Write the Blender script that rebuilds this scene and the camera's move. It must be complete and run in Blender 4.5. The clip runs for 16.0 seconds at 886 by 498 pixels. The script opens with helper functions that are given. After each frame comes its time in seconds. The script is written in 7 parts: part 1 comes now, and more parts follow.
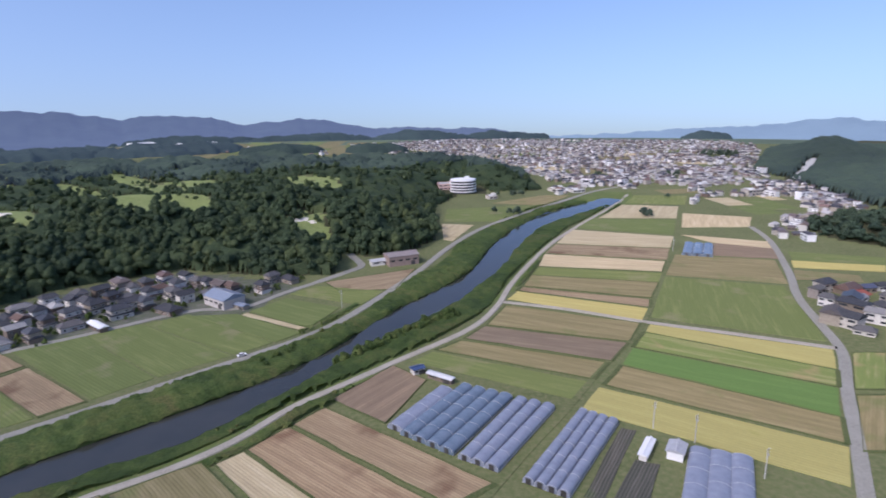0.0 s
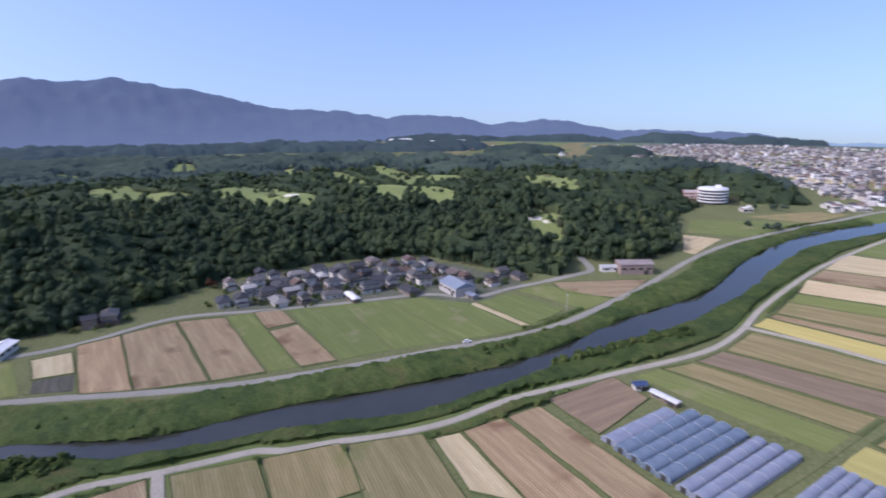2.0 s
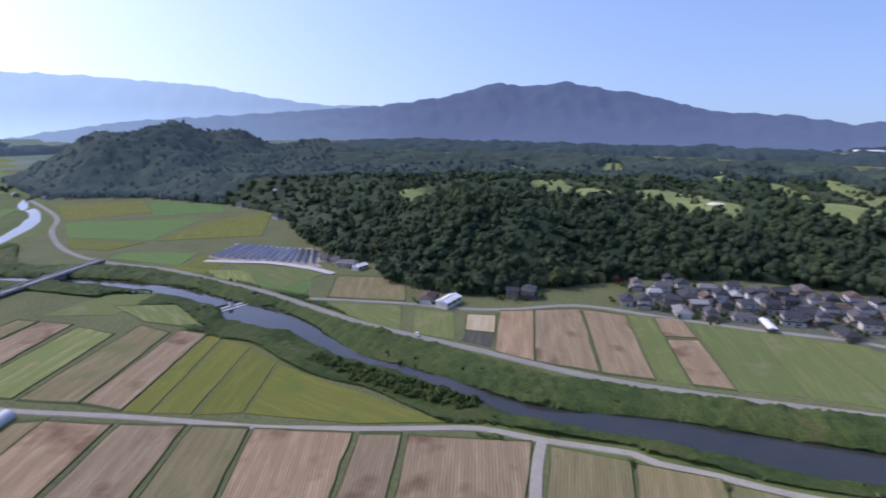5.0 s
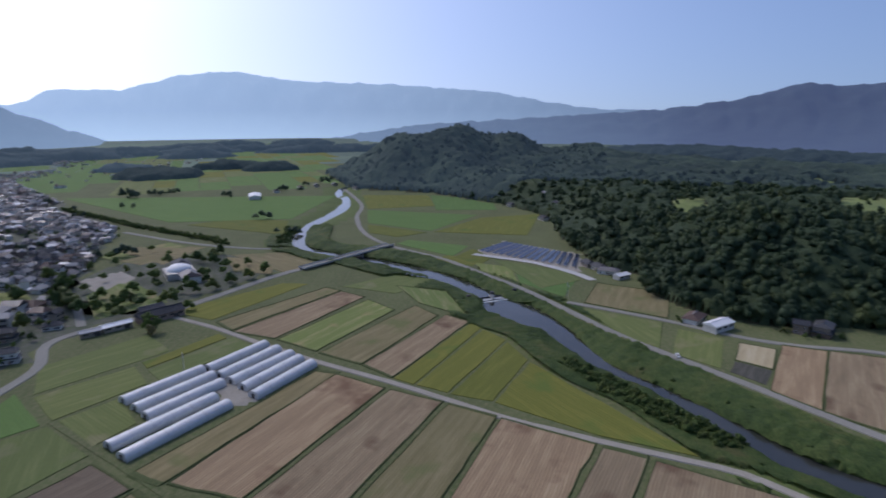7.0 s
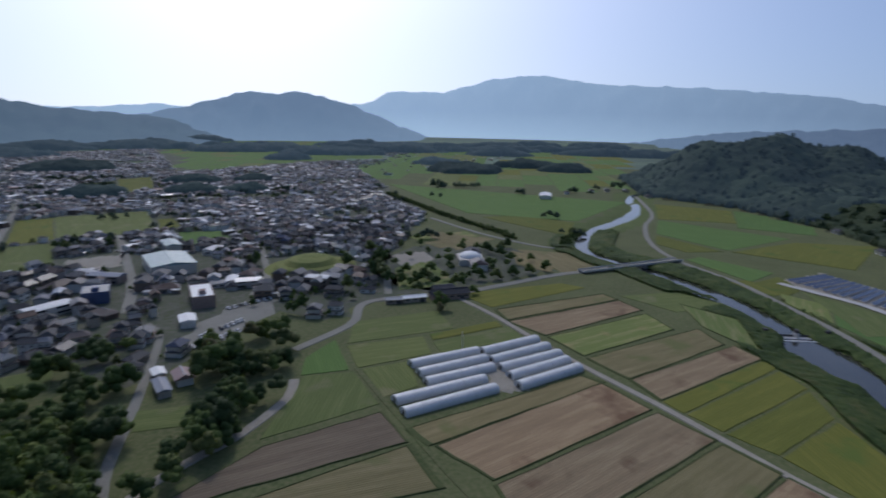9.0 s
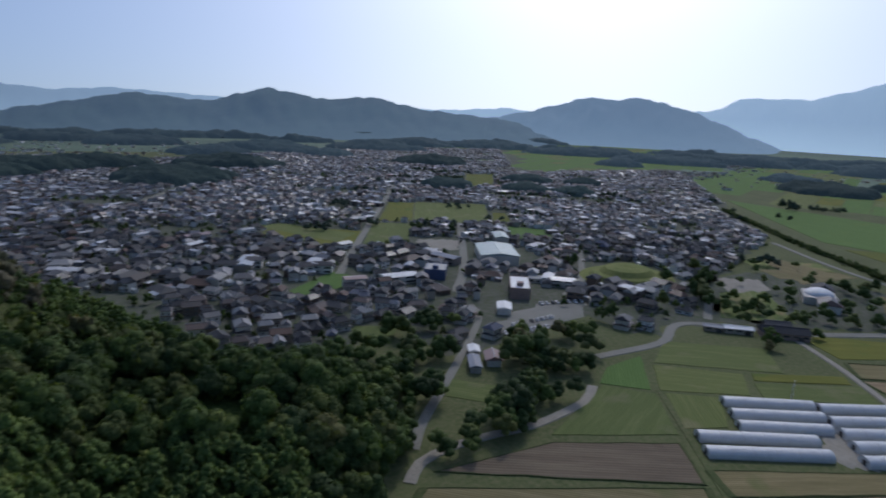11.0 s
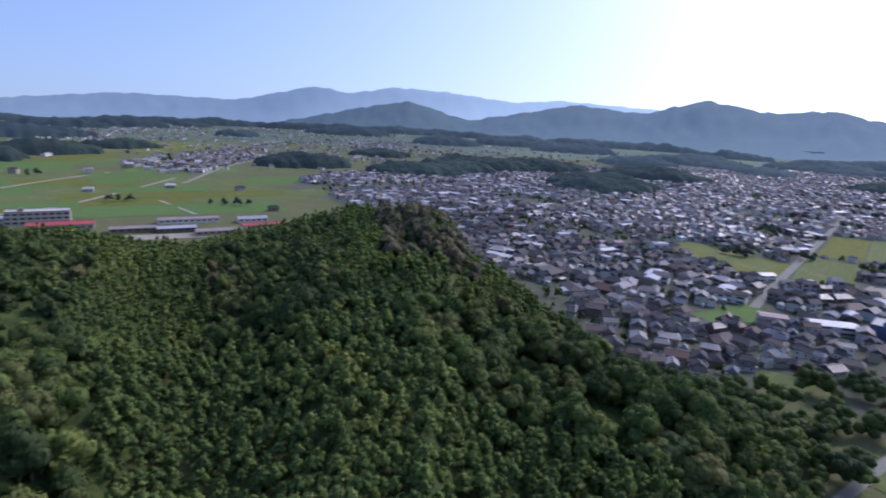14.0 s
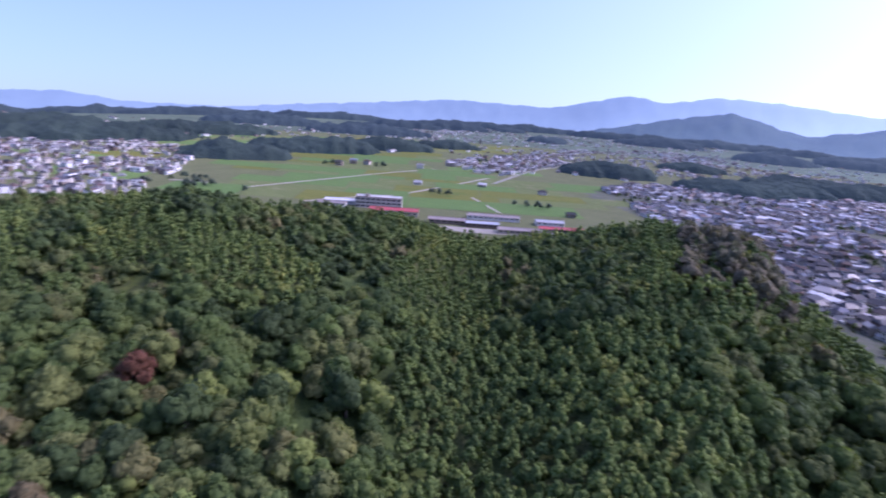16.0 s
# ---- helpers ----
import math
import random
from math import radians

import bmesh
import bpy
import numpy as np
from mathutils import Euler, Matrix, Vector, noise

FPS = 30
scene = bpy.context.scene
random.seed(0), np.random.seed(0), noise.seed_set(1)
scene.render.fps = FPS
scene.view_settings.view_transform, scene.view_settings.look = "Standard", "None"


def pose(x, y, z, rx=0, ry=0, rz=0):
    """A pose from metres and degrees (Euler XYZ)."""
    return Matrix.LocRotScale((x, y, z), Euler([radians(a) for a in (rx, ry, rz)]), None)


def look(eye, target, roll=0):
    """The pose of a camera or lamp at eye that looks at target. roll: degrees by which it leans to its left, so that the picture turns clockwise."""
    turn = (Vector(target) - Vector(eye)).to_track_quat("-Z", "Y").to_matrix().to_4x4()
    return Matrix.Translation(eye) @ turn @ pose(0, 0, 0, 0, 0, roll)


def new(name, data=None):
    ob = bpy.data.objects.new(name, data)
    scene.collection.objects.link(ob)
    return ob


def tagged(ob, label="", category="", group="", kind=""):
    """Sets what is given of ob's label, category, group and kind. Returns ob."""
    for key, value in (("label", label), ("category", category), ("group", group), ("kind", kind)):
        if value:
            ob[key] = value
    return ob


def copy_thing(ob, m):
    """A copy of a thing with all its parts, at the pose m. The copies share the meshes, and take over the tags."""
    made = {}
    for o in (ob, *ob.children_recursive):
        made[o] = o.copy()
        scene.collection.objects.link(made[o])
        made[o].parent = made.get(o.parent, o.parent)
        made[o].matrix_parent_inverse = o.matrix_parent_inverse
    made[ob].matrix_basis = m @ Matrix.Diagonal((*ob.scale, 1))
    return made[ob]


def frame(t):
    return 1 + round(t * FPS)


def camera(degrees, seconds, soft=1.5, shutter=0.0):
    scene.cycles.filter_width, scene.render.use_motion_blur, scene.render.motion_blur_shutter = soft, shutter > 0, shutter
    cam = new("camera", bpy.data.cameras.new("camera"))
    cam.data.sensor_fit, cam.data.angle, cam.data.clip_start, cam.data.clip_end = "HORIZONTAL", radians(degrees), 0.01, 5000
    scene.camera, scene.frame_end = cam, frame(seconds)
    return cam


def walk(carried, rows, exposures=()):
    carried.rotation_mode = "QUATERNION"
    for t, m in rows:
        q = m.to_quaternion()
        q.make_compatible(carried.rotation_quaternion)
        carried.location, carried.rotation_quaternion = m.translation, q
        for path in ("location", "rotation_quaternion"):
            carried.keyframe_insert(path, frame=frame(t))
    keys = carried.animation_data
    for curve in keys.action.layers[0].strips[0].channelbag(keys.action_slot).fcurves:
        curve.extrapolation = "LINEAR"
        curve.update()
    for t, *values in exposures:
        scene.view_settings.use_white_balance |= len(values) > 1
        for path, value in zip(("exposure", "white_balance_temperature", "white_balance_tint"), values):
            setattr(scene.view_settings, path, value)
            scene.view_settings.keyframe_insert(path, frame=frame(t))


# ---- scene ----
cam = camera(73.74, 16.0, soft=1.8, shutter=0.5)
EYE = 115.0
# seconds, heading (degrees to the left of +y), pitch, lean to the left
PATH = [
    (0, -0.00, -14.44, -1.07),
    (0.5, 3.81, -14.39, -1.15),
    (1, 7.90, -14.29, -1.08),
    (1.5, 14.78, -14.17, -0.95),
    (2, 22.75, -13.97, -0.95),
    (2.5, 28.65, -13.87, -0.90),
    (3, 35.15, -13.75, -0.83),
    (3.5, 42.22, -13.61, -0.67),
    (4, 49.42, -13.51, -0.41),
    (6.5, 81.04, -12.80, -0.66),
    (7, 87.88, -12.71, -0.43),
    (7.5, 93.51, -12.62, -0.09),
    (8, 100.32, -12.60, 0.25),
    (8.5, 107.66, -12.56, 0.68),
    (9, 115.36, -12.56, 1.12),
    (9.5, 123.67, -12.66, 1.60),
    (10, 131.45, -12.72, 1.96),
    (12.5, 166.93, -13.43, 2.87),
    (13, 173.37, -13.53, 2.92),
    (13.5, 179.48, -13.62, 3.07),
    (14, 185.49, -13.71, 3.24),
    (14.5, 191.50, -13.81, 3.49),
    (15, 198.44, -14.00, 3.68),
    (15.5, 205.69, -14.27, 3.92),
    (16, 214.07, -14.69, 4.22),
]


def heading(yaw, pitch, lean):
    """A camera over the origin that looks along that heading."""
    return Matrix.Translation((0, 0, EYE)) @ pose(0, 0, 0, 0, 0, yaw) @ pose(0, 0, 0, 90 + pitch) @ pose(0, 0, 0, 0, 0, lean)


EXPOSURES = [(0.0, -0.15, 6000, 22), (2.0, -0.02, 5900, 25), (4.0, 0.02, 5800, 27), (7.0, -0.78, 5850, 19), (9.0, -1.12, 5850, 13), (10.0, -1.27, 5850, 11), (12.5, -0.78, 5750, 16), (14.5, -0.06, 5650, 30), (16.0, 0.28, 5450, 44)]
walk(cam, [(t, heading(a, b, c)) for t, a, b, c in PATH], EXPOSURES)

# ---- world and sun ----
SUN_HEADING, SUN_HEIGHT = 133.0, 44.0
sky_world = bpy.data.worlds.new("sky")
scene.world = sky_world
sky_world.use_nodes = True
_n = sky_world.node_tree.nodes
sky = _n.new("ShaderNodeTexSky")
sky.sky_type, sky.sun_disc = "NISHITA", False
sky.sun_elevation, sky.sun_rotation = radians(SUN_HEIGHT), radians(-SUN_HEADING)
sky.altitude, sky.air_density, sky.dust_density, sky.ozone_density = 50, 1.0, 3.3, 4.0
# the far plain lies below eye level, so the sky reaches a little lower than the level line
_c, _m, _z = _n.new("ShaderNodeTexCoord"), _n.new("ShaderNodeVectorMath"), _n.new("ShaderNodeVectorMath")
_m.operation, _z.operation = "ADD", "NORMALIZE"
_m.inputs[1].default_value = (0, 0, 0.13)
sky_world.node_tree.links.new(_c.outputs["Generated"], _m.inputs[0])
sky_world.node_tree.links.new(_m.outputs[0], _z.inputs[0])
sky_world.node_tree.links.new(_z.outputs[0], sky.inputs["Vector"])
sky_world.node_tree.links.new(sky.outputs[0], _n["Background"].inputs[0])
_n["Background"].inputs[1].default_value = 0.235
sun = new("sun", bpy.data.lights.new("sun", "SUN"))
sun.data.energy, sun.data.angle, sun.data.color = 2.05, radians(0.53), (1.0, 0.94, 0.85)
_a, _e = radians(SUN_HEADING), radians(SUN_HEIGHT)
SUN_WAY = Vector((-math.sin(_a) * math.cos(_e), math.cos(_a) * math.cos(_e), math.sin(_e)))
sun.matrix_world = look(SUN_WAY * 900, (0, 0, 0))


# ---- materials ----
def material(name, rough=0.9, metal=0.0):
    m = bpy.data.materials.new(name)
    m.use_nodes = True
    b = m.node_tree.nodes["Principled BSDF"]
    b.inputs["Roughness"].default_value = rough
    b.inputs["Metallic"].default_value = metal
    b.inputs["Specular IOR Level"].default_value = 0.25 if rough < 0.9 else 0.12
    b.inputs["Diffuse Roughness"].default_value = 0.25 if rough >= 0.9 else 0.0
    return m, m.node_tree.nodes, m.node_tree.links, b


def coords(n, l, scale=1.0, space="Object"):
    c, mp = n.new("ShaderNodeTexCoord"), n.new("ShaderNodeMapping")
    mp.inputs["Scale"].default_value = scale if isinstance(scale, tuple) else (scale,) * 3
    l.new(c.outputs[space], mp.inputs[0])
    return mp.outputs[0]


def noise_fac(n, l, vec, scale, detail=4.0, rough=0.6):
    t = n.new("ShaderNodeTexNoise")
    t.inputs["Scale"].default_value, t.inputs["Detail"].default_value, t.inputs["Roughness"].default_value = scale, detail, rough
    l.new(vec, t.inputs["Vector"])
    return t.outputs["Fac"]


def ramp(n, l, fac, stops):
    r = n.new("ShaderNodeValToRGB")
    e = r.color_ramp.elements
    while len(e) < len(stops):
        e.new(0.5)
    for k, (p, c) in zip(e, stops):
        k.position, k.color = p, (*c, 1)
    l.new(fac, r.inputs[0])
    return r.outputs[0]


def blend(n, l, fac, a, b, mode="MIX"):
    m = n.new("ShaderNodeMix")
    m.data_type, m.blend_type = "RGBA", mode
    for k, v in ((0, fac), (6, a), (7, b)):
        if isinstance(v, (int, float)):
            m.inputs[k].default_value = v
        elif isinstance(v, tuple):
            m.inputs[k].default_value = (*v, 1)
        else:
            l.new(v, m.inputs[k])
    return m.outputs[2]


def calc(n, l, op, a, b=0.0):
    m = n.new("ShaderNodeMath")
    m.operation = op
    for k, v in ((0, a), (1, b)):
        if isinstance(v, (int, float)):
            m.inputs[k].default_value = v
        else:
            l.new(v, m.inputs[k])
    return m.outputs[0]


def bumped(n, l, b, fac, strength=0.4, distance=0.2):
    k = n.new("ShaderNodeBump")
    k.inputs["Strength"].default_value, k.inputs["Distance"].default_value = strength, distance
    l.new(fac, k.inputs["Height"])
    l.new(k.outputs[0], b.inputs["Normal"])


def two_scale(name, c1, c2, c3, big, small, rough=0.9, metal=0.0, bump=0.3, space="Object"):
    """A surface whose colour wanders at two scales, big and small (per metre)."""
    m, n, l, b = material(name, rough, metal)
    v = coords(n, l, 1.0, space)
    f1, f2 = noise_fac(n, l, v, big), noise_fac(n, l, v, small)
    col = blend(n, l, ramp(n, l, f2, [(0.35, (0, 0, 0)), (0.7, (1, 1, 1))]), ramp(n, l, f1, [(0.35, c1), (0.65, c2)]), c3)
    l.new(col, b.inputs["Base Color"])
    if bump:
        bumped(n, l, b, f2, bump, 0.15)
    return m


def field_material(name, c1, c2, row_gap, row_depth, patch, c3=None, streak=0.04):
    """A cropped or bare field: rows along the field's own x axis, damp or thin patches, and a grain."""
    m, n, l, b = material(name, 0.95)
    v = coords(n, l)
    rnd = n.new("ShaderNodeObjectInfo").outputs["Random"]
    add = n.new("ShaderNodeVectorMath")
    add.operation = "ADD"
    l.new(v, add.inputs[0])
    sc = n.new("ShaderNodeVectorMath")
    sc.operation = "SCALE"
    sc.inputs[0].default_value = (731, 417, 0)
    l.new(rnd, sc.inputs["Scale"])
    l.new(sc.outputs[0], add.inputs[1])
    v = add.outputs[0]
    stretch = n.new("ShaderNodeMapping")
    stretch.inputs["Scale"].default_value = (0.05, 0.55, 1.0)
    l.new(v, stretch.inputs[0])
    big = noise_fac(n, l, v, 0.045, 3, 0.55)
    lane = noise_fac(n, l, stretch.outputs[0], 0.55, 4, 0.7)
    grain = noise_fac(n, l, v, 1.6, 5, 0.7)
    w = n.new("ShaderNodeTexWave")
    w.wave_type, w.bands_direction = "BANDS", "Y"
    w.inputs["Scale"].default_value, w.inputs["Distortion"].default_value = 1.0 / row_gap / 3.1416 * 1.57, 1.2
    w.inputs["Detail"].default_value, w.inputs["Detail Scale"].default_value = 1.0, 0.4
    l.new(v, w.inputs["Vector"])
    col = ramp(n, l, lane, [(0.28, tuple(x * (1 - streak) for x in c1)), (0.5, c1), (0.7, c2)])
    col = blend(n, l, ramp(n, l, big, [(patch, (0, 0, 0)), (min(patch + 0.12, 1.0), (1, 1, 1))]), col, c3 or tuple(x * 0.55 for x in c1))
    shade = blend(n, l, calc(n, l, "MULTIPLY", w.outputs["Fac"], row_depth * 0.55), (1, 1, 1), (0.5, 0.52, 0.5))
    col = blend(n, l, 1.0, col, shade, "MULTIPLY")
    vary = blend(n, l, rnd, (0.86, 0.9, 0.9), (1.14, 1.1, 1.05))
    col = blend(n, l, 1.0, col, vary, "MULTIPLY")
    col = blend(n, l, ramp(n, l, grain, [(0.3, (0, 0, 0)), (0.75, (1, 1, 1))]), col, blend(n, l, 1.0, col, (1.25, 1.2, 1.15), "MULTIPLY"))
    l.new(col, b.inputs["Base Color"])
    bumped(n, l, b, calc(n, l, "ADD", w.outputs["Fac"], grain), 0.35, 0.25)
    return m


FIELD = {
    "stubble": field_material("stubble", (0.275, 0.206, 0.127), (0.36, 0.283, 0.177), 1.8, 0.6, 0.55, (0.175, 0.115, 0.072), streak=0.2),
    "pale": field_material("pale_straw", (0.44, 0.36, 0.22), (0.52, 0.44, 0.29), 1.8, 0.25, 0.66, (0.34, 0.27, 0.15), streak=0.2),
    "soil": field_material("bare_soil", (0.185, 0.143, 0.1), (0.24, 0.19, 0.13), 2.4, 0.25, 0.62, (0.14, 0.105, 0.075), streak=0.2),
    "gold": field_material("ripe_rice", (0.36, 0.315, 0.115), (0.42, 0.37, 0.14), 2.5, 0.05, 0.66, (0.27, 0.26, 0.06)),
    "lime": field_material("turning_rice", (0.138, 0.148, 0.032), (0.18, 0.182, 0.042), 2.5, 0.12, 0.56, (0.105, 0.142, 0.032)),
    "green": field_material("green_crop", (0.13, 0.158, 0.054), (0.175, 0.198, 0.074), 2.5, 0.06, 0.57, (0.185, 0.185, 0.09)),
    "vivid": field_material("fresh_green_crop", (0.105, 0.175, 0.05), (0.125, 0.2, 0.058), 2.5, 0.05, 0.62, (0.135, 0.19, 0.045)),
    "olive": field_material("regrown_stubble", (0.21, 0.18, 0.09), (0.27, 0.23, 0.125), 1.8, 0.3, 0.56, (0.16, 0.165, 0.068), streak=0.2),
    "weedy": field_material("fallow_weeds", (0.15, 0.19, 0.06), (0.27, 0.25, 0.12), 4.0, 0.1, 0.58, (0.27, 0.21, 0.11)),
    "garden": field_material("garden_rows", (0.09, 0.09, 0.075), (0.15, 0.14, 0.12), 1.6, 1.6, 0.62, (0.08, 0.11, 0.05)),
}
GRASS = two_scale("rough_grass", (0.08, 0.105, 0.038), (0.118, 0.142, 0.054), (0.17, 0.165, 0.08), 0.03, 0.5, 0.95, 0, 0.5)
BANK = two_scale("river_bank_weeds", (0.07, 0.115, 0.03), (0.105, 0.155, 0.042), (0.15, 0.155, 0.06), 0.05, 0.7, 0.95, 0, 0.8)
ASPHALT = two_scale("worn_asphalt", (0.2, 0.192, 0.158), (0.255, 0.245, 0.206), (0.31, 0.296, 0.25), 0.06, 1.5, 0.9)
CONCRETE = two_scale("weathered_concrete", (0.36, 0.35, 0.33), (0.44, 0.43, 0.4), (0.5, 0.49, 0.46), 0.2, 2.0, 0.85)
GRAVEL = two_scale("pale_gravel", (0.25, 0.228, 0.18), (0.33, 0.3, 0.245), (0.4, 0.365, 0.3), 0.1, 1.8, 0.95)
SAND = two_scale("bunker_sand", (0.62, 0.57, 0.46), (0.68, 0.63, 0.52), (0.72, 0.68, 0.58), 0.1, 1.5, 0.95)
FAIRWAY = two_scale("mown_fairway", (0.16, 0.21, 0.062), (0.205, 0.25, 0.08), (0.255, 0.285, 0.11), 0.03, 0.4, 0.9)
WHITE = two_scale("white_paint", (0.74, 0.74, 0.73), (0.8, 0.8, 0.79), (0.66, 0.65, 0.62), 0.3, 2.0, 0.6)
DIKE = two_scale("dike_grass", (0.055, 0.078, 0.026), (0.08, 0.105, 0.036), (0.11, 0.12, 0.05), 0.06, 0.9, 0.95, 0, 0.6)
DARK = two_scale("dark_steel", (0.05, 0.05, 0.055), (0.08, 0.08, 0.085), (0.1, 0.09, 0.08), 0.5, 3.0, 0.5, 0.6)
BARK = two_scale("bark", (0.09, 0.07, 0.05), (0.14, 0.11, 0.085), (0.18, 0.15, 0.12), 0.8, 5.0, 0.95)


def water_material():
    m, n, l, b = material("river_water", 0.1)
    v = coords(n, l)
    f = noise_fac(n, l, v, 0.02)
    l.new(ramp(n, l, f, [(0.35, (0.03, 0.033, 0.03)), (0.7, (0.05, 0.05, 0.042))]), b.inputs["Base Color"])
    b.inputs["Specular IOR Level"].default_value = 0.36
    bumped(n, l, b, noise_fac(n, l, v, 0.9, 3), 0.12, 0.12)
    return m


WATER = water_material()


def leaf_material(name, stops, gloss=0.7):
    """Foliage: tone runs from tree to tree, and flickers a little from clump to clump."""
    m, n, l, b = material(name, gloss)
    b.inputs["Specular IOR Level"].default_value, b.inputs["Diffuse Roughness"].default_value = 0.12, 0.2
    at = n.new("ShaderNodeAttribute")
    at.attribute_name = "tone"
    ob = n.new("ShaderNodeObjectInfo")
    geo = n.new("ShaderNodeNewGeometry")
    single = calc(n, l, "MULTIPLY", calc(n, l, "LESS_THAN", at.outputs["Fac"], 0.001), ob.outputs["Random"])
    col = ramp(n, l, calc(n, l, "ADD", at.outputs["Fac"], single), stops)
    flick = blend(n, l, geo.outputs["Random Per Island"], (0.82, 0.84, 0.82), (1.18, 1.16, 1.12))
    v = coords(n, l, 1.0)
    spray = noise_fac(n, l, v, 1.1, 3, 0.7)
    col = blend(n, l, 1.0, col, flick, "MULTIPLY")
    col = blend(n, l, 1.0, col, ramp(n, l, spray, [(0.32, (0.55, 0.6, 0.55)), (0.68, (1.25, 1.2, 1.15))]), "MULTIPLY")
    l.new(col, b.inputs["Base Color"])
    bumped(n, l, b, spray, 0.9, 0.7)
    # leaves let part of the light through
    thin, mix = n.new("ShaderNodeBsdfTranslucent"), n.new("ShaderNodeMixShader")
    mix.inputs[0].default_value = 0.28
    l.new(blend(n, l, 1.0, col, (1.3, 1.4, 0.8), "MULTIPLY"), thin.inputs["Color"])
    l.new(b.outputs[0], mix.inputs[1])
    l.new(thin.outputs[0], mix.inputs[2])
    l.new(mix.outputs[0], n["Material Output"].inputs["Surface"])
    return m


LEAF = leaf_material("broadleaf", [(0.0, (0.055, 0.082, 0.034)), (0.3, (0.082, 0.122, 0.042)), (0.55, (0.125, 0.175, 0.05)), (0.75, (0.128, 0.145, 0.055)), (0.9, (0.18, 0.22, 0.06)), (1.0, (0.155, 0.128, 0.07))])
BANKLEAF = leaf_material("river_bank_leaves", [(0.0, (0.058, 0.092, 0.03)), (0.35, (0.088, 0.132, 0.04)), (0.62, (0.122, 0.155, 0.05)), (0.82, (0.15, 0.152, 0.06)), (1.0, (0.16, 0.132, 0.076))])
GREYLEAF = leaf_material("thin_grey_brown_leaves", [(0.0, (0.13, 0.13, 0.078)), (0.5, (0.17, 0.15, 0.1)), (1.0, (0.2, 0.175, 0.12))])
BAMBOO = leaf_material("bamboo_leaves", [(0.0, (0.108, 0.158, 0.054)), (0.4, (0.148, 0.208, 0.064)), (0.75, (0.2, 0.258, 0.074)), (1.0, (0.28, 0.305, 0.085))])
# haze is painted into these three far leaf colours: bluer, the copses paler
FARLEAF = leaf_material("haze_blue_broadleaf", [(0.0, (0.052, 0.08, 0.048)), (0.45, (0.066, 0.098, 0.052)), (0.8, (0.085, 0.115, 0.056)), (1.0, (0.12, 0.15, 0.065))])
COPSELEAF = leaf_material("haze_pale_leaves", [(0.0, (0.07, 0.1, 0.08)), (0.6, (0.09, 0.125, 0.095)), (1.0, (0.12, 0.15, 0.11))])
DISTLEAF = leaf_material("haze_blue_hill_leaves", [(0.0, (0.055, 0.088, 0.064)), (0.5, (0.07, 0.105, 0.072)), (1.0, (0.095, 0.125, 0.08))])
REDLEAF = leaf_material("red_autumn_leaves", [(0.0, (0.115, 0.055, 0.036)), (1.0, (0.16, 0.075, 0.046))])


def roof_material(name, stops, rough=0.72, lines=0.3, smooth_share=0.2):
    m, n, l, b = material(name, rough)
    v = coords(n, l)
    ob = n.new("ShaderNodeObjectInfo")
    geo = n.new("ShaderNodeNewGeometry")
    f = calc(n, l, "FRACT", calc(n, l, "ADD", geo.outputs["Random Per Island"], calc(n, l, "MULTIPLY", ob.outputs["Random"], 7.0)))
    grain = noise_fac(n, l, v, 0.9)
    col = blend(n, l, ramp(n, l, grain, [(0.35, (0, 0, 0)), (0.7, (1, 1, 1))]), ramp(n, l, f, stops), (0.12, 0.115, 0.11))
    col = blend(n, l, 0.3, ramp(n, l, f, stops), col)
    # a few roofs are glazed or freshly painted and shine
    b.inputs["Specular IOR Level"].default_value = 0.15
    g = calc(n, l, "FRACT", calc(n, l, "MULTIPLY", f, 17.0))
    l.new(ramp(n, l, g, [(smooth_share, (0.3, 0.3, 0.3)), (smooth_share + 0.03, (rough, rough, rough))]), b.inputs["Roughness"])
    l.new(col, b.inputs["Base Color"])
    w = n.new("ShaderNodeTexWave")
    w.bands_direction = "Z"
    w.inputs["Scale"].default_value = 1.0 / lines * 0.5
    l.new(v, w.inputs["Vector"])
    bumped(n, l, b, w.outputs["Fac"], 0.4, 0.06)
    return m


TILE = roof_material("roof_tiles", [(0.0, (0.036, 0.038, 0.043)), (0.38, (0.056, 0.058, 0.063)), (0.58, (0.11, 0.106, 0.102)), (0.72, (0.12, 0.072, 0.052)), (0.84, (0.19, 0.182, 0.172)), (0.94, (0.4, 0.385, 0.36)), (1.0, (0.045, 0.06, 0.11))])
# far roof colours lightened to stand in for haze and roof glints
FARTILE = roof_material("haze_pale_roofs", [(0.0, (0.05, 0.052, 0.058)), (0.3, (0.09, 0.09, 0.095)), (0.5, (0.16, 0.15, 0.145)), (0.64, (0.16, 0.1, 0.075)), (0.78, (0.3, 0.29, 0.28)), (0.9, (0.52, 0.51, 0.5)), (1.0, (0.07, 0.09, 0.15))], 0.6, 0.3, 0.3)
REDTILE = roof_material("red_roof_tiles", [(0.0, (0.24, 0.06, 0.045)), (1.0, (0.32, 0.09, 0.06))])
SHEET = roof_material("sheet_roofing", [(0.0, (0.3, 0.31, 0.33)), (0.35, (0.5, 0.5, 0.5)), (0.7, (0.7, 0.7, 0.69)), (0.85, (0.2, 0.24, 0.3)), (1.0, (0.3, 0.16, 0.12))], 0.5, 0.8, 0.4)
CITYROOF = roof_material("city_roofs", [(0.0, (0.045, 0.045, 0.055)), (0.35, (0.1, 0.1, 0.11)), (0.55, (0.2, 0.13, 0.11)), (0.7, (0.27, 0.26, 0.26)), (0.86, (0.38, 0.36, 0.34)), (1.0, (0.5, 0.48, 0.46))], 0.8, 0.8, 0.08)


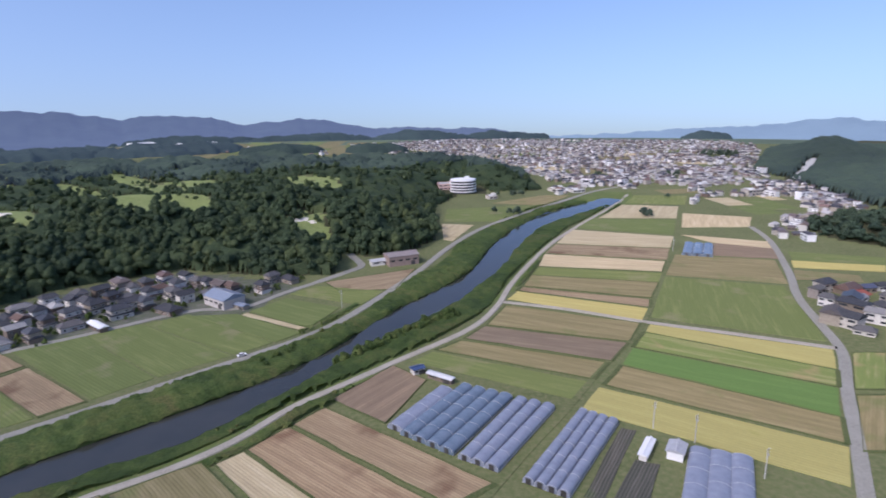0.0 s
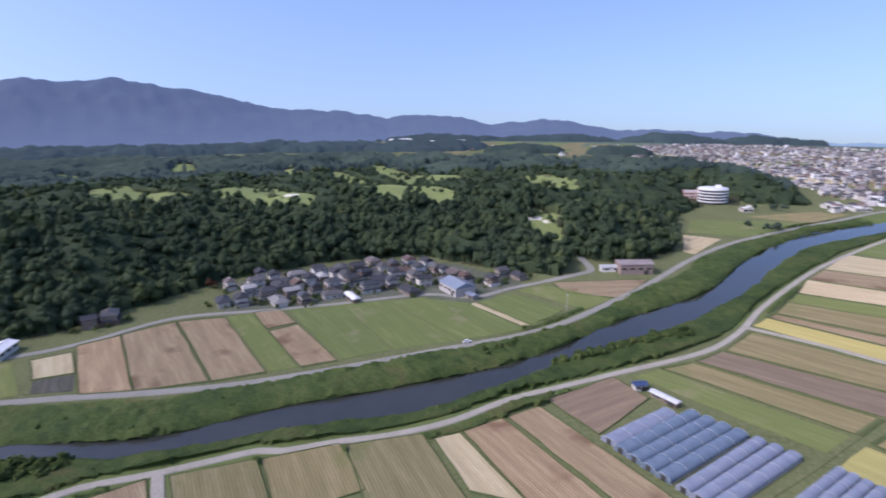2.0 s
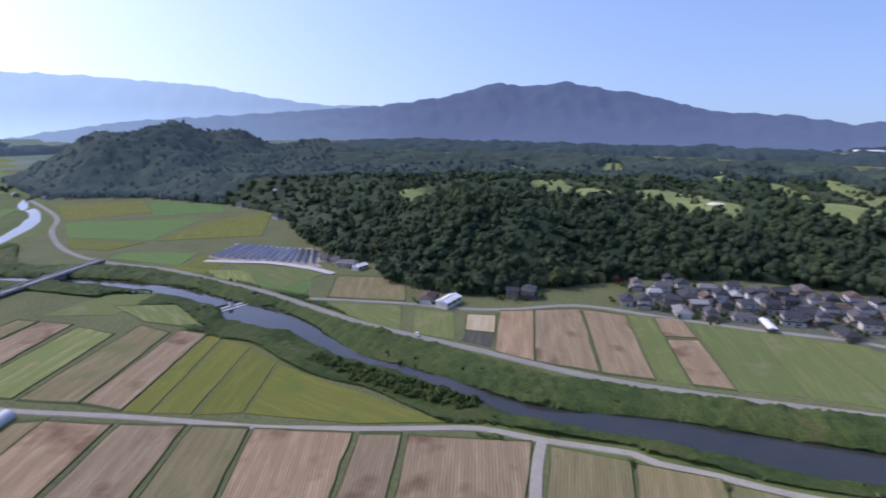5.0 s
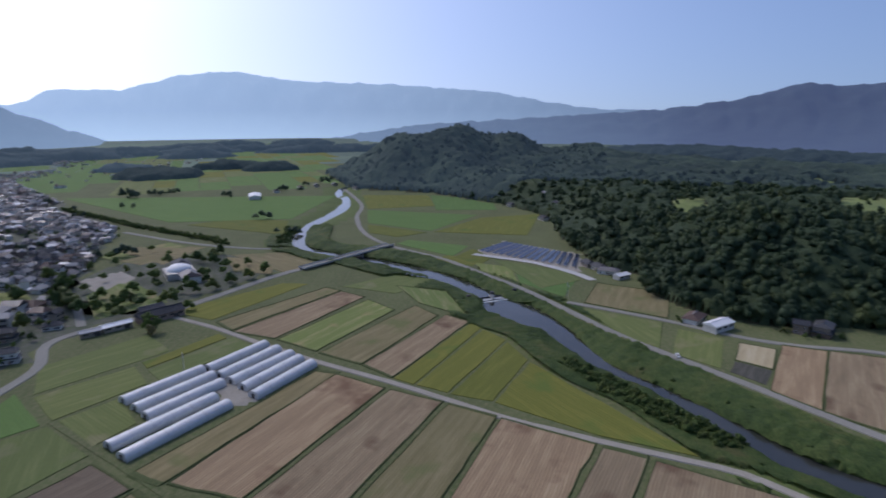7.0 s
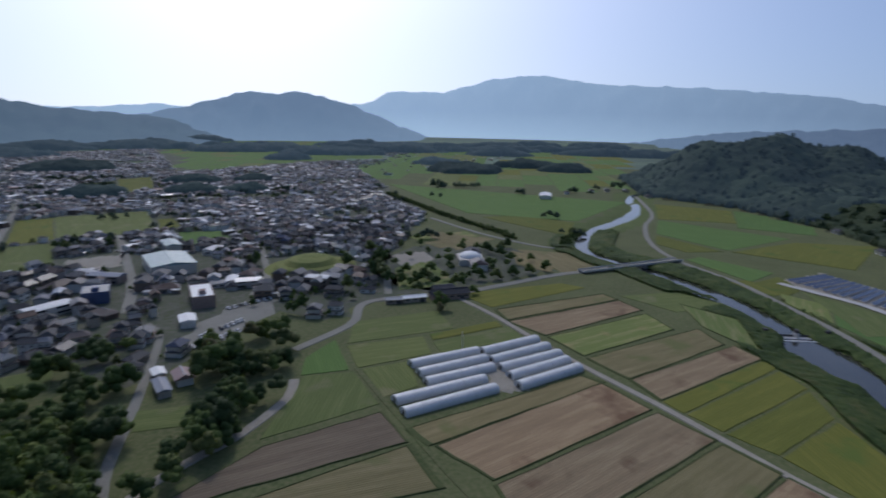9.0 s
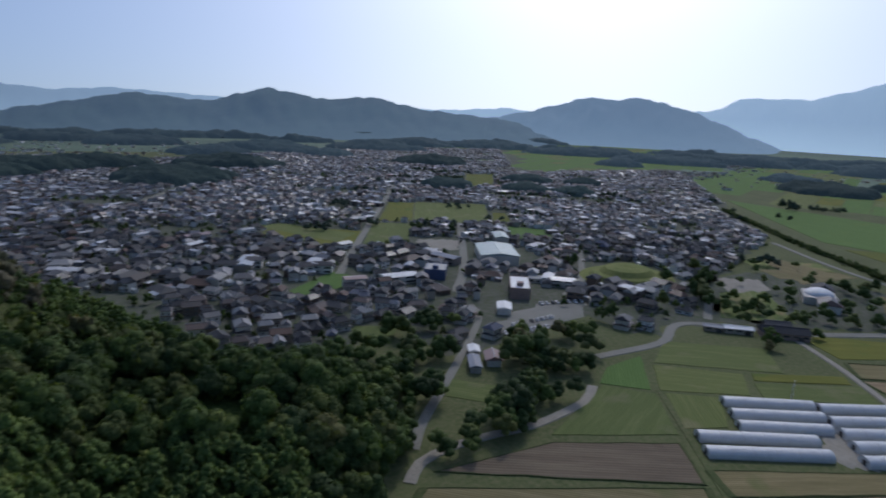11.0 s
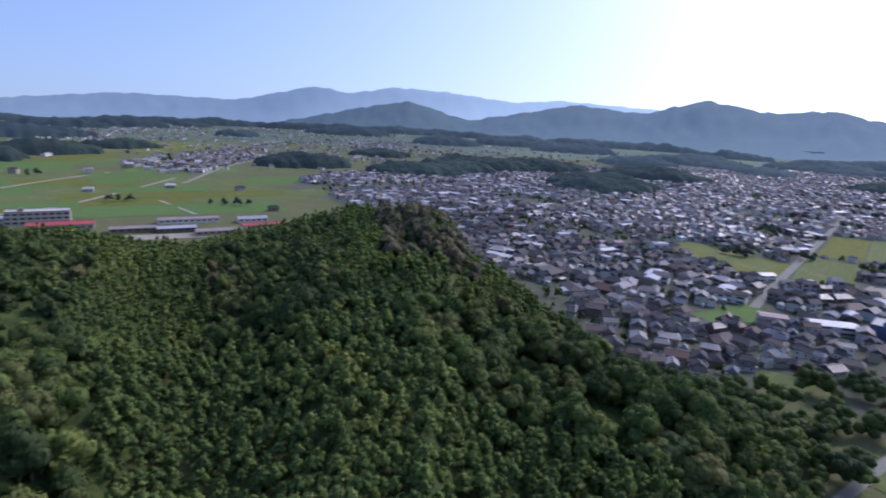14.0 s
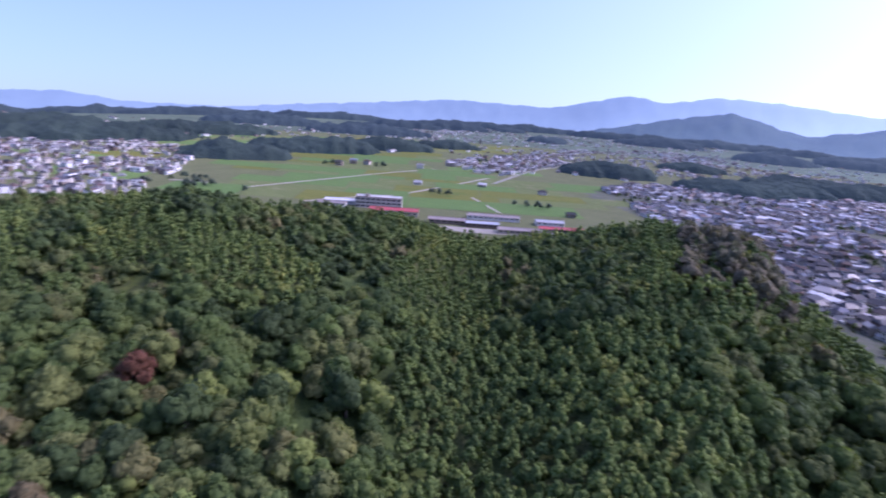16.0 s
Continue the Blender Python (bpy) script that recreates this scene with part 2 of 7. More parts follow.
def wall_material(name, stops):
    m, n, l, b = material(name, 0.85)
    ob, geo = n.new("ShaderNodeObjectInfo"), n.new("ShaderNodeNewGeometry")
    f = calc(n, l, "FRACT", calc(n, l, "ADD", geo.outputs["Random Per Island"], calc(n, l, "MULTIPLY", ob.outputs["Random"], 5.0)))
    g = noise_fac(n, l, coords(n, l), 0.8)
    l.new(blend(n, l, 1.0, ramp(n, l, f, stops), ramp(n, l, g, [(0.3, (0.8, 0.78, 0.75)), (0.6, (1, 1, 1))]), "MULTIPLY"), b.inputs["Base Color"])
    return m


WALL = wall_material("house_walls", [(0.0, (0.72, 0.71, 0.67)), (0.3, (0.58, 0.55, 0.49)), (0.52, (0.34, 0.3, 0.24)), (0.74, (0.15, 0.11, 0.085)), (1.0, (0.66, 0.64, 0.6))])
BROWNWALL = wall_material("brown_siding", [(0.0, (0.27, 0.2, 0.17)), (1.0, (0.32, 0.25, 0.21))])


def glass_material():
    m, n, l, b = material("window_glass", 0.08)
    l.new(ramp(n, l, noise_fac(n, l, coords(n, l), 0.5), [(0.4, (0.03, 0.035, 0.04)), (0.7, (0.06, 0.065, 0.07))]), b.inputs["Base Color"])
    b.inputs["Specular IOR Level"].default_value = 0.6
    return m


GLASS = glass_material()


def film_material(name, c1, c2, rough):
    m, n, l, b = material(name, rough)
    v = coords(n, l)
    l.new(ramp(n, l, noise_fac(n, l, v, 0.35), [(0.3, c1), (0.7, c2)]), b.inputs["Base Color"])
    b.inputs["Specular IOR Level"].default_value = 0.5
    w = n.new("ShaderNodeTexWave")
    w.bands_direction = "X"
    w.inputs["Scale"].default_value = 0.7
    l.new(v, w.inputs["Vector"])
    bumped(n, l, b, w.outputs["Fac"], 0.25, 0.05)
    return m


FILM_WHITE = film_material("pale_greenhouse_film", (0.5, 0.505, 0.495), (0.6, 0.605, 0.595), 0.35)
FILM_BLUE = film_material("clear_greenhouse_film", (0.12, 0.16, 0.2), (0.17, 0.21, 0.26), 0.2)
FILM_GREY = film_material("grey_greenhouse_film", (0.2, 0.22, 0.27), (0.26, 0.28, 0.33), 0.25)
PANEL = film_material("solar_cells", (0.06, 0.072, 0.115), (0.085, 0.1, 0.15), 0.12)
LITTER = two_scale("forest_floor", (0.045, 0.055, 0.025), (0.06, 0.068, 0.032), (0.07, 0.062, 0.036), 0.1, 0.8, 0.95)
YARD = two_scale("trodden_yards", (0.105, 0.108, 0.085), (0.165, 0.155, 0.13), (0.085, 0.108, 0.05), 0.05, 0.25, 0.95)
BLUESHEET = film_material("blue_sheet_metal", (0.04, 0.065, 0.14), (0.06, 0.09, 0.18), 0.4)
REDSHEET = film_material("red_sheet_metal", (0.35, 0.05, 0.05), (0.42, 0.08, 0.07), 0.4)
TEALSHEET = film_material("pale_teal_sheet_metal", (0.17, 0.25, 0.26), (0.25, 0.34, 0.34), 0.45)


def haze_glow_material(name, wood, haze, amount, glare=1.0, sunward=None):
    """Far wooded ridges and plain: kilometres of haze painted as emission, brighter towards the sun."""
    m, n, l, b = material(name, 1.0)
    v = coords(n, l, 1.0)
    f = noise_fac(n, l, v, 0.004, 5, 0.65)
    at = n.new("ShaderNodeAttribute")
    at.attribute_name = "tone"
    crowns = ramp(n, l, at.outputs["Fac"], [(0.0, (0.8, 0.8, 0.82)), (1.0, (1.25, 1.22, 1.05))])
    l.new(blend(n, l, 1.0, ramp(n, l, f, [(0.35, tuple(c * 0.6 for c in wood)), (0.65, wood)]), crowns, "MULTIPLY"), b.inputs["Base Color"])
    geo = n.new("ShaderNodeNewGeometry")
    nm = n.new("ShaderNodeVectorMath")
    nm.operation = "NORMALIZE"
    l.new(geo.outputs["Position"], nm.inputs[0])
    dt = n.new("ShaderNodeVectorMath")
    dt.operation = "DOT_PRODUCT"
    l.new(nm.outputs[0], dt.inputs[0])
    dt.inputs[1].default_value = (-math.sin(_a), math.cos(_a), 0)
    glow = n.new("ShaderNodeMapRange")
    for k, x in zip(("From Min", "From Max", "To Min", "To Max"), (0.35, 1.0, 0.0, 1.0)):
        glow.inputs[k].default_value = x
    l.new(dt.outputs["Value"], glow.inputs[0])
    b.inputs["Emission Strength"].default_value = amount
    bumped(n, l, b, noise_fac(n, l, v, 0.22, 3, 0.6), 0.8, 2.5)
    # painted haze: emission grows low over the valley and fades round the tops
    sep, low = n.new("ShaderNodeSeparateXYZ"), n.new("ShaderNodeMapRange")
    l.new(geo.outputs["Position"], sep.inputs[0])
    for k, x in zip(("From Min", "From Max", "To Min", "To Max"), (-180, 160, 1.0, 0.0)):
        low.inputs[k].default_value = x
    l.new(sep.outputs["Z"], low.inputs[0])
    col = blend(n, l, glow.outputs[0], haze, sunward or tuple(c * k * glare for c, k in zip(haze, (2.7, 2.5, 2.15))))
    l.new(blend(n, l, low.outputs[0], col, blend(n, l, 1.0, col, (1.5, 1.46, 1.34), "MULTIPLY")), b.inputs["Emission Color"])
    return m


# the outer plain, with haze painted in as a faint emission
M_PLAIN = haze_glow_material("far_hazy_plain", (0.13, 0.165, 0.075), (0.026, 0.04, 0.056), 1.0)


# ---- plain geometry helpers ----
def mesh_of(name, verts, faces, mats, index=None, smooth=False, tone=None):
    me = bpy.data.meshes.new(name)
    verts, faces = np.asarray(verts, dtype=np.float32), np.asarray(faces, dtype=np.int32)
    nv, nf, k = len(verts), len(faces), faces.shape[1]
    me.vertices.add(nv)
    me.vertices.foreach_set("co", verts.ravel())
    me.loops.add(nf * k)
    me.loops.foreach_set("vertex_index", faces.ravel())
    me.polygons.add(nf)
    me.polygons.foreach_set("loop_start", np.arange(0, nf * k, k, dtype=np.int32))
    me.polygons.foreach_set("loop_total", np.full(nf, k, dtype=np.int32))
    for m in mats:
        me.materials.append(m)
    if index is not None:
        me.polygons.foreach_set("material_index", np.asarray(index, dtype=np.int32))
    me.polygons.foreach_set("use_smooth", np.full(nf, smooth, dtype=bool) if isinstance(smooth, bool) else np.asarray(smooth, dtype=bool))
    if tone is not None:
        me.attributes.new("tone", "FLOAT", "POINT").data.foreach_set("value", np.asarray(tone, dtype=np.float32))
    me.update(calc_edges=True)
    return me


def part(name, bm, mat, parent, label=""):
    """A bmesh as one mesh object under its thing."""
    me = bpy.data.meshes.new(name)
    bm.to_mesh(me)
    bm.free()
    me.materials.append(mat)
    ob = new(name, me)
    ob.parent = parent
    return tagged(ob, label)


def box(sx, sy, sz, x=0.0, y=0.0, z=0.0, bm=None, turn=0.0, bevel=0.0):
    """A box that stands on z, centred on x and y."""
    bm = bm or bmesh.new()
    v = bmesh.ops.create_cube(bm, size=1.0, matrix=pose(x, y, z + sz / 2, 0, 0, turn) @ Matrix.Diagonal((sx, sy, sz, 1)))["verts"]
    if bevel:
        bmesh.ops.bevel(bm, geom=list({e for q in v for e in q.link_edges}), offset=bevel, segments=1, affect="EDGES")
    return bm


def thing(name, x, y, z, turn, label, category, group=""):
    ob = new(name)
    ob.matrix_world = pose(x, y, z, 0, 0, turn)
    ob.empty_display_size = 1.0
    return tagged(ob, label, category, group)


def along(points, step):
    """A smooth line through points, sampled about every step metres."""
    p = np.asarray(points, float)
    q = np.vstack([2 * p[0] - p[1], p, 2 * p[-1] - p[-2]])
    out = []
    for i in range(1, len(q) - 2):
        a, b, c, d = q[i - 1:i + 3]
        n = max(1, int(np.linalg.norm((c - b)[:2]) / step))
        for t in np.arange(n) / n:
            out.append(0.5 * (2 * b + (c - a) * t + (2 * a - 5 * b + 4 * c - d) * t * t + (3 * b - a - 3 * c + d) * t ** 3))
    out.append(p[-1])
    return np.array(out)


def polar(*pairs):
    """Places from (heading, distance) pairs."""
    return [(-math.sin(radians(a)) * r, math.cos(radians(a)) * r) for a, r in pairs]


def edge_distance(x, y, poly):
    """How far inside a polygon (positive) or outside it (negative) the places lie."""
    p = np.asarray(poly, float)
    x, y = np.asarray(x, float), np.asarray(y, float)
    best, inside = np.full(x.shape, 1e9), np.zeros(x.shape, bool)
    for (ax, ay), (bx, by) in zip(p, np.roll(p, -1, 0)):
        dx, dy = bx - ax, by - ay
        t = np.clip(((x - ax) * dx + (y - ay) * dy) / (dx * dx + dy * dy + 1e-9), 0, 1)
        best = np.minimum(best, np.hypot(x - ax - t * dx, y - ay - t * dy))
        if ay != by:
            inside ^= ((ay > y) != (by > y)) & (x < (bx - ax) * (y - ay) / (by - ay) + ax)
    return np.where(inside, best, -best)


def line_distance(x, y, line):
    """Distance to a polyline, and the third number of the line (its half width) at the nearest place."""
    x, y = np.asarray(x, float), np.asarray(y, float)
    best, wide = np.full(x.shape, 1e9), np.zeros(x.shape)
    for a, b in zip(line[:-1], line[1:]):
        dx, dy = b[0] - a[0], b[1] - a[1]
        t = np.clip(((x - a[0]) * dx + (y - a[1]) * dy) / (dx * dx + dy * dy + 1e-9), 0, 1)
        d = np.hypot(x - a[0] - t * dx, y - a[1] - t * dy)
        k = d < best
        best, wide = np.where(k, d, best), np.where(k, a[2] + t * (b[2] - a[2]), wide)
    return best, wide


def step01(x):
    x = np.clip(x, 0, 1)
    return x * x * (3 - 2 * x)


def wander(x, y, scale, seed=0.0):
    """A cheap smooth noise, -1 to 1."""
    u, v = np.asarray(x) / scale + seed, np.asarray(y) / scale - seed * 1.7
    return (np.sin(u * 1.3 + 1.7 * np.sin(v * 0.9 + seed)) + np.sin(v * 1.7 + 1.3 * np.sin(u * 1.1 + 2 + seed)) + np.sin((u + v) * 2.3 + seed * 3) * 0.5) / 2.5


# ---- the lie of the land ----
# x, y and half width of the river, downstream to upstream
RIVER = [(198, 672, 9.2), (173, 640, 13.3), (130, 598, 14.5), (84, 537, 9.1), (51, 462, 9.1), (28, 390, 7.7), (5, 346, 9.3), (-19, 309, 9.6), (-49, 260, 5.1), (-73, 224, 7.4), (-108, 187, 9.7), (-137, 165, 7.1), (-161, 139, 5.2), (-177, 127, 4.0), (-204, 115, 3.2), (-233, 102, 1.8), (-262, 84, 3.2), (-309, 73, 6.5), (-344, 54, 14.3), (-368, 45, 6.2), (-414, 20, 7.2), (-453, -15, 7.6), (-489, -56, 5.0), (-510, -88, 5.0), (-546, -115, 4.5), (-630, -124, 3.0), (-726, -106, 4.5), (-818, -103, 5.0), (-918, -125, 3.5), (-1012, -130, 3.0)]
# heading, distance, half width, half depth and spacing of groves among the houses
GROVES = [(103.1, 975, 10, 6, 6), (101.0, 1029, 12, 6, 6), (99.1, 1054, 10, 6, 6), (112.8, 995, 26, 5, 6), (108.1, 921, 10, 5, 6), (112.0, 518, 7, 6, 5.5), (109.6, 508, 6, 5, 5.5), (153.8, 241, 14, 10, 6), (149.0, 260, 10, 9, 6), (145.7, 267, 9, 9, 6), (157.8, 252, 14, 8, 6), (137.2, 293, 11, 9, 6), (133.4, 306, 11, 9, 6), (130.8, 294, 7, 8, 6), (135.9, 234, 9, 13, 6), (137.1, 210, 8, 10, 6), (139.4, 198, 8, 6, 6), (133.6, 264, 8, 8, 6), (152.7, 262, 10, 6, 6), (121.6, 469, 6, 12, 5.5), (160.6, 252, 10, 8, 6), (115.4, 345, 8, 6, 5.5), (124.7, 462, 8, 8, 5.5), (154.3, 274, 9, 6, 6), (147.4, 301, 11, 8, 6), (145.1, 309, 8, 6, 6), (150.3, 292, 8, 6, 6), (136.2, 236, 8, 8, 5.5), (133.1, 237, 8, 7, 5.5), (131.4, 266, 8, 8, 5.5), (139.7, 213, 6, 6, 5.5), (134.4, 264, 6, 5, 5.5), (141.8, 193, 6, 6, 5.5), (142.4, 188, 6, 8, 5.5), (145.3, 182, 5, 8, 5)]
VILLAGE_YARD = [(-238, 237), (-219, 256), (-177, 287), (-143, 310), (-114, 308), (-106, 323), (-89, 354), (-107, 375), (-179, 392), (-228, 364), (-278, 300)]
FAIRWAYS = [
    [(-594, 426), (-580, 456), (-495, 441), (-429, 426), (-407, 396), (-474, 392), (-553, 404)],
    [(-457, 468), (-456, 509), (-400, 486), (-376, 453), (-411, 441)],
    [(-436, 531), (-383, 519), (-321, 465), (-310, 429), (-357, 460)],
    [(-465, 714), (-409, 668), (-338, 624), (-276, 580), (-224, 565), (-198, 491), (-229, 483), (-264, 477), (-313, 536), (-394, 617)],
    [(-441, 778), (-386, 763), (-294, 672), (-249, 586), (-313, 627)],
    [(-351, 782), (-288, 740), (-254, 700), (-285, 677)],
    [(-251, 720), (-199, 730), (-127, 688), (-107, 620), (-144, 615), (-192, 662)],
    [(-137, 494), (-126, 524), (-100, 483), (-92, 457), (-108, 451)],
    [(-646, 288), (-604, 293), (-560, 275), (-583, 261)],
    [(-619, 272), (-581, 282), (-546, 258), (-579, 255)],
    [(-135, 497), (-107, 510), (-93, 450), (-105, 451)]]
BUNKERS = [(-476, 376, 5), (-352, 465, 6), (-118, 481, 5), (-107, 478, 3)]
LAKES = [[(-1124, 803), (-1115, 879), (-1063, 977), (-1010, 1005), (-955, 929), (-938, 830), (-1023, 745)], [(-1547, 301), (-1521, 348), (-1408, 324), (-1416, 280)], [(-1114, 813), (-1064, 861), (-909, 787), (-955, 738)]]
HOTEL = (26, 720)
TOWN = [(-352, -157), (-304, -195), (-270, -194), (-254, -234), (-201, -235), (-162, -210), (-153, -218), (-148, -262), (-113, -256), (-66, -258), (-53, -301), (-19, -337), (9, -389), (37, -468), (43, -580), (117, -667), (156, -624), (252, -708), (285, -746), (284, -893), (218, -952), (31, -1140), (-312, -1411), (-872, -1662), (-1493, -1609), (-1426, -1333), (-1682, -1248), (-835, -502), (-636, -326), (-497, -276), (-384, -236)]
SUBURBS = [
    ([(131, 683), (202, 755), (230, 728), (285, 707), (265, 617), (336, 633), (310, 496), (428, 580), (442, 663), (454, 763), (468, 883), (628, 1172), (706, 1358), (642, 1446), (321, 1549), (30, 1646), (-229, 1512), (-179, 1341), (80, 1070), (149, 845)], 14.5, 0.8, 15),
    ([(630, -182), (601, -228), (553, -290), (771, -489), (980, -580), (1085, -323)], 17, 0.75, 8),
    ([(519, -753), (410, -814), (554, -952), (538, -1232), (613, -1367), (440, -1777), (213, -1621), (281, -1148), (421, -1574), (540, -1376)], 20, 0.7, 7),
    ([(1093, -1204), (970, -1753), (597, -2597), (277, -2078), (670, -1531), (887, -1096)], 30, 0.6, 6),
    ([(-1440, -1043), (-1606, -1016), (-2425, -1175), (-2105, -1040), (-1158, -738), (-910, -650)], 22, 0.7, 8),
    ([(-1115, 1641), (-1062, 1706), (-305, 1460), (-222, 1295), (-262, 1252), (-772, 1405)], 34, 0.4, 5),
    ([(-956, -1148), (-1541, -1516), (-1998, -1312), (-1728, -958), (-1102, -725), (-825, -709)], 24, 0.7, 7),
    ([(207, 339), (275, 335), (212, 252), (193, 262)], 13, 0.95, 30),
    ([(237, 523), (278, 520), (263, 491), (226, 494)], 17, 0.8, 9),
    (polar((150, 1000), (152, 1900), (170, 1950), (190, 1900), (210, 1800), (230, 1750), (254, 1750), (254, 1050), (232, 1000), (214, 950), (205, 1000), (195, 1000), (180, 1000)), 44, 0.5, 6),
    (polar((98, 1250), (100, 1900), (130, 2000), (130, 1300), (118, 1150)), 60, 0.5, 6),
    ([(308, 556), (346, 539), (288, 444), (264, 456)], 18, 0.7, 9),
    ([(567, -813), (608, -1006), (568, -1202), (462, -1098), (418, -832), (472, -803)], 14, 0.8, 14),
    ([(1272, -1153), (1350, -1641), (1205, -2017), (1011, -2116), (975, -1445), (1111, -1122)], 26, 0.7, 6),
    ([(687, -1169), (498, -1496), (43, -1538), (-178, -1442), (179, -1145), (423, -1003)], 24, 0.6, 10)]
# x, y, turn, size and kind of each village house
VILLAGE = [(-239, 260, -41, 1.07, 1), (-232, 276, 47, 0.87, 0), (-219, 282, 53, 0.94, 3), (-225, 309, -42, 1.01, 0), (-205, 306, 56, 1.10, 1), (-180, 309, 48, 1.13, 0), (-187, 335, -34, 1.09, 2), (-189, 359, -43, 0.94, 0), (-155, 314, -32, 1.10, 2), (-153, 332, 46, 1.03, 3), (-112, 348, -40, 0.92, 1), (-100, 367, -38, 0.88, 2), (-268, 283, -33, 0.85, 0), (-255, 292, 53, 1.11, 1), (-252, 307, -42, 0.98, 0), (-243, 320, 51, 0.90, 2), (-232, 330, 49, 1.09, 1), (-218, 337, -44, 1.04, 0), (-210, 345, 52, 1.04, 3), (-206, 360, -40, 1.15, 0), (-168, 356, -44, 1.12, 1), (-157, 360, -36, 0.93, 0), (-141, 344, 51, 1.03, 2), (-238, 295, -37, 1.12, 2), (-206, 323, -33, 1.06, 1), (-174, 344, 56, 1.03, 0), (-313, 154, -43, 1.13, 2), (-291, 202, 51, 0.86, 3), (-288, 212, -44, 1.14, 0), (-418, 138, 55, 1.14, 2), (-172, 322, -40, 0.95, 0), (-131, 348, -34, 0.97, 1), (-206, 276, -35, 0.87, 1), (-264, 308, -42, 0.98, 3), (-237, 302, -41, 1.03, 2), (-218, 314, -40, 0.85, 0), (-216, 326, -39, 0.96, 3), (-198, 318, 59, 1.02, 0), (-197, 333, 59, 0.98, 1), (-197, 357, -43, 0.87, 2), (-183, 372, -43, 1.05, 0), (-169, 372, -37, 1.01, 3), (-178, 340, -42, 1.15, 1), (-225, 296, -33, 0.94, 3), (-247, 277, 54, 0.91, 0), (-250, 257, -42, 0.97, 2), (-150, 358, -42, 0.98, 1), (-139, 351, -33, 1.10, 3), (-111, 367, 48, 0.86, 0), (-196, 291, 48, 0.91, 2), (-211, 295, -39, 0.93, 1), (-180, 320, 46, 1.13, 3), (-163, 339, -43, 1.02, 0), (-219, 269, -36, 1.09, 2)]


# x, y and radius of places kept clear of houses
KEEP_OPEN = [(-365, -287, 36), (-304, -377, 38), (-252, -283, 26), (-230, -349, 16), (-225, -239, 30), (-435, -180, 30), (-287, -433, 30), (-417, -230, 25), (-164, -208, 16)]
RED_TREES = [(-281, 279, 0.75), (-279, 281, 0.6), (144, -73, 1.5)]
BUSH_LINES = [((-770, -458), (-645, -312), 170, 1.7), ((-645, -312), (-545, -180), 170, 1.6), ((-620, -140), (-540, -130), 60, 1.5), ((-48, 248), (3, 301), 120, 1.5), ((-258, 68), (-187, 111), 130, 1.3), ((-260, 67), (-195, 100), 140, 1.2), ((-233, 76), (-183, 109), 120, 1.2), ((-85, 242), (-51, 287), 60, 1.1)]
PARK_TREES = [(-386, -154, 0.8), (-392, -143, 0.75), (-405, -134, 0.8), (-419, -126, 0.75), (-434, -118, 0.8), (-412, -189, 0.9), (-466, -202, 0.8), (-462, -165, 0.9), (-470, -180, 0.9), (-445, -150, 0.8), (-420, -158, 0.8), (-343, -205, 0.9), (-377, -209, 0.7), (-358, -191, 0.7), (-388, -194, 0.7), (-354, -173, 0.7), (-336, -177, 0.7), (-347, -196, 0.8), (-350, -143, 0.6), (-326, -157, 0.6), (-352, -215, 1.0), (-362, -225, 0.9), (-469, -245, 0.6), (-446, -226, 0.5), (-421, -204, 0.55), (-418, -228, 0.6), (-408, -188, 0.5), (-407, -166, 0.6), (-416, -155, 0.55), (-431, -148, 0.6), (-444, -142, 0.5), (-480, -187, 0.6), (-471, -168, 0.5), (-455, -258, 0.5), (-496, -214, 0.5), (-512, -235, 0.6), (-388, -192, 0.5), (-461, -138, 0.6), (-412, -138, 0.5), (-390, -227, 0.6), (-420, -251, 0.5), (-386, -162, 0.5), (-408, -251, 0.9), (-419, -267, 1), (-483, -256, 0.7), (-320, -333, 0.6), (-380, -262, 0.6), (-347, -189, 0.6), (-375, -192, 0.5), (-373, -175, 0.6), (-398, -181, 0.5), (-377, -163, 0.6), (-386, -151, 0.5), (-395, -142, 0.55), (-409, -134, 0.5), (-421, -126, 0.55), (-435, -119, 0.5), (-484, -173, 0.8), (-500, -172, 0.8), (-445, -206, 0.6), (-367, -208, 0.5), (-344, -331, 0.6), (-298, -488, 0.8), (-327, -475, 0.8), (-297, -500, 0.7)]
RIVER_LINE = along(RIVER, 14.0)
GOLF_HILL = [(-962, -114), (-899, 13), (-757, 114), (-667, 143), (-528, 130), (-434, 136), (-408, 157), (-371, 143), (-327, 157), (-297, 188), (-292, 238), (-281, 297), (-242, 358), (-186, 398), (-113, 376), (-83, 378), (-71, 379), (-74, 436), (-55, 422), (-21, 439), (-3, 479), (-8, 622), (26, 713), (126, 732), (125, 891), (-0, 1020), (-340, 1046), (-625, 1001), (-877, 877), (-1128, 705), (-1507, 404), (-1499, -52), (-1235, -196)]
QUARRY_HILL = polar((-27.8, 1015), (-30.7, 905), (-34.0, 790), (-36, 742), (-38, 712), (-46, 660), (-58, 640), (-58, 1700), (-34, 1700), (-28.6, 1350))
EAST_SPUR = polar((-32.0, 590), (-34, 546), (-38, 535), (-48, 520), (-58, 560), (-52, 640), (-39, 680), (-35, 655))
QUARRY_SCAR = polar((-30.85, 925), (-31.25, 915), (-31.9, 985), (-32.3, 1045), (-31.95, 1050), (-31.5, 990))
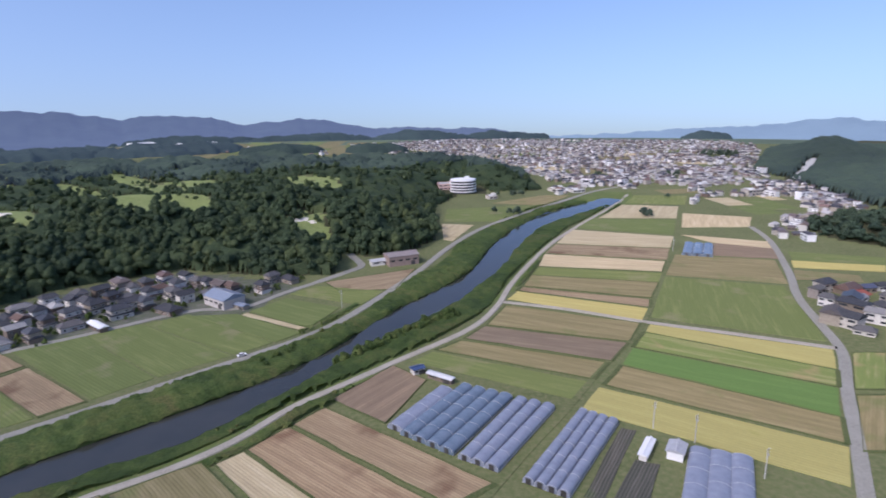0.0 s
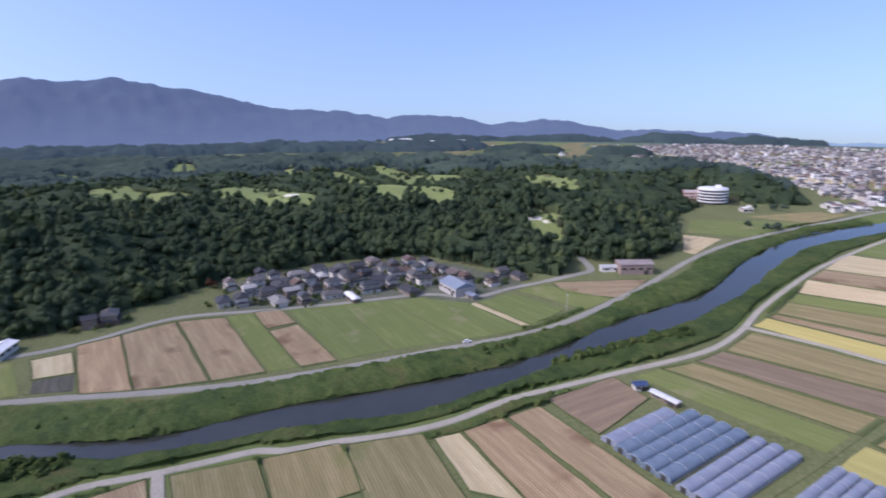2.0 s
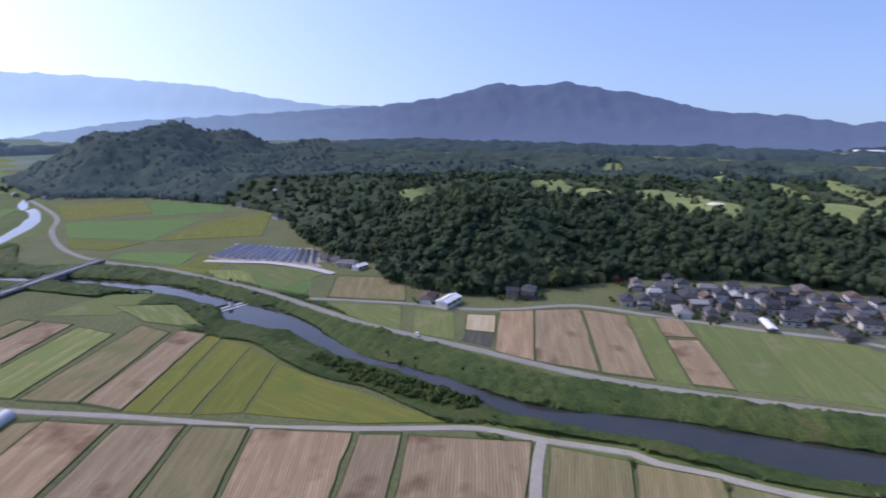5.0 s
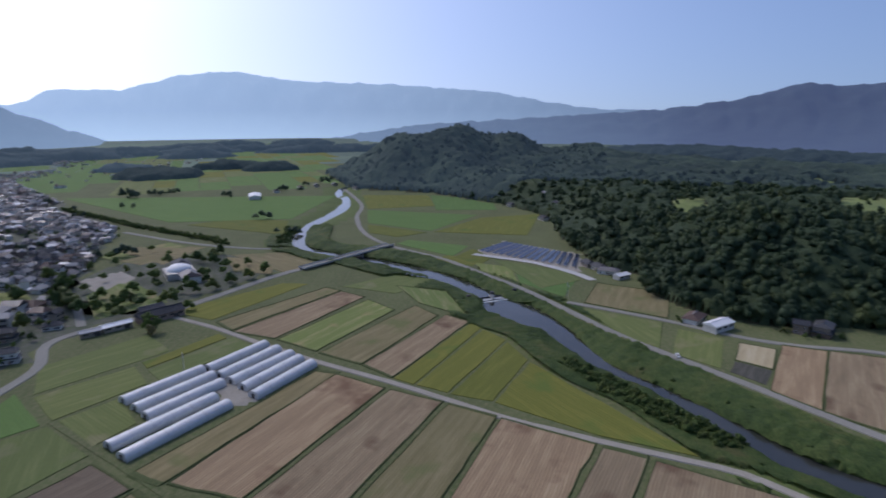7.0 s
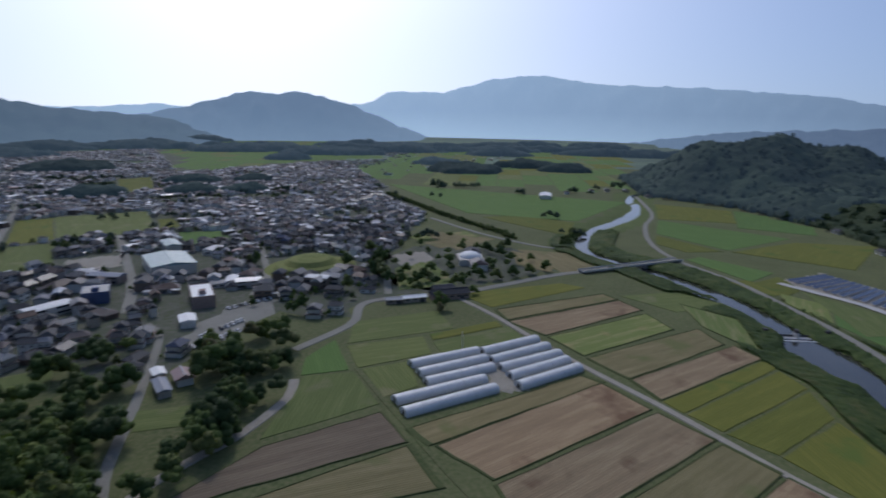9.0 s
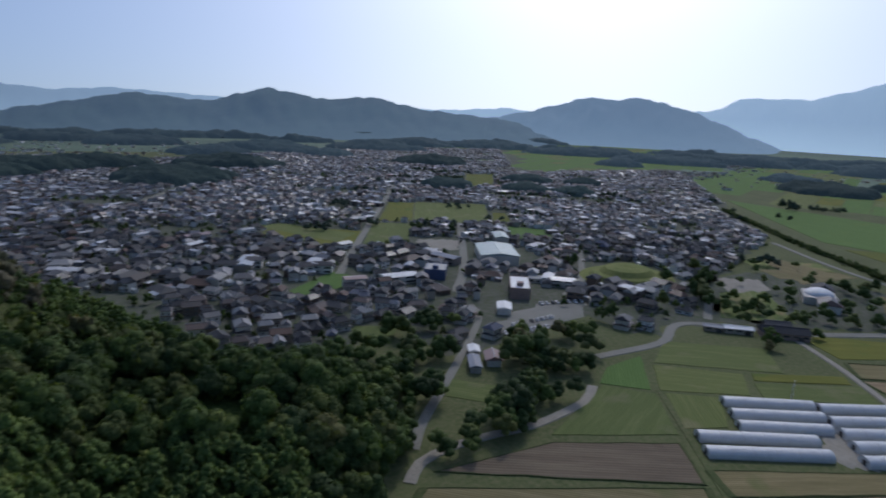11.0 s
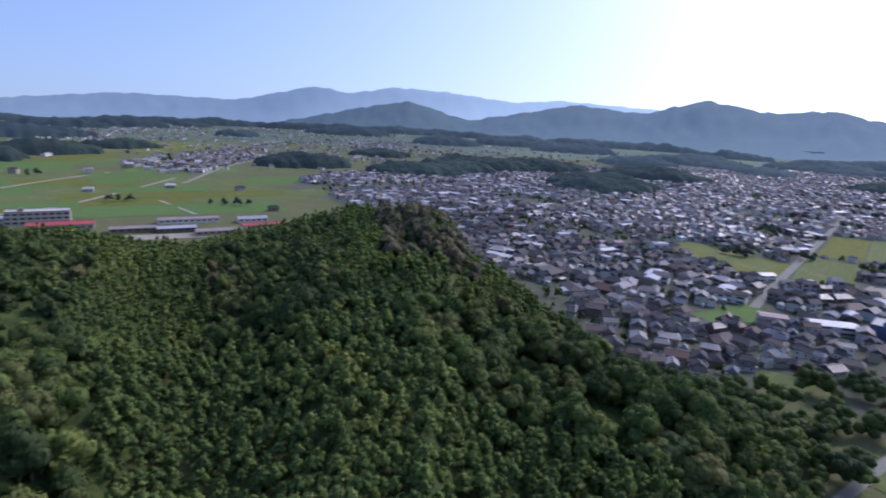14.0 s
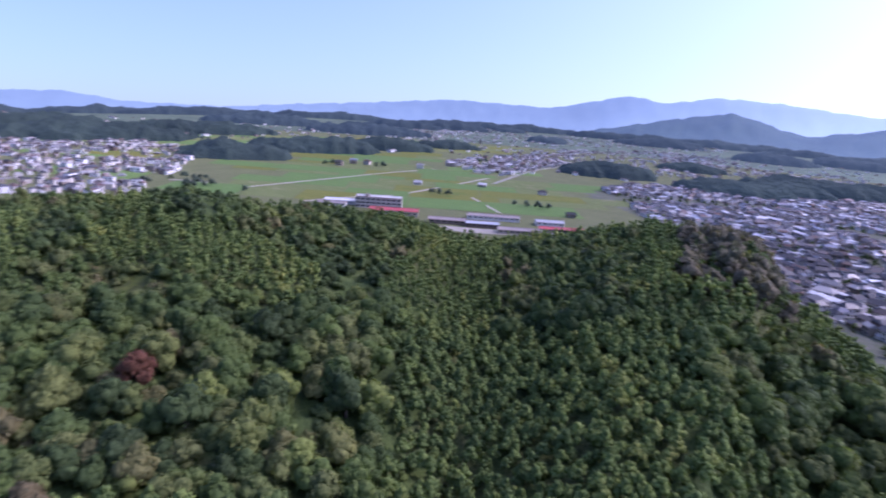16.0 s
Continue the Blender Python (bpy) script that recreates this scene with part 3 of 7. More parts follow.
SOUTH_HILL = polar((152, 150), (149.5, 190), (155, 222), (163, 228), (168, 252), (172, 280), (177, 305), (181, 345), (184, 400), (190, 425), (198, 400),
                   (206, 420), (212, 410), (222, 450), (238, 470), (262, 480), (290, 300), (300, 80), (230, 60), (180, 66), (150, 105))
# the near hill: heading, distance and height of its crest
SOUTH_CREST = [(140, 150, 14), (148, 168, 25), (155, 188, 26), (166, 200, 20), (170.4, 222, 24), (176.8, 240, 25), (182.5, 262, 35), (185.8, 285, 53), (191.5, 300, 51), (195, 300, 51), (199, 300, 43), (204, 300, 34),
               (209, 300, 27), (213, 300, 28), (219, 310, 39), (226, 310, 41), (232, 310, 43), (238, 320, 50), (244, 320, 46), (252, 320, 46), (265, 320, 40), (300, 250, 20)]
# mounds: heading, distance, rise, radius along and across the line of sight
WEST_MOUNDS = [(93.2, 1130, 50, 140, 58), (85.2, 1200, 52, 160, 50), (81.0, 1260, 56, 160, 50), (89, 1150, 30, 120, 60), (74, 1300, 24, 200, 90), (88, 1080, 22, 110, 60), (66, 1050, 8, 160, 120),
               (58, 700, 12, 110, 120), (45, 640, 9, 90, 120), (30, 600, 8, 80, 90), (12, 640, 10, 80, 80), (60, 480, 14, 60, 60), (48, 500, 10, 50, 70)]
QUARRY_MOUNDS = [(-32.3, 1200, 17, 130, 48), (-33.8, 1180, 10, 120, 40), (-30, 1100, 5, 100, 40), (-38.5, 1050, 6, 150, 90), (-36, 880, 5, 90, 60), (-50, 1100, 22, 250, 200)]


def mound_sum(x, y, mounds):
    z = np.zeros(np.shape(x))
    for a, r, h, sr, sa in mounds:
        ux, uy = -math.sin(radians(a)), math.cos(radians(a))
        du, dv = x * ux + y * uy - r, -x * uy + y * ux
        z = z + h * np.exp(-(du / sr) ** 2 - (dv / sa) ** 2)
    return z


def ground_z(x, y):
    x, y = np.asarray(x, float), np.asarray(y, float)
    golf = edge_distance(x, y, GOLF_HILL)
    z = step01(golf / 75) * (18 + 5 * wander(x, y, 60) + 4.5 * wander(x, y, 27, 3)) + step01(golf / 120) * mound_sum(x, y, WEST_MOUNDS)
    z = z + step01(edge_distance(x, y, QUARRY_HILL) / 80) * (5 + mound_sum(x, y, QUARRY_MOUNDS)) + step01(edge_distance(x, y, EAST_SPUR) / 70) * 15
    az, far = np.degrees(np.arctan2(-x, y)) % 360, np.hypot(x, y)
    k = np.array(SOUTH_CREST)
    share = far / np.interp(az, k[:, 0], k[:, 1])
    rise = np.interp(az, k[:, 0], k[:, 2]) * np.interp(share, [0, 0.3, 0.45, 0.7, 0.92, 1.0, 1.1, 1.3, 1.5], [0.3, 0.42, 0.52, 0.76, 0.97, 1.0, 0.93, 0.55, 0.2])
    z = z + step01(edge_distance(x, y, SOUTH_HILL) / 30) * (rise + 2.0 * wander(x, y, 24))
    d, w = line_distance(x, y, RIVER_LINE)
    past = d - w + 1.5 * wander(x, y, 9)
    river = np.where(past < 0, -3.6, -3.6 + 2.8 * step01(past / 5) + 0.8 * step01((past - 5) / 9))
    z = np.where(past < 15, np.minimum(z, river), z)
    # beyond the plain the land falls away with the valley
    r = np.hypot(x, y)
    a = np.degrees(np.arctan2(-x, y)) % 360
    dip = np.interp(a, [0, 10, 36, 52, 75, 100, 128, 142, 155, 167, 206, 228, 250, 320, 360], [3.9, 3.75, 3.4, 3.1, 2.6, 1.9, 1.8, 2.1, 2.6, 3.0, 2.8, 3.0, 3.7, 3.9, 3.9])
    return z - np.maximum(0, r * np.tan(np.radians(dip)) - EYE + 2)


# ---- ground, water, roads ----
def glade(x, y):
    """Turf glades between the trees of the golf course."""
    a, r = np.degrees(np.arctan2(-x, y)), np.hypot(x, y)
    return (a > 8) & (a < 66) & (r > 540) & (r < 1150) & (wander(x, y, 38, 9) < -0.45 + 0.12 * np.clip((45 - a) / 30, -1, 1)) & (edge_distance(x, y, GOLF_HILL) > 30)


def build_ground():
    rings = [15.0]
    while rings[-1] < 600:
        rings.append(rings[-1] + 3.2)
    while rings[-1] < 4850:
        rings.append(rings[-1] * 1.035)
    rings = np.array(rings)
    n = 500
    a = np.arange(n) / n * 2 * math.pi
    x, y = -np.sin(a)[None, :] * rings[:, None], np.cos(a)[None, :] * rings[:, None]
    z = ground_z(x, y)
    v = np.stack([x, y, z], -1).reshape(-1, 3)
    i, j = np.meshgrid(np.arange(len(rings) - 1), np.arange(n), indexing="ij")
    k = (j + 1) % n
    f = np.stack([i * n + j, (i + 1) * n + j, (i + 1) * n + k, i * n + k], -1).reshape(-1, 4)[:, ::-1]
    v = np.vstack([v, [[0, 0, float(ground_z(0.0, 0.0))]]])
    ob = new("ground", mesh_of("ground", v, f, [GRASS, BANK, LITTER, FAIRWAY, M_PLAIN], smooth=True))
    c = v[f].mean(1)
    d, w = line_distance(c[:, 0], c[:, 1], RIVER_LINE)
    # under the woods lies leaf litter, and turf on the fairways
    shaded = np.zeros(len(c), bool)
    for wood in (GOLF_HILL, SOUTH_HILL, QUARRY_HILL, EAST_SPUR):
        shaded |= edge_distance(c[:, 0], c[:, 1], wood) > 4
    for g in FAIRWAYS:
        shaded &= edge_distance(c[:, 0], c[:, 1], g) < -2
    # past 1500 m the ground takes the plain that glows as haze
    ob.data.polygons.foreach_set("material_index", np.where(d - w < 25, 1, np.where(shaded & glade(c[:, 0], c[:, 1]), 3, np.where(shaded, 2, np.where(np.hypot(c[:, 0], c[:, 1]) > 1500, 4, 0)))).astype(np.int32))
    cap = np.array([[k, (k + 1) % n, len(v) - 1] for k in range(n)])
    inner = new("ground_middle", mesh_of("ground_middle", v[np.r_[0:n, len(v) - 1]], np.where(cap == len(v) - 1, n, cap), [GRASS], smooth=True))
    tagged(inner, "rough grass below the middle of the valley", "ground", "", "structure")
    tagged(ob, "wide valley floor of grass, hills and river banks", "ground", "", "structure")


build_ground()


def strip(name, line, half, z, mat, label, category, kind="structure", lift=True, thick=0.0):
    """A road or sheet of water along a line; half may come with the line."""
    p = along(line, 6.0)
    if half is not None:
        ROAD_LINES.append([(x, y, half) for x, y in line])
    t = np.gradient(p[:, :2], axis=0)
    t /= np.linalg.norm(t, axis=1)[:, None] + 1e-9
    nrm = np.stack([-t[:, 1], t[:, 0]], 1)
    h = (p[:, 2:3] if half is None else np.full((len(p), 1), half))
    l, r = p[:, :2] + nrm * h, p[:, :2] - nrm * h
    base = ground_z(p[:, 0], p[:, 1]) if lift else np.zeros(len(p))
    zl = np.maximum(base, np.maximum(ground_z(l[:, 0], l[:, 1]), ground_z(r[:, 0], r[:, 1]))) + z if lift else base + z
    n = len(p)
    rows = [np.c_[l, zl], np.c_[r, zl], np.c_[r - nrm * 0.6, zl - 0.9], np.c_[l + nrm * 0.6, zl - 0.9]]
    v = np.vstack(rows)
    i = np.arange(n - 1)
    f = [np.stack([i + n, i + n + 1, i + 1, i], 1)]
    if thick:
        f += [np.stack([i + 2 * n, i + 2 * n + 1, i + n + 1, i + n], 1), np.stack([i, i + 1, i + 3 * n + 1, i + 3 * n], 1)]
    ob = new(name, mesh_of(name, v, np.vstack(f), [mat], smooth=False))
    return tagged(ob, label, category, "", kind)


def build_river():
    wide = [(x, y, w + 4) for x, y, w in RIVER]
    strip("water", wide, None, -2.1, WATER, "calm dark blue river between grassy banks", "river", "structure", lift=False)


build_river()
ROAD_LINES = []
strip("road", [(286, 786), (194, 723), (138, 655), (99, 607), (39, 524), (7, 457), (-17, 387), (-36, 339), (-56, 295), (-74, 270), (-89, 255), (-147, 198), (-174, 175), (-197, 160), (-228, 143), (-266, 120), (-297, 103), (-337, 87), (-382, 68), (-424, 45), (-474, 16), (-527, -29), (-591, -58), (-685, -75), (-789, -80), (-963, -123)], 2.3, 0.35, ASPHALT, "grey asphalt road along the far river bank", "road", thick=1)
strip("road", [(217, 686), (176, 609), (120, 517), (86, 456), (62, 403), (42, 353), (30, 315), (13, 282), (-22, 245), (-41, 225), (-59, 206), (-74, 183), (-90, 167), (-106, 156), (-121, 144), (-129, 141), (-151, 119), (-168, 104), (-176, 90), (-188, 67), (-200, 46), (-209, 31), (-241, -12), (-268, -52), (-296, -89), (-318, -117), (-337, -146)], 1.6, 0.35, GRAVEL, "pale farm road along the near river bank", "road", thick=1)
strip("road", [(33, 322), (67, 308), (104, 287), (142, 269), (180, 250)], 1.6, 0.3, GRAVEL, "pale gravel track between paddy fields", "road", thick=1)
strip("road", [(119, 143), (139, 177), (159, 212), (180, 247), (191, 281), (204, 322), (227, 372), (258, 451), (270, 504)], 2.2, 0.3, ASPHALT, "grey asphalt lane past the fields", "road", thick=1)
strip("road", [(-151, 119), (-138, 107), (-120, 93)], 1.8, 0.3, GRAVEL, "gravel track between harvested fields", "road", thick=1)
strip("road", [(11, 150), (27, 174), (44, 198), (65, 230), (103, 286), (154, 390), (193, 471), (247, 592)], 1.3, 0.25, GRASS, "grassy farm track between rice fields", "road", thick=1)
strip("road", [(-215, -145), (-184, -104), (-157, -68), (-134, -32), (-112, 3), (-92, 32)], 1.4, 0.25, GRASS, "grassy farm track beside the greenhouses", "road", thick=1)
strip("road", [(-82, 366), (-99, 344), (-115, 320), (-145, 315), (-188, 280), (-220, 257), (-259, 229), (-274, 189), (-288, 166), (-316, 137), (-352, 91)], 2.0, 0.3, ASPHALT, "village lane along the foot of the woods", "road", thick=1)
strip("road", [(-82, 366), (-64, 391), (-58, 404), (-71, 436)], 2.6, 0.3, ASPHALT, "lane from the village to the river road", "road", thick=1)
strip("road", [(-97, -158), (-109, -172), (-131, -192), (-156, -215), (-199, -257), (-210, -280)], 1.9, 0.3, ASPHALT, "town lane past the grove", "road", thick=1)
strip("road", [(-217, -306), (-263, -363), (-364, -512)], 3.2, 0.3, ASPHALT, "wide street in the town", "road", thick=1)
strip("road", [(-86, -142), (-95, -150), (-110, -153), (-130, -152), (-146, -150), (-177, -154), (-192, -163)], 2.0, 0.3, GRAVEL, "curving lane below the grove", "road", thick=1)
strip("road", [(-219, -185), (-265, -182), (-304, -195), (-350, -154)], 2.6, 0.3, ASPHALT, "lane at the edge of the town", "road", thick=1)
strip("road", [(-165, -378), (-224, -471), (-405, -750), (-454, -832)], 3.0, 0.3, ASPHALT, "long straight street through the town fields", "road", thick=1)
strip("road", [(-72, -734), (-132, -850), (-216, -1012)], 3.5, 0.3, ASPHALT, "street climbing behind the town", "road", thick=1)
strip("road", [(-279, -268), (-319, -292), (-391, -363)], 2.4, 0.3, ASPHALT, "town street beside the grassy mound", "road", thick=1)
strip("road", [(-451, -89), (-428, -108), (-387, -131), (-351, -151)], 3.2, 0.3, ASPHALT, "road from the bridge to the town", "road", thick=1)
strip("road", [(-324, -193), (-373, -224), (-393, -239)], 2.4, 0.3, ASPHALT, "lane beside the park", "road", thick=1)
strip("road", [(545, -405), (545, -514), (545, -655), (536, -754)], 2.4, 0.3, GRAVEL, "pale lane across the southern paddies", "road", thick=1)
strip("road", [(449, -408), (442, -449), (422, -519), (426, -627), (437, -760)], 2.4, 0.3, GRAVEL, "pale lane across the southern paddies", "road", thick=1)
strip("road", [(360, -584), (290, -529)], 1.8, 0.3, GRAVEL, "pale farm track in the southern paddies", "road", thick=1)
strip("road", [(627, -369), (597, -391), (551, -395)], 2.2, 0.3, GRAVEL, "pale lane at the edge of the southern suburb", "road", thick=1)
strip("road", [(397, -678), (446, -950), (416, -1208)], 3.0, 0.3, ASPHALT, "road across the southern plain", "road", thick=1)
strip("road", [(-788, -493), (-693, -389), (-641, -332)], 3.4, 0.3, GRAVEL, "riverside road beyond the town", "road", thick=1)
strip("road", [(-610, -306), (-553, -221), (-524, -155), (-522, -120)], 2.4, 0.3, ASPHALT, "lane beside the far channel", "road", thick=1)


# ---- far ridges ----
def ridge(name, knots, crest, foot, back, mat, label, seed):
    """A wooded ridge: knots of (heading, angle of the skyline), at the crest's distance."""
    k = sorted(knots)
    az = np.arange(k[0][0], k[-1][0] + 0.01, 0.35)
    el = np.interp(az, [q[0] for q in k], [q[1] for q in k])
    el = np.convolve(np.pad(el, 2, mode="edge"), [0.1, 0.2, 0.4, 0.2, 0.1], "valid")
    top = EYE + crest * np.tan(np.radians(el))
    top = top + 7 * wander(az * 40, az * 0, 22, seed) + 4 * wander(az * 40, az * 0, 9, seed)
    rows = 26
    u = np.linspace(0, 1, rows)
    rad = np.where(u < 0.8, foot + (crest - foot) * u / 0.8, crest + (back - crest) * (u - 0.8) / 0.2)
    prof = np.where(u < 0.8, step01(u / 0.8) ** 1.25, 1 - 0.9 * ((u - 0.8) / 0.2) ** 2)
    a = np.radians(az)[None, :]
    rr = rad[:, None] * np.ones_like(a)
    x, y = -np.sin(a) * rr, np.cos(a) * rr
    gully = wander(az[None, :] * 60 + 0 * rr, rr * 0.5, 60, seed) * 0.5 + wander(az[None, :] * 60 + 25 * np.sin(rr / 300), rr * 0.2, 25, seed + 2) * 0.35
    fade = (prof * (1 - prof) * 4)[:, None]
    base = np.minimum(ground_z(x, y) - 6, top[None, :] - 10)
    z = base + (top[None, :] - base) * prof[:, None] * (1 + 0.2 * gully * fade)
    n = len(az)
    v = np.stack([x, y, z], -1).reshape(-1, 3)
    i, j = np.meshgrid(np.arange(rows - 1), np.arange(n - 1), indexing="ij")
    f = np.stack([i * n + j, i * n + j + 1, (i + 1) * n + j + 1, (i + 1) * n + j], -1).reshape(-1, 4)
    return tagged(new(name, mesh_of(name, v, f, [mat], smooth=True)), label, "mountain", "", "structure")


# every ridge, knoll and hill material carries its own painted haze glow
M_MAIN = haze_glow_material("haze_blue_ridges", (0.036, 0.052, 0.045), (0.084, 0.115, 0.22), 1.0, 1.3, (0.25, 0.375, 0.55))
M_NEAR = haze_glow_material("near_ridges_hazed", (0.05, 0.075, 0.045), (0.046, 0.078, 0.14), 1.0)
M_KNOLL = haze_glow_material("knoll_woods_hazed", (0.05, 0.074, 0.05), (0.009, 0.0155, 0.025), 1.0, 1.0, (0.016, 0.026, 0.039))
M_KNOLL_FAR = haze_glow_material("far_knoll_woods_hazed", (0.045, 0.066, 0.052), (0.02, 0.032, 0.053), 1.0, 1.0, (0.045, 0.069, 0.1))
M_HILL = haze_glow_material("far_hill_woods_hazed", (0.05, 0.072, 0.045), (0.011, 0.0175, 0.03), 1.0)
M_FAR = haze_glow_material("haze_pale_ridges", (0.06, 0.08, 0.08), (0.168, 0.25, 0.385), 1.0, 1.35)
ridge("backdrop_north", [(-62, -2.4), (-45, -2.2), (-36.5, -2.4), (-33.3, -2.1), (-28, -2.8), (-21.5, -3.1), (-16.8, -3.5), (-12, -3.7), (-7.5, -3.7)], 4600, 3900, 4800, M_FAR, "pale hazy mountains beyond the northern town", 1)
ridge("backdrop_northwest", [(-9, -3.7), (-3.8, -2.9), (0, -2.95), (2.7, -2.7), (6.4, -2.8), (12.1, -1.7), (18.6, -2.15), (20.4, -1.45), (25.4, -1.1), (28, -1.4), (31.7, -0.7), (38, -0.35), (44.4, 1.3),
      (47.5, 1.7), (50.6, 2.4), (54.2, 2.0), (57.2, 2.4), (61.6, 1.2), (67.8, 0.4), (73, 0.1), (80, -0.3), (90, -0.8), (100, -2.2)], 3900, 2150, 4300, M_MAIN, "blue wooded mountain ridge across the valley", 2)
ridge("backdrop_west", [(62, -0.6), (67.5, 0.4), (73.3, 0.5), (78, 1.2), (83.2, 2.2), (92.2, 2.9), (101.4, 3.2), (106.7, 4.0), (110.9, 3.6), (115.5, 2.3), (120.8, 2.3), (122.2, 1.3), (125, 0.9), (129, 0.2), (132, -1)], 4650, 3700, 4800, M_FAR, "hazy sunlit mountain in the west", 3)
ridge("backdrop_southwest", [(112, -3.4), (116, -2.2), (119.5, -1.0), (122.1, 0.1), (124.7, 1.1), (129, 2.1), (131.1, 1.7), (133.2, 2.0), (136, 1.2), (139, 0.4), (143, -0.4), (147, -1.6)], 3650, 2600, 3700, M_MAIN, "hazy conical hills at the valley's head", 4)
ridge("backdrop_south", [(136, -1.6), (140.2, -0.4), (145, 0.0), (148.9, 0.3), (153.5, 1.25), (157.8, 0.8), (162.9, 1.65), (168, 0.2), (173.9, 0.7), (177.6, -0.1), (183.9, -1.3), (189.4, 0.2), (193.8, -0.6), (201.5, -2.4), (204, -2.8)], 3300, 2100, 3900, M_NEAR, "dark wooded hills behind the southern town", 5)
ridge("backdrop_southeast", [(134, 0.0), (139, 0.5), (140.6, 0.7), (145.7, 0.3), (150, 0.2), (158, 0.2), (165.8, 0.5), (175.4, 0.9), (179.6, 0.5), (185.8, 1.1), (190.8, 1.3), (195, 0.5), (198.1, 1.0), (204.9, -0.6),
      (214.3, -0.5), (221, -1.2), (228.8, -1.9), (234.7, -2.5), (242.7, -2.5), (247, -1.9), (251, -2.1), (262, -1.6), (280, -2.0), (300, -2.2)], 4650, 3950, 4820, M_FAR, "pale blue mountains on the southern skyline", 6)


# ---- fields ----
FIELD_WORDS = {
    "stubble": "harvested tan field with stubble rows", "pale": "pale straw-covered harvested field", "soil": "bare brown tilled soil field",
    "gold": "golden field of ripe rice", "lime": "yellow-green field of ripening rice", "green": "green crop field with faint wheel tracks",
    "vivid": "bright green field of fresh crop", "olive": "cut rice field with green regrowth", "weedy": "fallow field of patchy weeds", "garden": "vegetable garden plot in narrow rows"}
TAKEN = []


def field(crop, *corners):
    """A flat field with a low earth edge, in its own axes along its longest side."""
    p = np.array(corners)
    c = p.mean(0)
    e = np.roll(p, -1, 0) - p
    k = int(np.argmax(np.linalg.norm(e, axis=1)))
    a = math.atan2(e[k][1], e[k][0])
    q = (p - c) @ np.array([[math.cos(a), -math.sin(a)], [math.sin(a), math.cos(a)]])
    if np.sum(q[:, 0] * np.roll(q[:, 1], -1) - np.roll(q[:, 0], -1) * q[:, 1]) < 0:
        q = q[::-1]
    wide = np.linalg.norm(q, axis=1)
    q = q * ((wide - 0.15) / wide)[:, None]
    # long sides wander a little, as trodden earth does
    ring = []
    for s, d in zip(q, np.roll(q, -1, 0)):
        n = max(2, int(np.linalg.norm(d - s) / 9))
        for t in np.arange(n) / n:
            m = s + (d - s) * t
            ring.append(m + (0 if t == 0 else random.uniform(-0.35, 0.35)))
    up = random.uniform(0.18, 0.3)
    bm = bmesh.new()
    top = [bm.verts.new((x, y, up)) for x, y in ring]
    low = [bm.verts.new((x * 1.006, y * 1.006, -0.3)) for x, y in ring]
    bm.faces.new(top)
    for i in range(len(top)):
        j = (i + 1) % len(top)
        bm.faces.new((low[i], low[j], top[j], top[i]))
    me = bpy.data.meshes.new("crop_field")
    bm.to_mesh(me)
    bm.free()
    me.materials.append(FIELD[crop])
    ob = new("crop_field", me)
    ob.matrix_world = pose(c[0], c[1], 0, 0, 0, math.degrees(a))
    if math.hypot(c[0], c[1]) < 420 and crop in ("stubble", "olive", "pale", "soil", "weedy"):
        # a low grassy dike runs round the field
        bm = bmesh.new()
        out = 1 + 0.3 / max(8.0, float(np.abs(ring).min(0).max() + np.linalg.norm(ring, axis=1).min()))
        rows = [[bm.verts.new((x * k, y * k, z + random.uniform(-0.06, 0.06) * (z > 0))) for x, y in ring] for k, z in ((out + (out - 1) * 0.6, -0.2), (out, 0.42), (1.0 - (out - 1) * 0.2, 0.46), (1.0 - (out - 1) * 0.7, 0.1))]
        for lo, hi in zip(rows, rows[1:]):
            for i in range(len(ring)):
                j = (i + 1) % len(ring)
                bm.faces.new((lo[i], lo[j], hi[j], hi[i]))
        part("dike", bm, DIKE, ob, "dark grassy dike round the field")
    TAKEN.append(p)
    return tagged(ob, FIELD_WORDS[crop], "field", "farm fields")


field("gold", (62.1, 217.2), (133.3, 172.4), (120.4, 152.3), (51.3, 200.6))
field("olive", (76.9, 236.3), (143.1, 190.9), (133.9, 174.4), (64.8, 219.1))
field("vivid", (87.5, 254.4), (156.0, 212.6), (143.6, 192.1), (77.9, 238.0))
field("weedy", (99.2, 272.9), (165.5, 228.3), (156.6, 213.6), (88.4, 255.6))
field("gold", (105.3, 283.1), (176.9, 248.5), (166.3, 229.8), (100.3, 274.3))
field("green", (142.3, 364.3), (206.6, 340.4), (179.8, 258.0), (109.7, 293.3))
field("olive", (170.1, 417.3), (232.1, 397.5), (211.1, 344.6), (145.1, 367.8))
field("soil", (213.5, 448.4), (250.1, 427.9), (236.4, 400.2), (174.7, 418.6))
field("pale", (199.0, 479.0), (255.5, 450.7), (247.7, 429.8), (212.6, 450.4))
field("pale", (235.8, 569.2), (290.8, 544.3), (268.2, 503.9), (210.0, 506.7))
field("gold", (44.4, 340.2), (112.9, 306.0), (104.5, 289.4), (37.0, 326.2))
field("stubble", (48.8, 347.6), (118.5, 320.6), (113.5, 307.8), (44.9, 341.3))
field("olive", (57.7, 372.1), (134.1, 351.6), (120.2, 323.5), (49.5, 349.9))
field("green", (65.5, 390.2), (143.9, 371.7), (135.3, 353.9), (58.5, 374.7))
field("pale", (112.4, 505.9), (190.3, 473.5), (173.8, 437.1), (90.9, 457.9))
field("stubble", (89.7, 454.3), (172.1, 433.8), (159.0, 404.1), (77.2, 428.9))
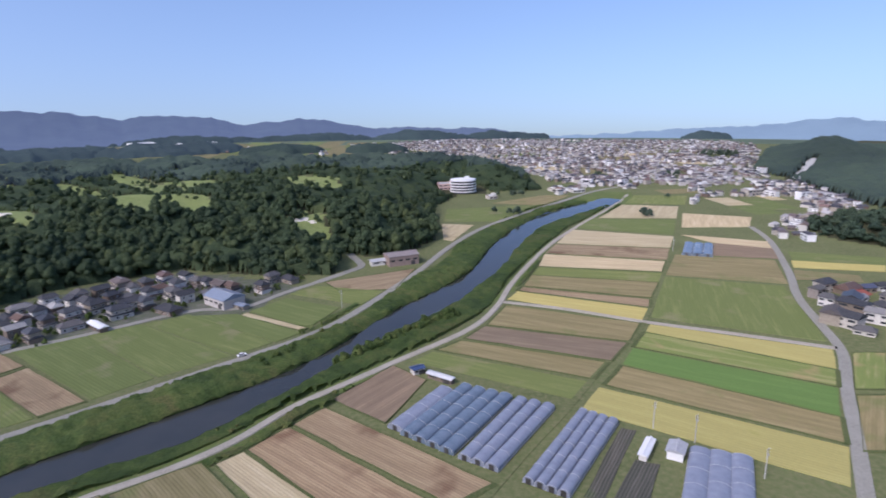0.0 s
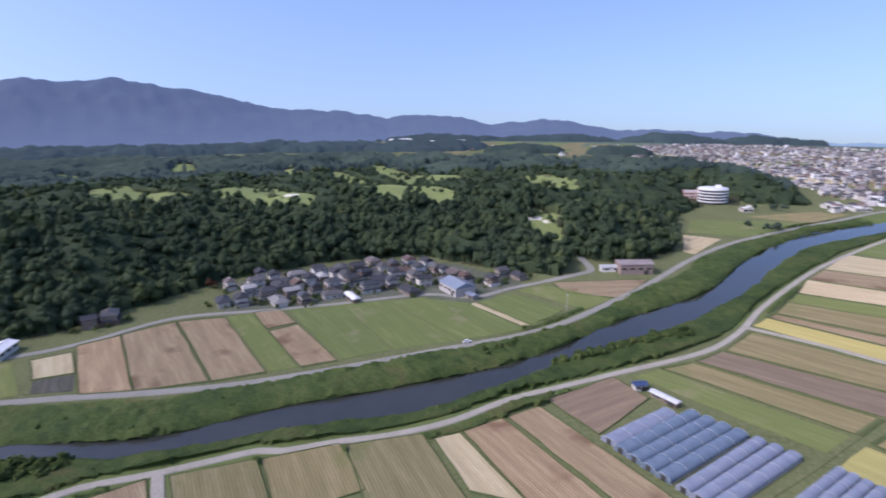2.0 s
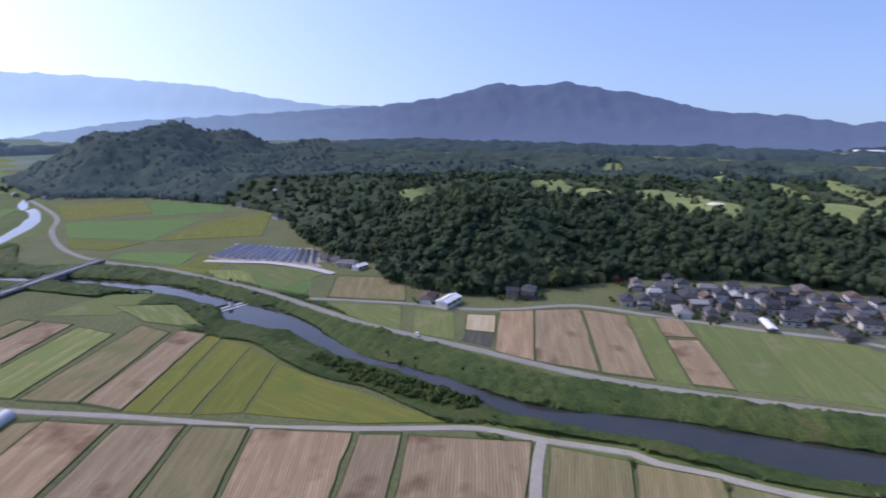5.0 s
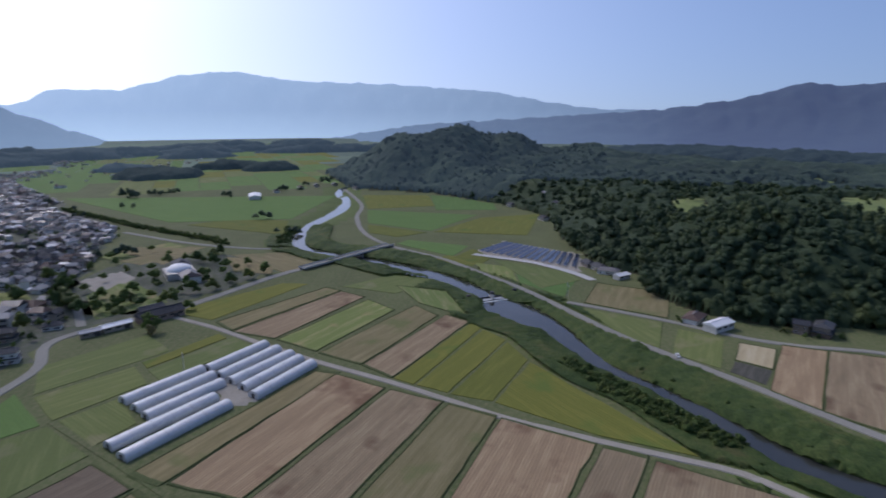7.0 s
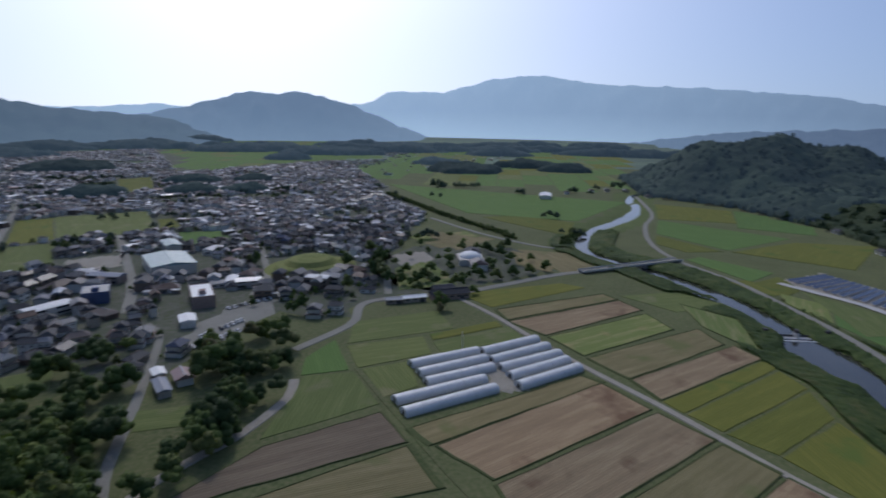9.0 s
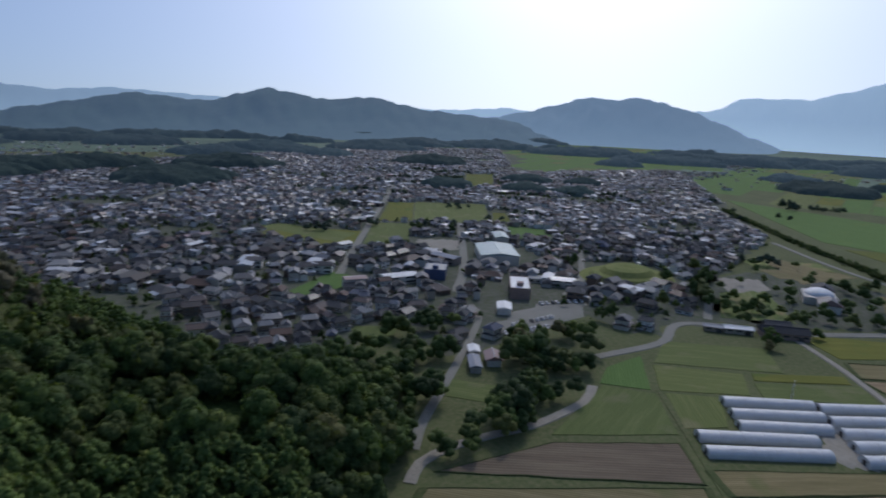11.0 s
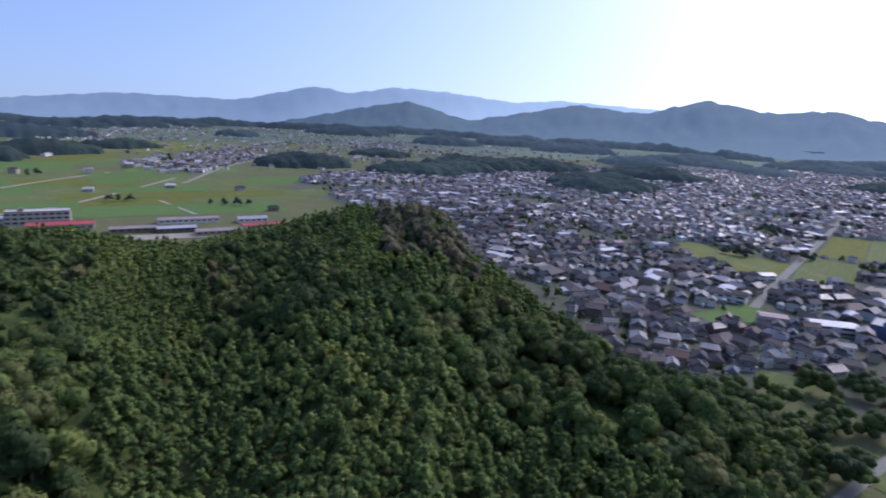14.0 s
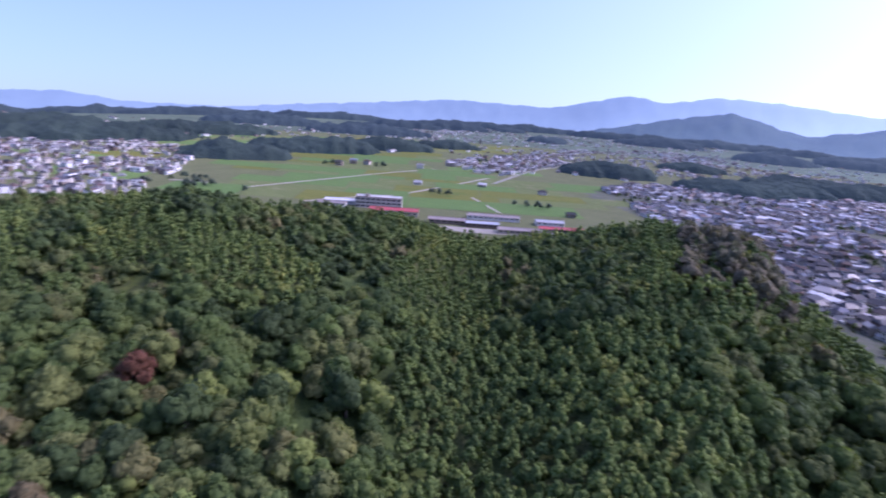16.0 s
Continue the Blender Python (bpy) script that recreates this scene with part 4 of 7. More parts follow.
field("pale", (75.4, 425.8), (156.6, 399.8), (144.9, 374.3), (65.5, 393.0))
field("green", (140.7, 550.3), (217.1, 538.0), (193.1, 479.5), (116.8, 512.4))
field("pale", (191.3, 620.9), (245.4, 605.2), (220.6, 545.6), (150.0, 554.9))
field("green", (223.5, 680.7), (281.1, 670.0), (256.0, 614.1), (197.8, 630.5))
field("olive", (34.9, 315.7), (100.9, 284.8), (88.4, 262.2), (22.1, 286.4))
field("soil", (20.5, 284.9), (87.0, 260.3), (73.8, 241.0), (9.7, 269.3))
field("olive", (8.0, 267.3), (71.8, 239.4), (61.5, 224.2), (-4.1, 256.6))
field("green", (-5.6, 254.7), (59.2, 222.3), (50.7, 207.5), (-15.1, 244.2))
field("soil", (-45.0, 211.3), (-23.0, 240.7), (-7.9, 226.3), (-22.3, 192.8))
field("olive", (-146.4, 118.9), (-126.4, 136.8), (-102.2, 115.0), (-119.1, 95.7))
field("olive", (-125.0, 137.3), (-105.4, 154.9), (-83.9, 135.9), (-101.6, 115.7))
field("olive", (-102.6, 154.7), (-80.9, 170.7), (-52.5, 142.0), (-81.4, 130.7))
field("pale", (-76.0, 169.9), (-68.9, 176.6), (-35.8, 147.4), (-54.0, 146.7))
field("stubble", (-56.5, 193.3), (-47.3, 205.5), (14.5, 156.8), (1.2, 147.1))
field("stubble", (-67.9, 177.6), (-57.6, 191.8), (-1.1, 146.4), (-33.8, 146.1))
field("lime", (-347.1, -153.4), (-406.8, -98.9), (-404.2, -80.5), (-331.0, -122.3))
field("olive", (-327.9, -118.3), (-394.8, -66.0), (-386.0, -55.6), (-313.3, -105.5))
field("stubble", (-310.6, -104.4), (-384.6, -53.9), (-370.9, -37.8), (-299.0, -78.9))
field("weedy", (-297.3, -76.7), (-364.6, -34.7), (-343.1, -17.2), (-280.6, -53.7))
field("olive", (-278.3, -51.6), (-351.1, -4.5), (-331.1, 8.9), (-263.3, -29.4))
field("stubble", (-262.6, -28.5), (-331.9, 14.0), (-319.3, 26.4), (-248.1, -14.0))
field("lime", (-246.9, -13.2), (-317.4, 27.2), (-308.8, 32.1), (-240.1, -4.5))
field("lime", (-239.5, -3.2), (-306.1, 33.4), (-290.4, 43.3), (-231.2, 10.0))
field("lime", (-230.1, 11.2), (-287.2, 43.7), (-263.6, 50.1), (-222.6, 28.3))
field("lime", (-221.6, 29.1), (-260.8, 50.7), (-178.4, 94.5), (-193.9, 63.9))
field("weedy", (-395.9, -17.8), (-380.2, 16.1), (-327.1, 27.0), (-355.5, -2.1))
field("green", (-395.5, -55.6), (-424.6, -21.8), (-410.1, 9.3), (-377.1, -17.8))
field("olive", (-178.7, -97.0), (-256.8, -49.6), (-253.1, -39.5), (-172.0, -84.7))
field("stubble", (-252.8, -40.0), (-237.2, -16.9), (-162.7, -57.0), (-172.3, -82.5))
field("stubble", (-235.8, -14.1), (-223.2, 7.5), (-138.7, -35.0), (-160.3, -55.5))
field("olive", (-221.3, 9.9), (-209.7, 28.1), (-123.7, -12.4), (-137.3, -33.0))
field("stubble", (-208.3, 29.9), (-188.2, 61.0), (-107.7, 12.6), (-121.3, -10.6))
field("stubble", (-186.3, 63.0), (-178.7, 76.0), (-96.7, 26.6), (-106.3, 13.9))
field("stubble", (-177.0, 78.5), (-152.0, 115.0), (-123.0, 91.0), (-92.0, 64.0), (-95.0, 28.5))
field("green", (-267.8, -182.2), (-309.4, -148.9), (-285.2, -127.8), (-238.5, -166.4))
field("green", (-235.8, -164.8), (-266.3, -136.9), (-247.2, -122.6), (-215.5, -145.0))
field("lime", (-270.4, -135.2), (-307.8, -111.0), (-301.4, -104.8), (-263.8, -130.0))
field("green", (-261.0, -128.5), (-302.7, -101.4), (-289.3, -87.8), (-250.0, -118.1))
field("green", (-215.2, -142.6), (-233.5, -127.6), (-212.0, -111.0), (-195.8, -119.0))
field("green", (-196.7, -161.4), (-211.0, -144.1), (-189.8, -117.5), (-146.7, -141.3))
field("vivid", (-213.5, -173.8), (-239.7, -175.1), (-212.0, -147.4), (-196.7, -163.1))
field("soil", (-143.4, -137.2), (-184.3, -113.3), (-169.6, -93.3), (-97.2, -142.9))
field("olive", (-89.1, -137.3), (-168.0, -91.9), (-150.5, -70.7), (-84.5, -134.1))
field("green", (-340.2, 96.0), (-310.5, 134.9), (-274.3, 118.7), (-292.2, 106.8))
field("green", (-301.1, 139.7), (-285.3, 157.4), (-248.9, 137.1), (-267.5, 122.9))
field("pale", (-279.7, 162.2), (-269.9, 176.0), (-246.6, 160.4), (-258.0, 148.8))
field("garden", (-256.6, 147.9), (-245.3, 159.5), (-231.2, 148.3), (-245.6, 139.7))
field("stubble", (-274.9, 182.1), (-266.1, 199.4), (-207.9, 157.2), (-226.0, 146.9))
field("stubble", (-266.2, 200.8), (-254.5, 224.8), (-183.9, 175.6), (-206.9, 157.4))
field("stubble", (-253.5, 225.8), (-233.7, 240.1), (-166.5, 191.6), (-182.6, 176.2))
field("green", (-232.8, 241.1), (-224.1, 250.9), (-155.9, 200.8), (-165.4, 192.7))
field("stubble", (-223.4, 251.6), (-213.8, 262.3), (-190.7, 247.0), (-199.8, 234.1))
field("stubble", (-196.9, 232.2), (-188.4, 245.6), (-143.3, 213.2), (-155.0, 201.7))
field("green", (-211.2, 265.3), (-187.3, 284.4), (-125.1, 232.8), (-142.1, 214.5))
field("green", (-184.7, 282.9), (-162.1, 296.7), (-99.5, 254.6), (-123.8, 233.4))
field("green", (-160.0, 296.2), (-142.5, 310.3), (-84.2, 268.5), (-98.5, 255.7))
field("green", (-139.8, 308.0), (-114.9, 309.4), (-72.9, 280.4), (-82.8, 269.2))
field("pale", (-112.6, 307.3), (-110.8, 311.7), (-71.0, 286.9), (-72.4, 282.7))
field("green", (-109.4, 313.2), (-94.2, 335.1), (-59.1, 317.3), (-69.8, 287.3))
field("green", (-94.4, 342.9), (-80.1, 357.6), (-36.6, 345.0), (-47.4, 321.1))
field("stubble", (-76.9, 365.7), (-19.4, 393.1), (-30.5, 347.9), (-64.8, 347.7))
field("pale", (-0.6, 539.7), (28.5, 532.2), (8.5, 472.1), (0.6, 476.7))
field("green", (4.4, 613.6), (106.5, 629.8), (50.8, 548.0), (1.6, 549.8))
field("olive", (120.3, 692.6), (150.3, 689.1), (109.0, 626.1), (56.0, 645.7))
field("olive", (-393.7, 122.1), (-366.0, 162.6), (-318.4, 141.0), (-350.0, 101.1))
field("vivid", (-439.8, 70.8), (-400.4, 109.0), (-362.7, 91.4), (-397.2, 68.7))
field("weedy", (-456.7, 42.6), (-441.7, 68.8), (-399.9, 67.4), (-432.8, 44.1))
field("lime", (-484.3, 21.5), (-467.5, 49.9), (-446.6, 39.2), (-469.4, 8.5))
field("lime", (-668.9, 69.2), (-691.0, 141.1), (-564.1, 103.5), (-588.3, 12.7))
field("lime", (-882.3, -86.7), (-873.0, 11.1), (-765.3, 17.6), (-748.5, -67.8))
field("vivid", (-872.7, 14.4), (-822.3, 97.7), (-725.3, 94.8), (-731.8, 18.9))
field("vivid", (-739.2, -67.0), (-689.0, 66.6), (-594.6, 9.4), (-646.0, -59.0))
field("lime", (-635.5, -58.1), (-585.9, 5.2), (-565.3, -24.2), (-590.4, -53.2))
field("vivid", (-551.0, -12.9), (-519.5, 42.7), (-481.1, 25.3), (-533.9, -23.0))
field("lime", (-507.7, 44.7), (-476.7, 58.1), (-448.9, 45.9), (-476.9, 26.5))
field("green", (-468.8, 58.1), (-424.1, 107.9), (-401.9, 113.1), (-382.7, 80.8))
field("lime", (-681.2, -223.7), (-667.8, -151.0), (-584.9, -136.0), (-647.7, -256.0))
field("vivid", (-885.7, -526.2), (-879.5, -125.8), (-679.1, -150.2), (-667.5, -283.6))
field("weedy", (-499.9, -276.1), (-554.6, -237.7), (-535.6, -214.7), (-484.3, -252.8))
field("olive", (-535.5, -212.1), (-531.9, -195.6), (-467.2, -224.4), (-482.1, -249.5))
field("lime", (-360.3, -669.1), (-389.0, -654.3), (-322.5, -543.8), (-285.6, -552.5))
field("green", (-392.5, -657.5), (-473.2, -612.4), (-397.7, -503.0), (-318.8, -534.5))
field("green", (-276.7, -547.9), (-312.7, -527.5), (-270.4, -461.8), (-213.6, -443.0))
field("lime", (-441.5, -556.2), (-453.9, -547.1), (-414.7, -485.6), (-398.4, -498.1))
field("vivid", (-402.1, -478.2), (-430.1, -444.1), (-398.6, -407.4), (-363.7, -424.9))
field("lime", (-151.6, -528.5), (-180.2, -569.2), (-249.2, -507.2), (-205.5, -449.9))
field("vivid", (-120.3, -354.1), (-162.7, -385.4), (-182.5, -352.0), (-121.4, -340.8))
field("green", (-130.1, -278.2), (-151.8, -267.7), (-135.5, -246.0), (-120.1, -260.7))
field("olive", (-538.6, -277.1), (-527.0, -198.6), (-467.5, -207.3), (-511.1, -258.2))
field("olive", (-490.5, -164.8), (-477.6, -119.0), (-433.5, -113.3), (-441.4, -142.7))
field("green", (-139.5, -199.6), (-156.9, -180.4), (-144.7, -168.4), (-129.1, -185.8))
field("lime", (-600.8, -927.2), (-655.1, -919.6), (-528.8, -742.9), (-480.8, -750.5))
field("lime", (-678.2, -942.9), (-739.7, -934.8), (-614.0, -776.2), (-552.2, -769.7))
field("green", (-154.6, -582.3), (-190.5, -573.0), (-237.1, -503.8), (-205.2, -475.4))
field("weedy", (-385.1, -223.6), (-423.4, -213.0), (-367.3, -162.3), (-335.3, -191.1))
field("green", (254.0, 419.3), (310.4, 398.0), (297.4, 380.2), (243.1, 395.3))
field("gold", (242.3, 395.4), (296.5, 378.9), (286.4, 365.1), (234.4, 379.0))
field("olive", (231.5, 373.9), (264.6, 359.0), (258.6, 345.2), (221.0, 353.3))
field("olive", (-498.3, -162.5), (-506.1, -121.1), (-457.2, -76.9), (-438.3, -105.9))
field("weedy", (183.4, 245.1), (198.1, 244.4), (173.7, 211.0), (162.0, 211.5))
field("olive", (159.4, 207.0), (170.5, 206.6), (143.6, 169.8), (136.4, 170.1))


def field_grid(region, turn, length, width, crops, label, gap=1.6, claim=True):
    """A patchwork of far paddies over a region."""
    p = np.array(region)
    c = p.mean(0)
    ca, sa = math.cos(radians(turn)), math.sin(radians(turn))
    reach = np.linalg.norm(p - c, axis=1).max()
    cells = []
    u = -reach
    while u < reach:
        w = width * random.uniform(0.6, 1.6)
        s = -reach + random.uniform(0, length)
        while s < reach:
            ln = length * random.uniform(0.5, 1.5)
            cells.append([(s, u), (s + ln - gap, u), (s + ln - gap, u + w - gap), (s, u + w - gap)])
            s += ln
        u += w
    q = np.array(cells) @ np.array([[ca, sa], [-sa, ca]]) + c
    x, y = q[..., 0], q[..., 1]
    ok = (edge_distance(x, y, p).min(1) > -22) & (line_distance(x, y, RIVER_LINE)[0].min(1) > 26)
    q = q[ok]
    mid = q.mean(1, keepdims=True)
    probe = np.concatenate([q, mid, (q + mid) / 2], 1)
    free = np.ones(len(q), bool)
    for t in TAKEN:
        free &= edge_distance(probe[..., 0], probe[..., 1], t).max(1) < 0
    q = q[free]
    if len(q):
        z = ground_z(q[..., 0], q[..., 1]) + np.array([random.uniform(0.2, 0.32) for _ in q])[:, None]
        v = np.concatenate([q, z[..., None]], -1).reshape(-1, 3)
        ob = new("paddy_patchwork", mesh_of("paddy_patchwork", v, np.arange(len(v)).reshape(-1, 4), [FIELD[k] for k in crops], [random.randrange(len(crops)) for _ in q]))
        tagged(ob, label, "field", "", "stuff")
    if claim:
        TAKEN.append(p)


field_grid([(-925, -542), (-1378, -534), (-2341, -706), (-2965, -673), (-2272, -327), (-1335, -182), (-927, -130)], 20, 110, 45, ['vivid', 'vivid', 'green', 'vivid', 'lime'], "green rice paddies across the western plain")
field_grid([(577, -332), (751, -510), (776, -752), (683, -1009), (532, -757), (416, -789), (302, -821), (169, -631), (264, -526), (370, -480), (452, -422)], 35, 100, 40, ['green', 'vivid', 'green', 'vivid', 'lime'], "green paddies of the southern plain")
field_grid([(337, -516), (412, -692), (429, -859), (262, -777), (151, -605), (199, -556)], 35, 90, 40, ['green', 'vivid', 'green', 'vivid', 'lime'], "bright paddies beyond the wooded hill")
field_grid([(224, 685), (284, 678), (309, 742), (254, 759)], 100, 60, 30, ['green', 'pale', 'olive'], "small fields before the northern town")
field_grid([(287, 526), (354, 552), (387, 646), (291, 657), (251, 577)], 95, 55, 25, ['pale', 'olive', 'soil', 'green'], "small fields beside the northern suburb")
field_grid([(257, 429), (320, 411), (267, 339), (215, 342)], 95, 90, 22, ['gold', 'olive', 'pale', 'green'], "narrow rice fields along the eastern lane")
field_grid([(-788, -493), (-1549, -568), (-2204, -447), (-1449, -205), (-965, -131), (-605, -139), (-648, -249), (-636, -326)], 20, 110, 45, ['vivid', 'vivid', 'green', 'vivid', 'lime'], "open green paddies along the river")
field_grid([(-1534, -1938), (-2619, -1873), (-1411, -820), (-1225, -907), (-812, -951)], 30, 110, 45, ['vivid', 'vivid', 'green', 'vivid', 'vivid'], "far green paddies at the valley's head")
field_grid(polar((5, 1250), (9, 1900), (36, 2000), (36, 1500)), 90, 120, 40, ['olive', 'green', 'olive', 'weedy'], "pale far fields beyond the golf course", claim=False)
field_grid([(-214, 1320), (-23, 1160), (-42, 1062), (-185, 1136)], 90, 120, 40, ['olive', 'green', 'pale'], "far fields before the northern town")
field_grid(polar((97, 990), (97.5, 2200), (112, 2300), (128, 2200), (125, 1150), (112, 900)), 20, 110, 46, ['vivid', 'vivid', 'green', 'vivid', 'vivid'], "far paddies of the western plain", claim=False)
field_grid(polar((206, 620), (205, 1500), (222, 1500), (250, 1300), (250, 760), (232, 640)), 35, 110, 46, ['green', 'vivid', 'green', 'vivid', 'lime'], "far paddies of the southern plain", claim=False)
field_grid(polar((146, 1500), (147, 2300), (128, 2400), (128, 1450)), 25, 110, 46, ['vivid', 'vivid', 'green', 'vivid', 'vivid'], "far paddies at the valley mouth", claim=False)
field_grid(polar((-26, 1000), (-24, 1350), (2, 1600), (9, 1650), (7, 1150), (-14, 900)), 95, 110, 46, ['olive', 'green', 'pale'], "far fields around the northern town", claim=False)


# ---- trees ----
def ball(lobe, rng, squash=0.85, fine=True):
    """A small lumpy hull: the shaded inside of a clump of leaves."""
    n = 2 if fine else 1
    v, f, at = [], [], {}
    turn = Euler((rng.uniform(0, 6), rng.uniform(0, 6), rng.uniform(0, 6))).to_matrix()

    def corner(p):
        if p not in at:
            at[p] = len(v)
            q = (turn @ Vector(p).normalized()) * lobe[3] * (rng.uniform(0.84, 1.04) if fine else rng.uniform(0.9, 1.2))
            v.append((lobe[0] + q.x, lobe[1] + q.y, lobe[2] + q.z * squash))
        return at[p]

    for axis in range(3):
        for side in (-n, n):
            for i in range(-n, n, 2):
                for j in range(-n, n, 2):
                    ring = [(i, j), (i + 2, j), (i + 2, j + 2), (i, j + 2)]
                    ring = ring if side > 0 else ring[::-1]
                    f.append(tuple(corner(tuple(side if k == axis else (a if (k - axis) % 3 == 1 else b) for k in range(3))) for a, b in ring))
    return v, f


def crown(seed, leaves, size, radius, height, base, lobes, core=2):
    """Leaf clumps over several lobes. Returns verts and quads of a crown that starts at base."""
    rng = random.Random(seed)
    mid = base + (height - base) * 0.5
    heads = [(0, 0, mid + (height - base) * 0.12, radius * 0.62)]
    for i in range(lobes):
        a = 2 * math.pi * (i + rng.uniform(-0.3, 0.3)) / lobes
        d = radius * rng.uniform(0.4, 0.66)
        s = radius * rng.uniform(0.32, 0.52)
        heads.append((math.cos(a) * d, math.sin(a) * d, base + (height - base) * rng.uniform(0.28, 0.72), s))
    heads.append((rng.uniform(-0.2, 0.2) * radius, rng.uniform(-0.2, 0.2) * radius, height - radius * 0.35, radius * 0.4))
    v, f = [], []
    if core == 0.5:
        v, f = ball((0, 0, mid, radius * 0.8), rng, 0.7, False)
    elif core:
        for h in (heads if core > 1 else [(0, 0, mid, radius * 0.9)]):
            bv, bf = ball(h, rng, 0.85, core == 2) if core > 1 else ball(h, rng, (height - base) * 0.5 / radius, True)
            f += [tuple(i + len(v) for i in q) for q in bf]
            v += bv
    hull = len(f)
    tot = sum(h[3] ** 2 for h in heads)
    for h in heads:
        for _ in range(max(3, int(leaves * h[3] ** 2 / tot))):
            n = Vector((rng.gauss(0, 1), rng.gauss(0, 1), rng.gauss(0.35, 1))).normalized()
            c = Vector(h[:3]) + n * h[3] * rng.uniform(0.9, 1.1)
            n = (n + Vector((rng.gauss(0, 0.34), rng.gauss(0, 0.34), rng.gauss(0.1, 0.34)))).normalized()
            t = n.orthogonal().normalized()
            t.rotate(Matrix.Rotation(rng.uniform(0, 6.28), 3, n))
            b = n.cross(t)
            s, g = size * rng.uniform(0.6, 1.35), rng.uniform(0.55, 1.0)
            m = len(v)
            v += [tuple(c + t * s + n * s * 0.15), tuple(c + b * s * g - n * s * 0.1), tuple(c - t * s * 0.9 + n * s * 0.12), tuple(c - b * s * g - n * s * 0.2)]
            f.append((m, m + 1, m + 2, m + 3))
    return np.array(v), np.array(f), np.arange(len(f)) < hull


def place_many(name, templates, spots, mat, label, category):
    """Many copies of a few crowns as one mesh. spots: x, y, z, size, stretch, turn, tone."""
    vs, fs, ts, ss, off = [], [], [], [], 0
    for i, (x, y, z, s, k, a, tone) in enumerate(spots):
        tv, tf, tsm = templates[i % len(templates)]
        ss.append(tsm)
        ca, sa = math.cos(a), math.sin(a)
        w = np.empty_like(tv)
        w[:, 0] = (tv[:, 0] * ca - tv[:, 1] * sa) * s + x
        w[:, 1] = (tv[:, 0] * sa + tv[:, 1] * ca) * s + y
        w[:, 2] = tv[:, 2] * s * k + z
        vs.append(w)
        fs.append(tf + off)
        ts.append(np.full(len(tv), tone))
        off += len(tv)
    if not vs:
        return None
    ob = new(name, mesh_of(name, np.vstack(vs), np.vstack(fs), [mat], smooth=np.concatenate(ss), tone=np.concatenate(ts)))
    return tagged(ob, label, category, "", "stuff")


FULL = [crown(s, 250, 0.45, 3.6, 9.0, 2.0, 7, 2) for s in range(5)]
MIDDLE = [crown(s + 20, 54, 0.42, 3.8, 8.6, 0.8, 3, 2) for s in range(5)]
LIGHT = [crown(s + 30, 9, 1.0, 3.8, 8.2, 0.6, 4, 1.5) for s in range(5)]
SPARSE = [crown(s + 40, 4, 1.0, 3.8, 7.6, 0.3, 2, 1.5) for s in range(5)]
TUFT = [crown(s + 60, 48, 0.45, 2.0, 9.0, 4.5, 4, 1.5) for s in range(4)]
TUFT_FAR = [crown(s + 80, 16, 0.5, 1.7, 9.0, 3.5, 1, 1.5) for s in range(4)]
SHRUB = [crown(s + 90, 24, 0.27, 1.4, 2.0, 0.0, 3, 1.5) for s in range(4)]


def scatter(region, gap, keep=None, seed=3, ragged=6.0):
    """Places on a jittered lattice inside a region."""
    rng = np.random.RandomState(seed)
    p = np.array(region)
    lo, hi = p.min(0), p.max(0)
    gx, gy = np.meshgrid(np.arange(lo[0], hi[0], gap), np.arange(lo[1], hi[1], gap))
    gx, gy = gx.ravel() + rng.uniform(-0.45, 0.45, gx.size) * gap, gy.ravel() + rng.uniform(-0.45, 0.45, gy.size) * gap
    ok = edge_distance(gx, gy, p) > ragged * 0.3 + ragged * 0.4 * wander(gx, gy, 14, seed)
    if keep is not None:
        ok &= keep(gx, gy)
    return np.c_[gx[ok], gy[ok]]


def seen(x, y):
    """Leaves out the sector of land that lies behind the whole panorama."""
    a = np.degrees(np.arctan2(-x, y)) % 360
    return (a < 262) | (a > 312)


def clear_of_ways(x, y, margin=3.0):
    ok = np.ones(np.shape(x), bool)
    for line in ROAD_LINES:
        ok &= line_distance(x, y, line)[0] > margin
    return ok


def spots_at(xy, lo, hi, seed, sink=0.6):
    rng = np.random.RandomState(seed)
    z = ground_z(xy[:, 0], xy[:, 1])
    # kinds of tree grow in drifts, so tone wanders over the hill and jumps a little from tree to tree
    tone = np.clip(0.45 + 0.33 * wander(xy[:, 0], xy[:, 1], 26, seed) + rng.normal(0, 0.2, len(xy)), 0.02, 0.98)
    big = rng.uniform(lo, hi, len(xy)) * (1 + 0.12 * wander(xy[:, 0], xy[:, 1], 34, seed + 1))
    return [(x, y, h - sink, s, rng.uniform(0.85, 1.2), rng.uniform(0, 6.28), t) for (x, y), h, s, t in zip(xy, z, big, tone)]


def tree(kind, tv_tf, mat, x, y, z, s, label, category="tree", group="woodland trees"):
    """One tree: a tapered trunk with limbs, and a crown of leaf clumps."""
    ob = thing(kind, x, y, z, random.uniform(0, 360), label, category, group)
    ob.scale = (s, s, s * random.uniform(0.9, 1.15))
    bm = bmesh.new()
    bmesh.ops.create_cone(bm, segments=7, radius1=0.32, radius2=0.14, depth=6.0, matrix=pose(0, 0, 2.6))
    for i in range(4):
        bmesh.ops.create_cone(bm, segments=5, radius1=0.12, radius2=0.04, depth=3.2, matrix=pose(0, 0, 3.2 + 0.6 * i, 0, 0, 90 * i + 20) @ pose(1.0, 0, 1.0, 0, 48, 0))
    part("trunk", bm, BARK, ob)
